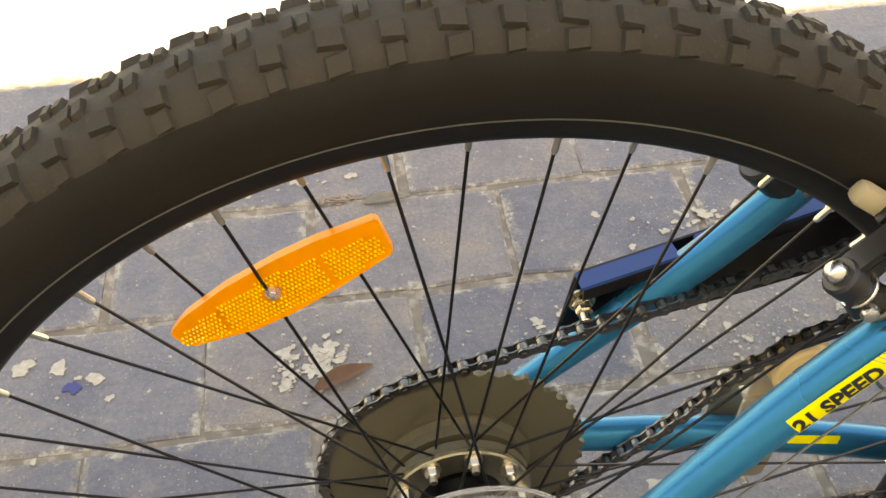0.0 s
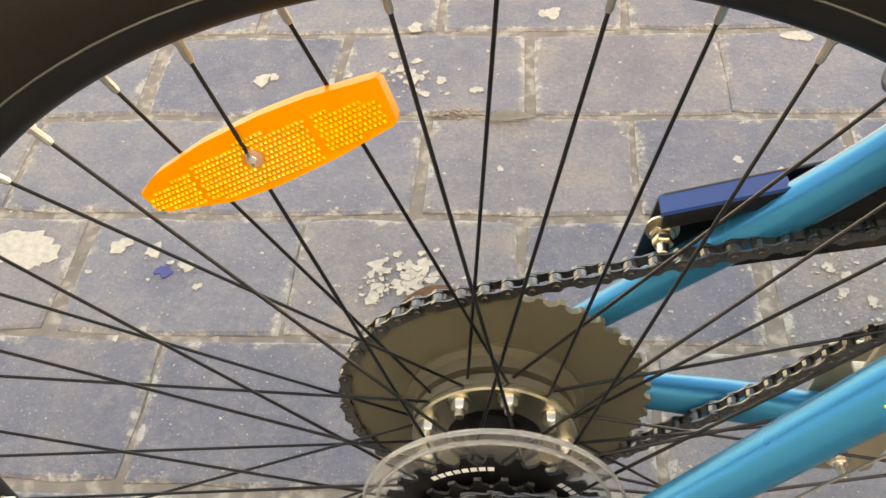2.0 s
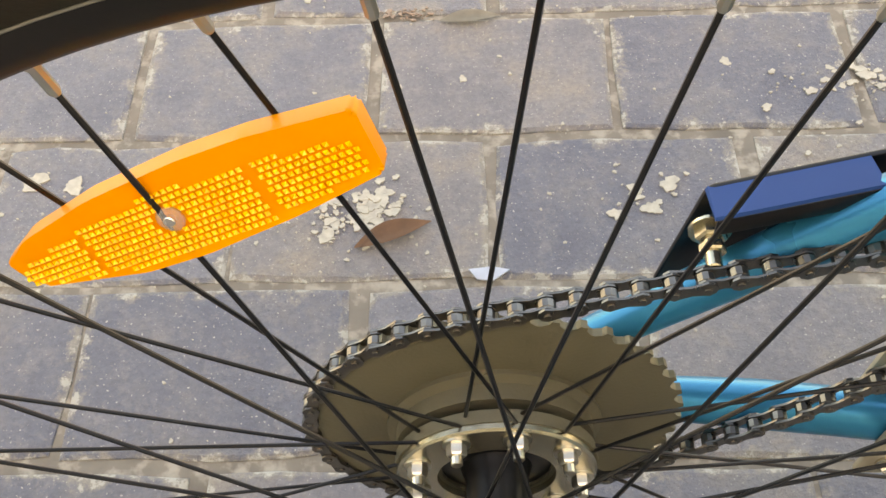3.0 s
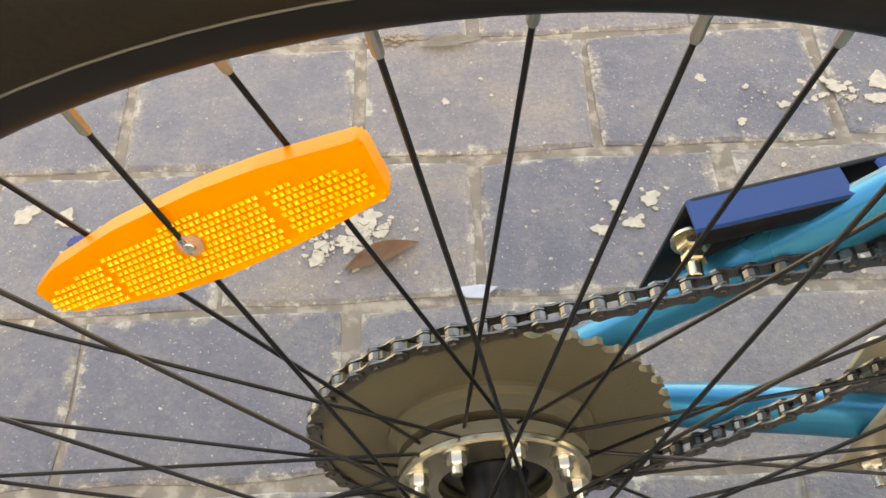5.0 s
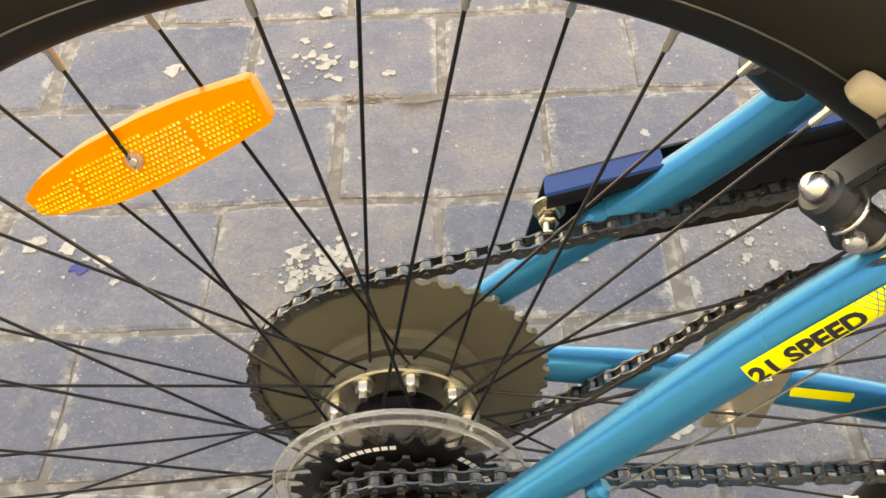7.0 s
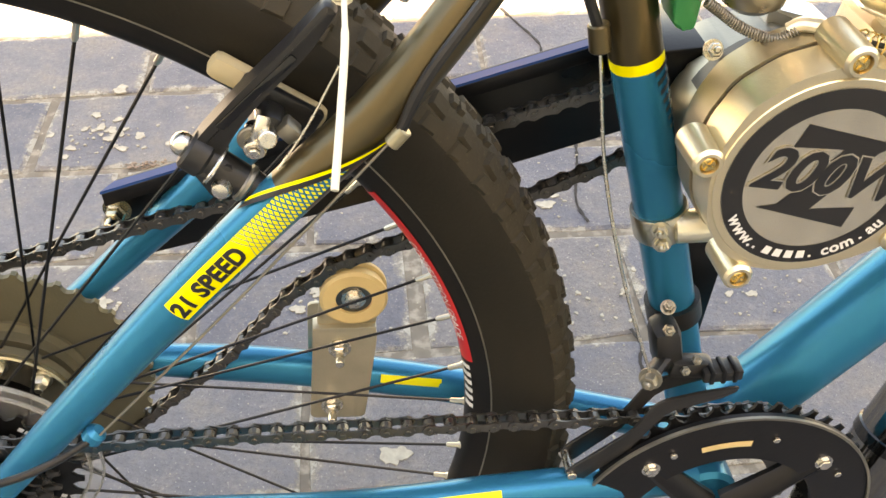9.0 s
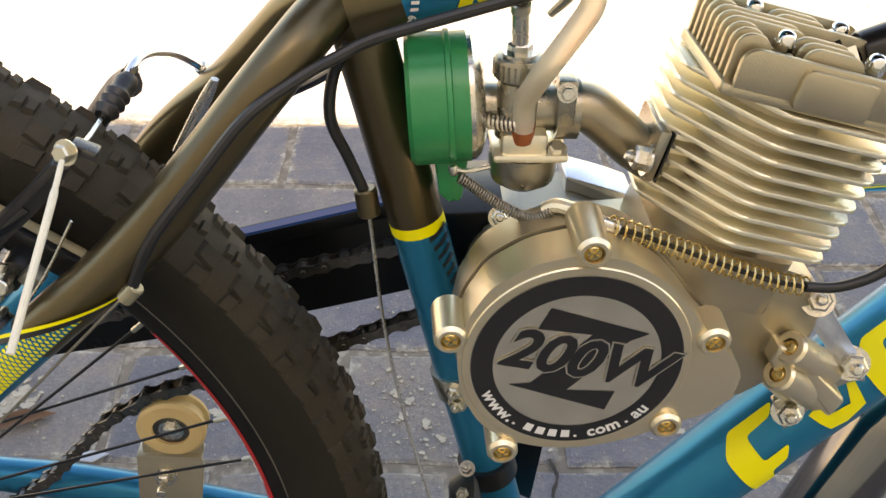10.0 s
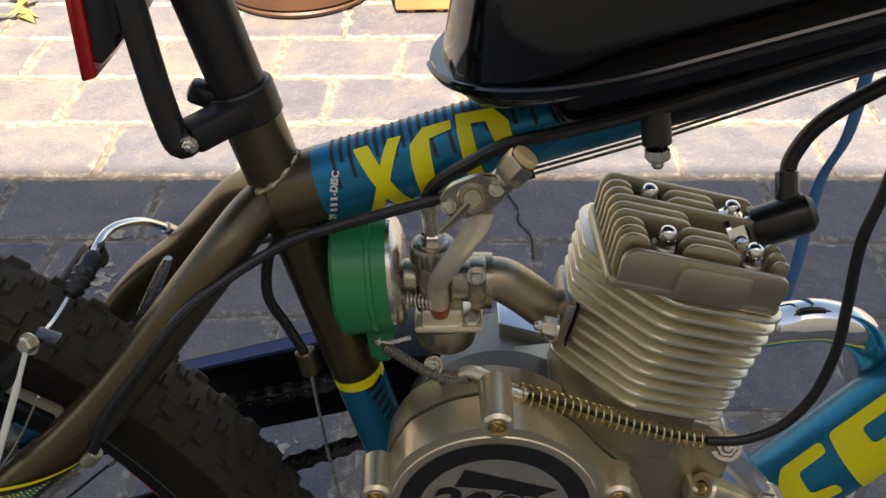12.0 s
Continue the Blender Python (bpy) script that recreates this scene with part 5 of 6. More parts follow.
part("venturi", lathe([(0, 0), (0.0135, 0), (0.0135, 0.004), (0.0105, 0.007), (0.0105, 0.040), (0.0125, 0.042), (0.0125, 0.050), (0, 0.050)], between((0.402, -0.008, 0.666), (0.452, -0.008, 0.664)), 28), CARBMETAL, carb)
part("bowl_flange", box((0.034, 0.030, 0.0042), Matrix.Translation((0.4315, -0.0115, 0.6475)), 0.0018), CAST, carb)
part("float_bowl", lathe([(0, 0), (0.009, 0), (0.0145, 0.004), (0.0160, 0.010), (0.0160, 0.018), (0, 0.018)], Matrix.Translation((0.4300, -0.0110, 0.6275)), 28), CARBMETAL, carb)
part("float_top", box((0.0205, 0.020, 0.012), Matrix.Translation((0.4285, -0.0150, 0.6530)), 0.0020), CAST, carb)
part("bowl_screw", bolt((0.4431, -0.0215, 0.6500), (0, -0.5, 1), 0.0033, 0.0026, dome=False), ZINC, carb)
part("fuel_inlet", rod((0.4275, -0.021, 0.6550), (0.4272, -0.0245, 0.6650), 0.0053), COPPER, carb, "copper fuel inlet")
part("clamp_collar", lathe([(0.0122, 0), (0.0142, 0), (0.0142, 0.010), (0.0122, 0.010)], between((0.443, -0.008, 0.6645), (0.46, -0.008, 0.664)), 28, closed=True), CARBMETAL, carb)
part("clamp_lug", box((0.0085, 0.010, 0.022), Matrix.Translation((0.4455, -0.0195, 0.6730)), 0.0015), CARBMETAL, carb)
part("clamp_screw", bolt((0.4450, -0.0245, 0.6790), (0, -1, 0.2), 0.0030, 0.0035, dome=False), NICKEL, carb)
part("idle_spring", helix([(0.412, -0.022, 0.664), (0.424, -0.026, 0.6645)], 0.003, 0.0007, 0.0019), NICKEL, carb)
part("intake_pipe", curve([(0.448, -0.007, 0.6645), (0.458, -0.007, 0.6640), (0.470, -0.006, 0.655), (0.482, -0.006, 0.6445), (0.495, -0.006, 0.636)], 0.0112, 8, 22), CASTDARK, carb, "cast aluminium intake pipe")
FLG = Matrix.Translation((0.4885, -0.008, 0.6475)) @ CYL.to_3x3().to_4x4()
part("intake_flange", box((0.006, 0.036, 0.026), FLG @ Matrix.Translation((0, 0.002, 0)), 0.002), CARBMETAL, carb)
part("gasket", box((0.0009, 0.035, 0.025), FLG @ Matrix.Translation((0.0040, 0.002, 0))), PLASTIC, carb)
part("flange_spacer", box((0.016, 0.024, 0.022), FLG @ Matrix.Translation((0.0125, 0.004, 0)), 0.002), CAST, carb)
part("flange_nut", bolt((0.4838, -0.026, 0.6475), Vector((-0.97, 0, 0.24)), 0.0050, 0.006), NICKEL, carb)

FILT = between((0.3770, -0.006, 0.6670), (0.411, -0.006, 0.6695))
part("air_filter", lathe([(0, 0), (0.0275, 0), (0.0295, 0.002), (0.0295, 0.017), (0.0302, 0.0175), (0.0302, 0.0195), (0.0290, 0.020), (0.0290, 0.027), (0, 0.027)], FILT, 48), GREEN, carb, "green plastic air filter housing")
part("filter_foot", slab(rounded([(0.388, 0.648), (0.405, 0.648), (0.402, 0.620), (0.392, 0.622)], 0.004), -0.018, 0.004, 0.002), GREEN, carb)
part("filter_plate", lathe([(0, 0), (0.0285, 0), (0.0285, 0.002), (0.0262, 0.0045), (0.020, 0.0068), (0, 0.0068)], FILT @ Matrix.Translation((0, 0, 0.027)), 44), NICKEL, carb, "bright metal filter plate")
part("choke_lever", curve([(0.396, -0.031, 0.646), (0.403, -0.031, 0.6445), (0.413, -0.029, 0.6455)], 0.0012, 5, 8), NICKEL, carb)
part("choke_tab", lathe([(0, 0), (0.0018, 0), (0.0022, 0.0010), (0.0022, 0.0045), (0.0016, 0.0055), (0, 0.0055)], between((0.3975, -0.030, 0.6425), (0.3955, -0.033, 0.652)), 14), NICKEL, carb)
part("choke_spring", helix([(0.3995, -0.031, 0.6415), (0.4080, -0.031, 0.6350), (0.4156, -0.032, 0.6295), (0.4241, -0.034, 0.6255), (0.433, -0.037, 0.6240), (0.441, -0.039, 0.629)], 0.0022, 0.00055, 0.0014), STEEL, carb)
part("choke_wire", curve([(0.3995, -0.031, 0.6415), (0.4080, -0.031, 0.6350), (0.4156, -0.032, 0.6295), (0.4241, -0.034, 0.6255), (0.433, -0.037, 0.6240), (0.441, -0.039, 0.629)], 0.0012, 6, 6), STEEL, carb)

TAP = Vector((0.4425, -0.0475, 0.7390))
tap = part("fuel_tap", curve([(0.4645, -0.0525, 0.7565), (0.4575, -0.0510, 0.7470), (0.450, -0.0485, 0.7385), (0.4445, -0.049, 0.731)], [0.0048] * 9 + [0.0058] * 16, 8, 16), TAPMETAL, bike, "zinc fuel tap with a milky hose")
part("nylon_washer", rod((0.4628, -0.0524, 0.7543), (0.4650, -0.0526, 0.7572), 0.0056, 16), BEIGE, tap, "cream nylon washer")
part("hex_collar", lathe([(0, 0), (0.0066, 0), (0.0072, 0.001), (0.0072, 0.009), (0.0066, 0.010), (0, 0.010)], between((0.4630, -0.0524, 0.7545), (0.455, -0.0510, 0.7445)), 6), TAPMETAL, tap)
part("tap_plate", slab(rounded([(-0.0135, -0.0045), (-0.006, -0.0085), (0.006, -0.0085), (0.0135, -0.0045), (0.0135, 0.0045), (0.006, 0.0085), (-0.006, 0.0085), (-0.0135, 0.0045)], 0.003), -0.0075, -0.0045, 0.0008, Matrix.Translation(TAP) @ Matrix.Rotation(radians(-22), 4, "Y")), TAPMETAL, tap)
part("tap_dial", lathe([(0, 0), (0.0066, 0), (0.0066, 0.002), (0.0058, 0.0030), (0.0048, 0.0020), (0.0044, 0.0020), (0.0036, 0.0034), (0, 0.0034)], between(TAP + Vector((0, -0.0072, 0)), TAP + Vector((0, -0.02, 0.004))), 26), TAPMETAL, tap)
part("tap_lever", tube([TAP + Vector((-0.001, -0.0105, -0.001)), TAP + Vector((-0.008, -0.011, -0.009)), TAP + Vector((-0.0135, -0.011, -0.0145))], [0.0030, 0.0027, 0.0020], 10, squash=0.5), TAPMETAL, tap)
for dx, dz in ((0.0098, 0.004), (-0.0098, -0.004)):
    part("tap_screw", bolt(TAP + Vector((dx, -0.0075, dz)), (0, -1, 0.3), 0.0022, 0.002, dome=False), ZINC, tap)
part("fuel_hose", curve([(0.4470, -0.0500, 0.7300), (0.4455, -0.0510, 0.7240), (0.4405, -0.0490, 0.714), (0.4335, -0.0445, 0.700), (0.4288, -0.0350, 0.686), (0.4268, -0.0272, 0.6754), (0.4272, -0.0245, 0.6620)], 0.0049, 8, 16), HOSE, tap, "milky plastic fuel hose")

# ---- clutch cable with its springs ----
cable_pts = [(0.465, -0.050, 0.628), (0.486, -0.050, 0.6205), (0.513, -0.050, 0.6095), (0.541, -0.050, 0.599), (0.559, -0.050, 0.595), (0.5756, -0.050, 0.595), (0.5936, -0.050, 0.604), (0.606, -0.050, 0.624), (0.611, -0.050, 0.652), (0.6104, -0.050, 0.678), (0.609, -0.050, 0.711), (0.613, -0.050, 0.739), (0.62, -0.046, 0.79)]
clutch = part("clutch_cable", tube(spline(cable_pts[4:], 8), 0.0026, 12), PLASTIC, bike, "black clutch cable with a coil spring")
part("inner_wire", tube(spline(cable_pts[:5], 8), 0.0013, 8), INNER, clutch)
part("coil_spring", helix(cable_pts[:5], 0.0046, 0.00055, 0.0041), BRASS, clutch, "bright coil spring")
part("wire_end", rod((0.457, -0.049, 0.631), (0.469, -0.050, 0.6265), 0.0030), NICKEL, clutch)

# ---- fuel tank on the top tube ----
def tank_shape():
    bm = bmesh.new()
    K, N = 26, 30
    rings = []
    for i in range(K + 1):
        s = i / K
        u = -0.004 + 0.36 * s ** 1.25
        wide = 0.064 * min(1.0, math.sqrt(max(0.0, 1 - (1 - min(1, s / 0.26)) ** 2)) + 0.02)
        high = 0.118 * min(1.0, math.sqrt(max(0.0, 1 - (1 - min(1, s / 0.22)) ** 2)) * 0.97 + 0.03)
        low = 0.016 * min(1.0, s / 0.08)
        ring = []
        for k in range(N):
            a = 2 * math.pi * k / N
            c, q = math.cos(a), math.sin(a)
            y = wide * math.copysign(abs(c) ** 0.75, c)
            z = (high if q > 0 else low) * math.copysign(abs(q) ** 0.85, q)
            ring.append(bm.verts.new((u + (0.046 * (z / 0.118) if q > 0 else 0), y, z)))
        rings.append(ring)
    for a, b in zip(rings, rings[1:]):
        for k in range(N):
            bm.faces.new((a[k], a[(k + 1) % N], b[(k + 1) % N], b[k]))
    bm.faces.new(rings[0][::-1]), bm.faces.new(rings[-1])
    return bm


TANK = Matrix.Translation((0.434, 0, 0.779)) @ Matrix.Rotation(-math.atan(0.275), 4, "Y")
tb = tank_shape()
tb.transform(TANK)
tank = part("fuel_tank", tb, GLOSS, bike, "gloss black teardrop fuel tank", 50)
seam = bmesh.new()
so = [(-0.009 + 0.37 * (i / 60) ** 1.6, 0.075 * min(1.0, math.sqrt(max(0.0, 1 - (1 - min(1, (i / 60) ** 1.6 / 0.24)) ** 2)))) for i in range(61)]
loop = [(x, y) for x, y in so] + [(x, -y) for x, y in so[::-1] if y > 0]
a = [seam.verts.new(TANK @ Vector((x, y, -0.0022))) for x, y in loop]
b = [seam.verts.new(TANK @ Vector((x, y, 0.0012))) for x, y in loop]
f1, f2 = seam.faces.new(a[::-1]), seam.faces.new(b)
es = list(f1.edges) + list(f2.edges)
for i in range(len(a)):
    seam.faces.new((a[i], a[(i + 1) % len(a)], b[(i + 1) % len(a)], b[i]))
bmesh.ops.bevel(seam, geom=es, offset=0.0011, segments=2, affect="EDGES", profile=0.5)
part("seam_flange", seam, GLOSS, tank, "rolled seam flange round the tank", 50)
# bead added only to draw a thin highlight along the flange
ridge = [TANK @ Vector((x, -y, 0.0016)) for x, y in so if y > 0]
part("seam_bead", tube(ridge, 0.0016, 8), GLOSS, tank)
part("under_shell", box((0.34, 0.062, 0.036), TANK @ Matrix.Translation((0.205, 0, -0.022)), 0.013, seg=4), GLOSS, tank)
part("mount_stud", rod((0.5185, -0.030, 0.768), (0.5202, -0.036, 0.7515), 0.0062), PLASTIC, tank)
part("stud_nut", bolt((0.5202, -0.036, 0.7515), (0.10, -0.15, -0.95), 0.0050, 0.005, washer=False), NICKEL, tank)

# ---- seat post, collar, rear reflector ----
sp = lambda z: ST(z)
part("seat_post", rod((sp(0.74), 0, 0.74), (sp(1.02), 0, 1.02), 0.0125, 24), PLASTIC, bike, "black seat post")
collar = part("seat_collar", lathe([(0.0125, -0.0080), (0.0146, -0.0080), (0.0154, -0.0070), (0.0154, 0.0070), (0.0146, 0.0080), (0.0125, 0.0080)], Matrix.Translation((sp(0.7585), 0, 0.7585)) @ Matrix.Rotation(-0.247, 4, "Y"), 32, closed=True), PLASTIC, bike, "black seat collar with a reflector bracket")
part("collar_lug", box((0.030, 0.016, 0.013), Matrix.Translation((0.3330, -0.018, 0.7570)) @ Matrix.Rotation(radians(38), 4, "Z") @ Matrix.Rotation(-0.2, 4, "Y"), 0.003), PLASTIC, collar)
part("collar_fin", box((0.014, 0.012, 0.010), Matrix.Translation((0.3250, -0.003, 0.7640)) @ Matrix.Rotation(0.4, 4, "Y"), 0.003), PLASTIC, collar)
part("lug_bolt", bolt((0.3240, -0.034, 0.7545), (0, -1, 0), 0.0026, 0.002), NICKEL, collar)
part("bracket_arm", tube(spline([(0.3250, -0.029, 0.7560), (0.3185, -0.030, 0.7528), (0.3144, -0.029, 0.7673), (0.3110, -0.027, 0.7890), (0.3085, -0.025, 0.8080), (0.304, -0.022, 0.840)], 6), 0.0064, 12, squash=0.9), PLASTIC, collar)
part("reflector_back", slab(rounded([(0.289, 0.785), (0.302, 0.797), (0.304, 0.867), (0.290, 0.867)], 0.004), -0.026, 0.026, 0.003), PLASTIC, collar)
part("rear_reflector", slab(rounded([(0.282, 0.780), (0.289, 0.782), (0.292, 0.869), (0.285, 0.869)], 0.002), -0.028, 0.028, 0.0015), REDLENS, collar, "red rear reflector")

# ---- brakes and cables ----
BOSS0, BOSS1 = Vector((0.203, -0.0695, 0.583)), Vector((0.1695, -0.065, 0.611))   # pivot post, square to the stay
BD = (BOSS1 - BOSS0).normalized()
brake = part("rim_brake", slab(rounded([(0.1690, 0.604), (0.1765, 0.615), (0.197, 0.635), (0.222, 0.657), (0.238, 0.674), (0.2435, 0.6690), (0.2275, 0.6505), (0.206, 0.6310), (0.1935, 0.6165), (0.184, 0.602)], 0.005), -0.070, -0.058, 0.003), PLASTIC, bike, "black linear-pull rim brake with tan pads")
part("pad_holder_bracket", slab(rounded([(0.196, 0.612), (0.207, 0.624), (0.216, 0.618), (0.206, 0.604)], 0.004), -0.066, -0.045, 0.002), PLASTIC, brake)
part("arm_groove", slab(rounded([(0.186, 0.622), (0.222, 0.653), (0.2245, 0.6505), (0.1895, 0.6195)], 0.001), -0.0712, -0.0695, 0.0004), GLOSS, brake)
part("pivot", rod(BOSS0, BOSS0.lerp(BOSS1, 0.75), 0.0080, 20), PLASTIC, brake)
part("pivot_washer", rod(BOSS0.lerp(BOSS1, 0.60), BOSS0.lerp(BOSS1, 0.64), 0.0104, 22), NICKEL, brake)
part("pivot_washer", rod(BOSS0.lerp(BOSS1, 0.22), BOSS0.lerp(BOSS1, 0.30), 0.0092, 22), STEEL, brake)
part("pivot_cap", rod(BOSS0.lerp(BOSS1, 0.70), BOSS0.lerp(BOSS1, 0.95), 0.0098, 20), PLASTIC, brake)
part("pivot_bolt", lathe([(0, 0), (0.0054, 0), (0.0057, 0.002), (0.0050, 0.0045), (0.0030, 0.0064), (0, 0.007)], between(BOSS1 - BD * 0.002, BOSS1 + BD), 20), NICKEL, brake)
part("arm_bolt", lathe([(0, 0), (0.0044, 0), (0.0048, 0.002), (0.0036, 0.005), (0, 0.006)], between((0.1850, -0.074, 0.5930), (0.1825, -0.09, 0.5945)), 18), NICKEL, brake)
part("spring_block", slab(rounded([(0.172, 0.602), (0.190, 0.604), (0.195, 0.588), (0.180, 0.585)], 0.004), -0.074, -0.062, 0.002), PLASTIC, brake)
pb = rod((0.2020, -0.062, 0.6150), (0.2020, -0.078, 0.6122), 0.0050, 18)
rod((0.2015, -0.0785, 0.6121), (0.2015, -0.0800, 0.6118), 0.0028, 6, pb)
part("pad_bolt", pb, NICKEL, brake)
part("pad_washer", rod((0.2015, -0.069, 0.6138), (0.2015, -0.071, 0.6134), 0.0075, 20), STEEL, brake)
part("pad_bolt", curve([(0.2035, -0.074, 0.6175), (0.2060, -0.075, 0.6225), (0.2075, -0.073, 0.6265)], 0.0034, 5, 12), NICKEL, brake)
part("pad_spacer", box((0.008, 0.010, 0.009), Matrix.Translation((0.2165, -0.066, 0.6150)) @ Matrix.Rotation(radians(-40), 4, "Y"), 0.0015), STEEL, brake)
for ob in [brake] + list(brake.children):       # sits close to the rim
    ob.data.transform(Matrix.Translation((-0.004, 0.016, -0.0130)))
part("far_arm", tube(spline([(0.178, 0.066, 0.588), (0.205, 0.062, 0.615), (0.232, 0.045, 0.648), (0.248, 0.020, 0.664)], 6), 0.0072, 10, squash=0.7), PLASTIC, brake)
for s in (-1, 1):
    part("brake_pad", box((0.058, 0.011, 0.012), Matrix.Translation((0.2035, 0.0265 * s, 0.6085)) @ Matrix.Rotation(radians(36), 4, "Y"), 0.004), PADTAN, brake, "tan rubber brake pad")
    part("pad_holder", box((0.040, 0.006, 0.013), Matrix.Translation((0.2085, 0.0335 * s, 0.6055)) @ Matrix.Rotation(radians(36), 4, "Y"), 0.002), PLASTIC, brake)
    part("pad_stud", rod((0.200, 0.034 * s, 0.602), (0.205, 0.068 * s, 0.608), 0.004), NICKEL, brake)
part("far_pivot", rod((0.203, 0.064, 0.560), (0.180, 0.063, 0.582), 0.0130, 20), PLASTIC, brake)
part("far_pivot_bolt", rod((0.181, 0.063, 0.581), (0.1755, 0.0625, 0.586), 0.0062, 18, bevel=0.5), NICKEL, brake)
part("far_arm_bolt", bolt((0.207, 0.054, 0.563), (0.1, -0.9, 0.3), 0.0034, 0.005, washer=False), NICKEL, brake)
part("return_spring", curve([(0.200, -0.060, 0.577), (0.208, -0.060, 0.590), (0.222, -0.058, 0.609), (0.237, -0.056, 0.634)], 0.0007, 6, 6), NICKEL, brake)
part("cable_anchor", bolt((0.241, -0.055, 0.6655), (-0.3, -1, 0.3), 0.0036, 0.004, dome=False), ZINC, brake)
part("anchor_washer", box((0.011, 0.008, 0.0045), Matrix.Translation((0.2465, -0.049, 0.6640)) @ Matrix.Rotation(radians(25), 4, "Y"), 0.0012), CHAIN, brake)
part("brake_wire", curve([(0.2417, -0.0085, 0.6592), (0.2405, -0.030, 0.6585), (0.2405, -0.048, 0.6630), (0.241, -0.056, 0.6655)], 0.0011, 6, 7), NICKEL, brake)
part("wire_tail", curve([(0.2415, -0.062, 0.6655), (0.2405, -0.080, 0.655), (0.2370, -0.103, 0.638), (0.233, -0.125, 0.620)], [0.0012] * 6 + [0.0016] * 19, 8, 9), CORD, brake, "white plastic-sleeved cable end")
part("boot", lathe([(0, 0), (0.0038, 0), (0.0058, 0.004), (0.0048, 0.006), (0.0062, 0.009), (0.005, 0.011), (0.0062, 0.014), (0.005, 0.017), (0.0055, 0.022), (0.0042, 0.026), (0, 0.026)], between((0.2417, -0.0085, 0.6592), (0.248, 0.012, 0.6665)), 16), PLASTIC, brake, "black ribbed rubber boot")
part("noodle", curve([(0.247, 0.010, 0.6655), (0.250, 0.020, 0.6716), (0.2514, 0.030, 0.6723), (0.2556, 0.040, 0.6706), (0.262, 0.052, 0.665), (0.2685, 0.062, 0.656), (0.2753, 0.070, 0.645)], 0.0023, 8, 12), CHROME, brake, "bright bent cable guide")
part("noodle_cradle", box((0.006, 0.008, 0.016), Matrix.Translation((0.2465, 0.022, 0.6640)) @ Matrix.Rotation(radians(20), 4, "Y"), 0.002), PLASTIC, brake)
part("noodle_ferrule", rod((0.2700, 0.064, 0.6535), (0.2762, 0.0712, 0.6435), 0.0036, 14), NICKEL, brake)
# bright metal stands in for the sky's glare on the bridge
part("bridge", tube(line((0.2901, 0.005, 0.6716), (0.2680, 0.010, 0.6325), 8), [0.0022, 0.0030, 0.0034, 0.0036, 0.0036, 0.0036, 0.0036, 0.0036, 0.0036], 14, squash=0.7), NICKEL, bike, "brake bridge between the seat stays, sky glare as bright metal")

part("brake_housing", curve([(0.2753, 0.070, 0.645), (0.295, 0.078, 0.628), (0.322, 0.070, 0.640), (0.350, 0.040, 0.668), (0.385, 0.026, 0.700), (0.44, 0.022, 0.728), (0.56, 0.020, 0.766), (0.68, 0.019, 0.803)], 0.0025, 8, 10), PLASTIC, bike, "black brake cable housing")
part("gear_housing", curve([(0.470, -0.027, 0.7352), (0.459, -0.028, 0.732), (0.424, -0.028, 0.7218), (0.383, -0.028, 0.7096), (0.362, -0.030, 0.7036), (0.349, -0.0335, 0.698), (0.3350, -0.0420, 0.6930), (0.3135, -0.0545, 0.6810), (0.2925, -0.0625, 0.6570), (0.2720, -0.0670, 0.6315), (0.2598, -0.067, 0.6065)], 0.0026, 8, 10), PLASTIC, bike, "black gear cable housing")
part("cable_stop", rod((0.2625, -0.0668, 0.6085), (0.2560, -0.0670, 0.6015), 0.0038, 14), WELD, bike)
part("gear_wire", curve([(0.256, -0.067, 0.603), (0.18, -0.074, 0.526), (0.100, -0.080, 0.449)], 0.0007, 4, 6), STEEL, bike)
part("gear_wire_guide", rod((0.0990, -0.0765, 0.4495), (0.0920, -0.0772, 0.4420), 0.0056, 16, bevel=0.5), BLUE, bike)
part("gear_cable_loop", curve([(0.095, -0.080, 0.446), (0.075, -0.085, 0.437), (0.053, -0.088, 0.430), (0.025, -0.090, 0.426), (-0.018, -0.090, 0.422), (-0.050, -0.089, 0.417), (-0.076, -0.089, 0.405), (-0.090, -0.090, 0.384), (-0.092, -0.091, 0.362), (-0.075, -0.092, 0.335), (-0.03, -0.092, 0.325)], 0.0022, 8, 10), PLASTIC, bike, "black gear cable loop")

# front derailleur
fd = part("front_derailleur", lathe([(0.0138, -0.007), (0.0168, -0.007), (0.0168, 0.007), (0.0138, 0.007)], Matrix.Translation((ST(0.430), 0, 0.430)) @ Matrix.Rotation(-0.247, 4, "Y"), 28, closed=True), PLASTIC, bike, "black front derailleur")
part("clamp_screw", bolt((0.410, -0.027, 0.454), (-0.2, -0.6, 0.8), 0.0030, 0.005), STEEL, fd)
part("body", box((0.017, 0.022, 0.034), Matrix.Translation((0.4105, -0.031, 0.430)) @ Matrix.Rotation(radians(-12), 4, "Y"), 0.006), PLASTIC, fd)
part("link_plate", box((0.026, 0.012, 0.012), Matrix.Translation((0.424, -0.039, 0.4175)) @ Matrix.Rotation(radians(8), 4, "Y"), 0.003), PLASTIC, fd)
part("ribbed_block", box((0.024, 0.013, 0.008), Matrix.Translation((0.4415, -0.044, 0.4165)), 0.0016), PLASTIC, fd)
for i in range(3):
    part("rib", box((0.0030, 0.014, 0.0095), Matrix.Translation((0.4345 + i * 0.007, -0.0445, 0.4170)), 0.0008), GUARD, fd)
part("wire_bolt", bolt((0.3975, -0.050, 0.4215), (-0.5, -0.8, 0.2), 0.0046, 0.006), STEEL, fd)
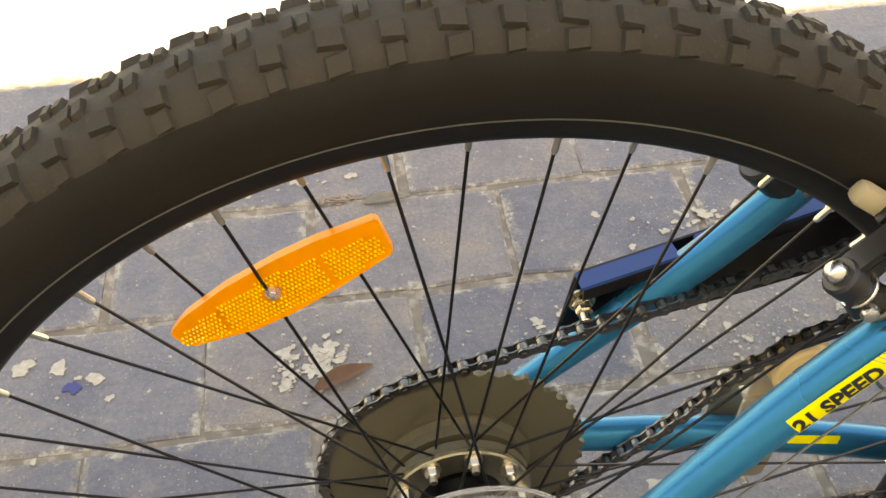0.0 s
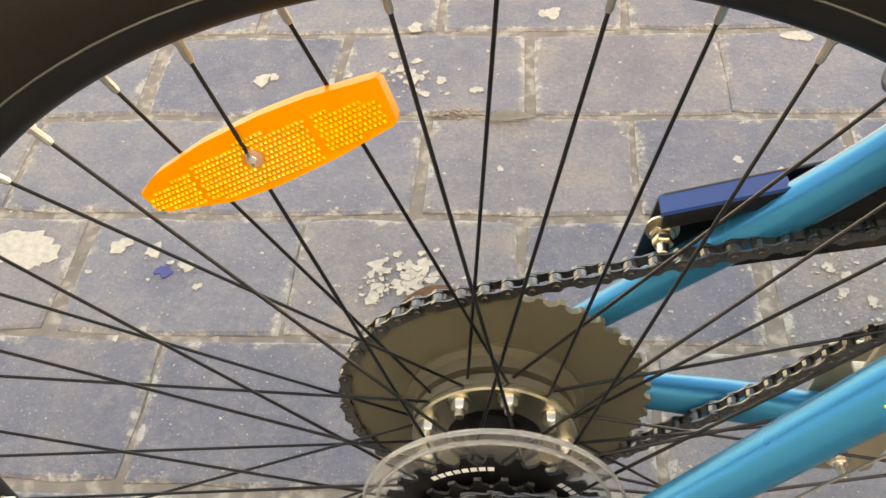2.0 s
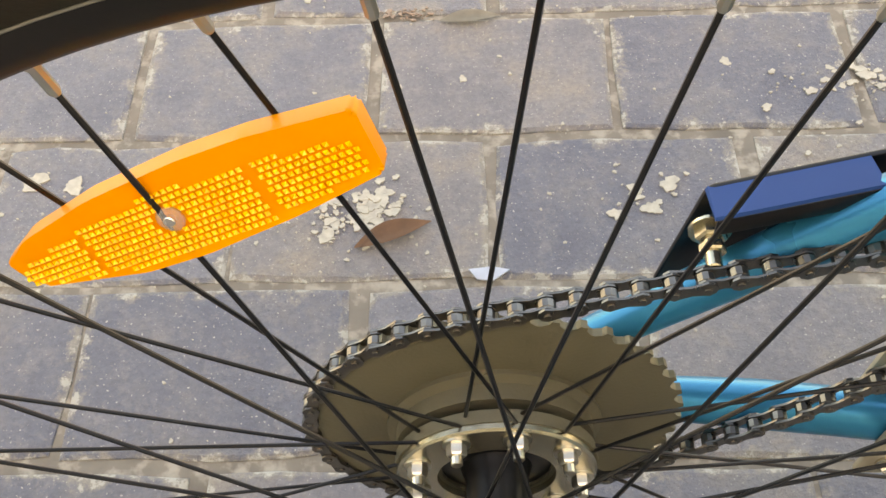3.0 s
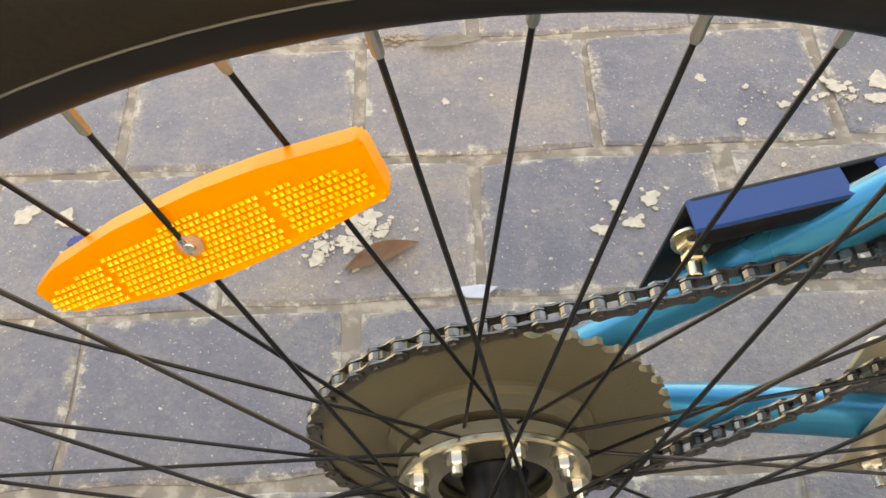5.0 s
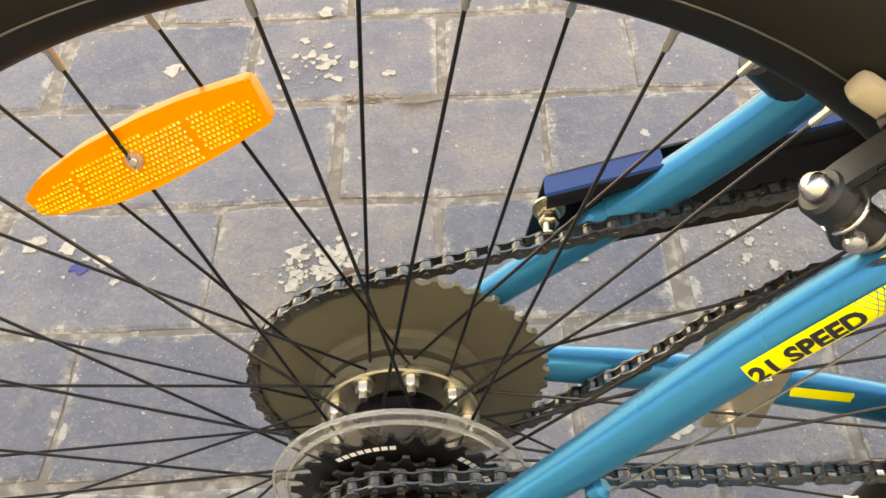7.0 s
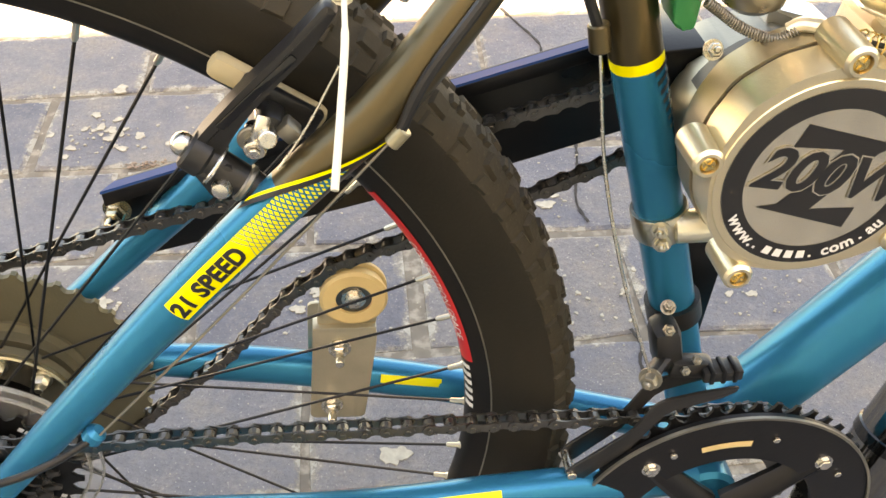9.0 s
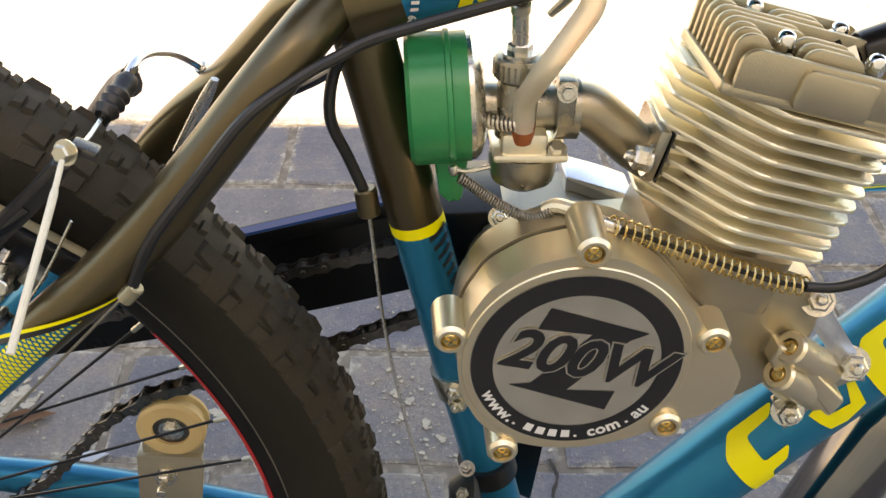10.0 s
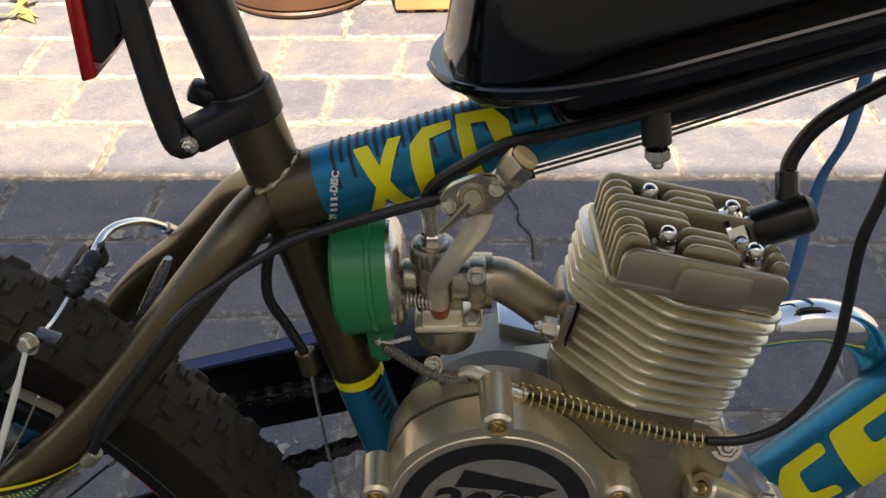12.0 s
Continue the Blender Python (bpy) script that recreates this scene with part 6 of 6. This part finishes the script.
part("limit_screw", bolt((0.4185, -0.046, 0.4215), (0, -1, 0.4), 0.0026, 0.003, washer=False), STEEL, fd)
part("limit_screw", bolt((0.4255, -0.043, 0.4265), (0, -1, 0.4), 0.0026, 0.003, washer=False), STEEL, fd)
part("cage_pin", bolt((0.407, -0.040, 0.449), (-0.2, -0.8, 0.6), 0.0032, 0.004, washer=False), STEEL, fd)
part("lever", tube([(0.408, -0.038, 0.424), (0.398, -0.048, 0.4215)], 0.006, 10, squash=0.6), PLASTIC, fd)
cage = rounded([(0.352, 0.347), (0.359, 0.333), (0.391, 0.3640), (0.410, 0.3940), (0.446, 0.4035), (0.4530, 0.4105), (0.430, 0.4085), (0.404, 0.4035), (0.3905, 0.3790)], 0.004)
part("cage_plate", slab(cage, -0.0535, -0.0515, 0.0007), PLASTIC, fd)
part("cage_plate", slab(cage, -0.0365, -0.0345, 0.0007), PLASTIC, fd)
part("cage_rivet", rod((0.356, -0.056, 0.344), (0.356, -0.034, 0.344), 0.0032), NICKEL, fd)
part("shifter_wire", tube(spline([(0.3585, -0.014, 0.614), (0.366, -0.022, 0.545), (0.380, -0.036, 0.480), (0.397, -0.050, 0.424)], 6), 0.0010, 6), NICKEL, fd)
part("wire_stop", rod((0.3570, -0.013, 0.6255), (0.3590, -0.014, 0.6115), 0.0055, 14), BRONZE, fd)
part("shifter_housing", curve([(0.3575, -0.0135, 0.622), (0.350, -0.014, 0.642), (0.343, -0.016, 0.662), (0.345, -0.015, 0.682), (0.352, -0.018, 0.697)], 0.0027, 8, 10), PLASTIC, fd)

# bare wires under the top tube and a blue strap
for dz in (0.0, -0.0028):
    part("bare_wire", tube([(0.466, 0.0, 0.7205 + dz), (0.5315, 0.0, 0.7405 + dz), (0.6056, 0.0, 0.7665 + dz), (0.78, 0.0, 0.826 + dz)], 0.0008, 6), STEEL, bike)
part("blue_strap", tube(spline([(0.646, 0.058, 0.780), (0.646, 0.060, 0.742), (0.6437, 0.060, 0.707), (0.635, 0.061, 0.677), (0.633, 0.061, 0.624), (0.630, 0.061, 0.590)], 8), 0.0095, 8, squash=0.16), STRAP, bike, "frayed blue strap hanging from the frame")


# ---- the place round the bicycle: the paving lies slightly askew to it ----
ROW, LONG, JOINT = 0.183, 0.270, 0.0060
Y0 = 0.3753                                     # one of the long joints; rows are counted from it
EDGE = 1.1355                                   # where the shade ends
SKEW = Matrix.Rotation(-0.025, 4, "Z")


def sheet(name, x0, x1, y0, y1, z, mat, label, cat):
    bm = bmesh.new()
    bm.faces.new([bm.verts.new((x, y, z)) for x, y in ((x0, y0), (x1, y0), (x1, y1), (x0, y1))])
    ob = new(name, finish(bm))
    ob.data.materials.append(mat)
    return tagged(ob, label, cat, kind="structure")


ground = sheet("ground", -400, 400, -400, 400, -0.0042, MORTAR, "sandy bedding and joints under the brick paving", "paving")

# unseen wall added behind the camera, whose edge casts the shade
WALL_Y = -2.4
WALL_H = (EDGE - WALL_Y) * math.tan(radians(SUN_EL)) / math.cos(radians(SUN_AZ))
wall = new("wall_south", finish(box((24, 0.3, WALL_H), SKEW @ Matrix.Translation((0, WALL_Y - 0.15, WALL_H / 2)))))
wall.data.materials.append(WALL)
tagged(wall, "unseen cream wall added to cast the shade", "wall", kind="structure")

# round brown pot at the edge of the sunlit paving, a second one beside it
pot = tagged(empty("flower_pot", Matrix.Translation((0.060, 1.928, 0))), "round brown clay flower pot on sunlit brick paving", "pot")
part("pot_body", lathe([(0, 0), (0.170, 0), (0.185, 0.006), (0.192, 0.016), (0.186, 0.024), (0.196, 0.03), (0.225, 0.16), (0.240, 0.30), (0.256, 0.305), (0.256, 0.35), (0.232, 0.355), (0.222, 0.33), (0, 0.32)], Matrix(), 64), TERRACOTTA, pot)
pot2 = tagged(empty("flower_pot", Matrix.Translation((0.372, 1.852, 0))), "square orange clay plant trough on sunlit brick paving", "pot")
part("trough_body", slab(rounded([(-0.070, 0.012), (0.070, 0.012), (0.078, 0.20), (-0.078, 0.20)], 0.006), -0.09, 0.09, 0.004), ORANGECLAY, pot2)
for x in (-0.035, 0.035):
    part("trough_foot", box((0.020, 0.15, 0.012), Matrix.Translation((x, 0, 0.006)), 0.002), ORANGECLAY, pot2)

# loose leaves and chips
def leaf(name, x, y, turn, length, width, mat, label, lift=0.004, curl=0.5):
    bm = bmesh.new()
    k = 9
    rows = []
    for i in range(k + 1):
        t = i / k
        w = width * math.sin(math.pi * min(0.985, max(0.015, t)) ** 0.9) * 0.5
        z = lift + curl * length * 0.12 * math.sin(math.pi * t)
        rows.append([bm.verts.new(((t - 0.5) * length, s * w, z + abs(s) * w * 0.35)) for s in (-1, -0.5, 0, 0.5, 1)])
    for a, b in zip(rows, rows[1:]):
        for q in range(4):
            bm.faces.new((a[q], a[q + 1], b[q + 1], b[q]))
    bmesh.ops.solidify(bm, geom=bm.faces[:], thickness=0.0007)
    ob = new(name, finish(bm, 60))
    ob.data.materials.append(mat)
    ob.matrix_world = Matrix.Translation((x, y, 0)) @ Matrix.Rotation(radians(turn), 4, "Z")
    return tagged(ob, label, "leaf", "fallen leaves")


leaf("fallen_leaf", 0.005, 0.733, 4, 0.074, 0.020, LEAF, "dry grey-brown leaf lying on brick paving", curl=0.2)
leaf("fallen_leaf", -0.083, 0.433, 20, 0.083, 0.024, LEAFRED, "narrow dry brown leaf lying on brick paving")
lr = random.Random(11)
for i in range(18):
    leaf("fallen_leaf", -0.60 + lr.uniform(-0.17, 0.13), 1.80 + lr.uniform(-0.07, 0.16), lr.uniform(0, 360), lr.uniform(0.05, 0.10), lr.uniform(0.02, 0.035), LEAFY, "dry yellow leaf lying on sunlit brick paving", curl=1.5)
cb = bmesh.new()
slab([(-0.020, -0.006), (-0.012, 0.006), (0.004, 0.008), (0.021, -0.004), (0.004, -0.008)], -0.0012, 0.0012, 0.0005, Matrix.Rotation(radians(90), 4, "X"), cb)
chip = new("pale_chip", finish(cb))
chip.data.materials.append(CHIP)
chip.matrix_world = Matrix.Translation((0.012, 0.383, 0.003))
tagged(chip, "small pale stone chip lying in a paving joint", "chip")


# spilled paint, as thin uneven spots on the bricks
def spill(name, spots, mat, label, seed, z=0.0012, cat="paint stain"):
    rnd = random.Random(seed)
    bm = bmesh.new()
    for num, (x, y, r) in enumerate(spots):
        k = 30
        ph = [rnd.uniform(0, 6.3) for _ in range(5)]

        def reach(a):
            return 0.9 * r * (1 + 0.22 * math.sin(2 * a + ph[0]) + 0.14 * math.sin(3 * a + ph[1]) + 0.11 * math.sin(5 * a + ph[2]) + 0.09 * math.sin(8 * a + ph[3]) + 0.06 * math.sin(13 * a + ph[4]))

        vs = [bm.verts.new((x + reach(a) * math.cos(a) * 1.15, y + reach(a) * math.sin(a), z + num * 0.00002)) for a in (2 * math.pi * i / k for i in range(k))]
        bm.faces.new(vs)
    got = bmesh.ops.extrude_face_region(bm, geom=bm.faces[:])
    for v in got["geom"]:
        if isinstance(v, bmesh.types.BMVert):
            v.co.z -= 0.0015
    ob = new(name, finish(bm))
    ob.data.materials.append(mat)
    return tagged(ob, label, cat, kind="stuff")


sr = random.Random(3)
cloud = lambda cx, cy, sx, sy, n, r0, r1: [(sr.gauss(cx, sx), sr.gauss(cy, sy), r0 + (r1 - r0) * sr.random() ** 2.5) for _ in range(n)]
SPOTS = "cream paint spots on brick paving"
spill("paint_stain", [(-0.151, 0.487, 0.008), (-0.147, 0.478, 0.006), (-0.151, 0.437, 0.009), (-0.107, 0.463, 0.013), (-0.100, 0.475, 0.011), (-0.118, 0.455, 0.010), (-0.094, 0.487, 0.008), (-0.081, 0.470, 0.006), (-0.081, 0.507, 0.0035), (-0.143, 0.450, 0.006)]
      + cloud(-0.115, 0.465, 0.026, 0.022, 70, 0.0007, 0.0065) + cloud(-0.115, 0.435, 0.05, 0.03, 60, 0.0006, 0.003), CREAM, SPOTS, 1)
spill("paint_stain", [(-0.470, 0.519, 0.0125), (-0.426, 0.511, 0.0105), (-0.378, 0.487, 0.009), (-0.385, 0.49, 0.006), (-0.36, 0.455, 0.005)] + cloud(-0.42, 0.44, 0.06, 0.04, 16, 0.001, 0.004), CREAM, SPOTS, 2)
spill("paint_patch", [(-0.605, 0.515, 0.030), (-0.585, 0.520, 0.028), (-0.570, 0.505, 0.022), (-0.63, 0.52, 0.025)], CREAM, "worn cream paint patch on brick paving", 9)
spill("paint_stain", [(-0.407, 0.480, 0.0085), (-0.402, 0.474, 0.006)], BLUESPILL, "small blue paint spot on brick paving", 3)
spill("paint_stain", [(0.249, 0.231, 0.0135), (0.146, 0.449, 0.008), (0.167, 0.479, 0.007), (0.204, 0.485, 0.0095), (0.181, 0.455, 0.0085), (0.189, 0.462, 0.004)] + cloud(0.18, 0.48, 0.03, 0.025, 14, 0.001, 0.004), CREAM, SPOTS, 4)
spill("paint_stain", [(0.363, 0.477, 0.007), (0.380, 0.465, 0.006), (0.372, 0.442, 0.006), (0.418, 0.407, 0.006), (0.40, 0.43, 0.006)] + cloud(0.37, 0.465, 0.035, 0.04, 80, 0.0007, 0.0035) + cloud(0.43, 0.41, 0.03, 0.03, 30, 0.0008, 0.003), CREAM, SPOTS, 5)
spill("paint_stain", [(0.070, 0.966, 0.013), (0.056, 0.965, 0.008), (0.409, 0.897, 0.014), (0.425, 0.893, 0.008), (-0.134, 0.940, 0.011), (-0.347, 0.827, 0.012), (-0.33, 0.833, 0.007), (-0.006, 0.641, 0.0045), (0.291, 0.651, 0.006), (0.054, 1.054, 0.006)]
      + cloud(-0.15, 0.822, 0.035, 0.022, 60, 0.0008, 0.008) + cloud(0.391, 0.614, 0.03, 0.02, 24, 0.001, 0.006), CREAM, SPOTS, 6)
spill("paint_stain", [(0.441, 0.625, 0.010), (0.491, 0.629, 0.012), (0.482, 0.603, 0.010)] + cloud(0.46, 0.615, 0.03, 0.02, 20, 0.001, 0.006), CREAM, SPOTS, 10)
spill("paint_stain", [(0.844, 0.232, 0.026), (0.825, 0.240, 0.016), (0.702, 0.261, 0.006), (0.706, 0.414, 0.006), (0.678, 0.417, 0.005)] + cloud(0.69, 0.41, 0.05, 0.03, 40, 0.0007, 0.0035) + cloud(0.53, 0.44, 0.04, 0.04, 50, 0.0007, 0.004), CREAM, SPOTS, 7)
spill("paint_stain", cloud(0.2, 0.6, 0.5, 0.3, 420, 0.0005, 0.0024), CREAM, "fine cream paint specks on brick paving", 8)

spill("rust_stain", cloud(-0.070, 0.747, 0.018, 0.005, 70, 0.0006, 0.0028), RUST, "faint orange rust specks on brick paving", 12, cat="rust stain")


# a crack that runs through three bricks
def crack(pts, seed):
    rnd = random.Random(seed)
    line_pts = spline([(x + rnd.uniform(-0.004, 0.004), y, 0.0012) for x, y in pts], 6)
    bm = bmesh.new()
    rows = []
    for q in line_pts:
        half = rnd.uniform(0.0009, 0.0028)
        rows.append([bm.verts.new((q.x + d * half, q.y + rnd.uniform(-0.001, 0.001), z)) for d, z in ((-1, 0.0), (-1, q.z), (1, q.z), (1, 0.0))])
    for a, b in zip(rows, rows[1:]):
        for q in range(3):
            bm.faces.new((a[q], a[q + 1], b[q + 1], b[q]))
    ob = new("paving_crack", finish(bm))
    ob.data.materials.append(SOIL)
    return tagged(ob, "thin dark crack across the brick paving", "crack", kind="stuff")


crack([(0.500, 1.115), (0.512, 1.07), (0.541, 1.00), (0.545, 0.96), (0.560, 0.926), (0.563, 0.89), (0.560, 0.862)], 1)
crack([(0.548, 0.74), (0.540, 0.69), (0.537, 0.65), (0.528, 0.60), (0.530, 0.562)], 2)
crack([(0.545, 0.375), (0.549, 0.35), (0.542, 0.32), (0.552, 0.29)], 3)

# ---- paving bricks: those by the bicycle one by one, those round them joined ----
br = random.Random(7)


def brick_mesh(seed, bm=None, at=(0, 0), dx=0.0, turn=0.0):
    """A worn paver: eased, uneven upper edge, slightly domed top."""
    rnd = random.Random(seed)
    bm = bm or bmesh.new()
    hx, hy = (LONG - JOINT) / 2, (ROW - JOINT) / 2
    ring = []
    for x, y in ((-1, -1), (-0.5, -1), (0.0, -1), (0.55, -1), (1, -1), (1, -0.1), (1, 1), (0.45, 1), (-0.1, 1), (-0.6, 1), (-1, 1), (-1, 0.1)):
        k = 0.97 if abs(x) == 1 and abs(y) == 1 else 1.0
        ring.append((x * hx * (k + (1 - k) * 0.5) + rnd.uniform(-0.0035, 0.0015) * x, y * hy * k + rnd.uniform(-0.0035, 0.0015) * y))
    c, s = math.cos(turn), math.sin(turn)

    def put(x, y, z):
        return bm.verts.new((at[0] + x * c - y * s, at[1] + x * s + y * c, z))

    low = [put(x, y, -0.0080) for x, y in ring]
    mid = [put(x * 0.990, y * 0.985, -0.0022 + rnd.uniform(-0.0012, 0.0006)) for x, y in ring]
    top = [put(x * (0.962 - rnd.uniform(0, 0.02)), y * (0.945 - rnd.uniform(0, 0.025)), rnd.uniform(-0.0007, 0.0006)) for x, y in ring]
    n = len(ring)
    for a, b in ((low, mid), (mid, top)):
        for i in range(n):
            bm.faces.new((a[i], a[(i + 1) % n], b[(i + 1) % n], b[i]))
    bm.faces.new(top)
    return bm


kinds = []
for i in range(14):
    me = finish(brick_mesh(i), 11)
    me.materials.append(BRICK)
    kinds.append(me)
paving = tagged(empty("pavement", SKEW), "blue-grey brick paving in running bond, spotted with paint", "paving", kind="structure")
rest = bmesh.new()
for row in range(-14, 22):
    for col in range(-14, 18):
        y = Y0 + (row + 0.5) * ROW
        x = -0.123 + (col + 0.5) * LONG + (0 if row % 2 else 0.133) + br.uniform(-0.006, 0.006)
        turn = br.uniform(-0.012, 0.012)
        if -0.95 < x < 1.45 and -0.25 < y < 2.3:
            ob = new("brick", kinds[br.randrange(14)])
            ob.parent = paving
            ob.matrix_local = Matrix.Translation((x, y + br.uniform(-0.002, 0.002), br.uniform(-0.0008, 0.0006))) @ Matrix.Rotation(turn + (math.pi if br.random() < 0.5 else 0), 4, "Z")
        else:
            brick_mesh(br.randrange(1000), rest, (x, y), 0, turn)
outer = part("outer_bricks", rest, BRICKFAR, paving, "", 11)
tagged(outer, kind="stuff")
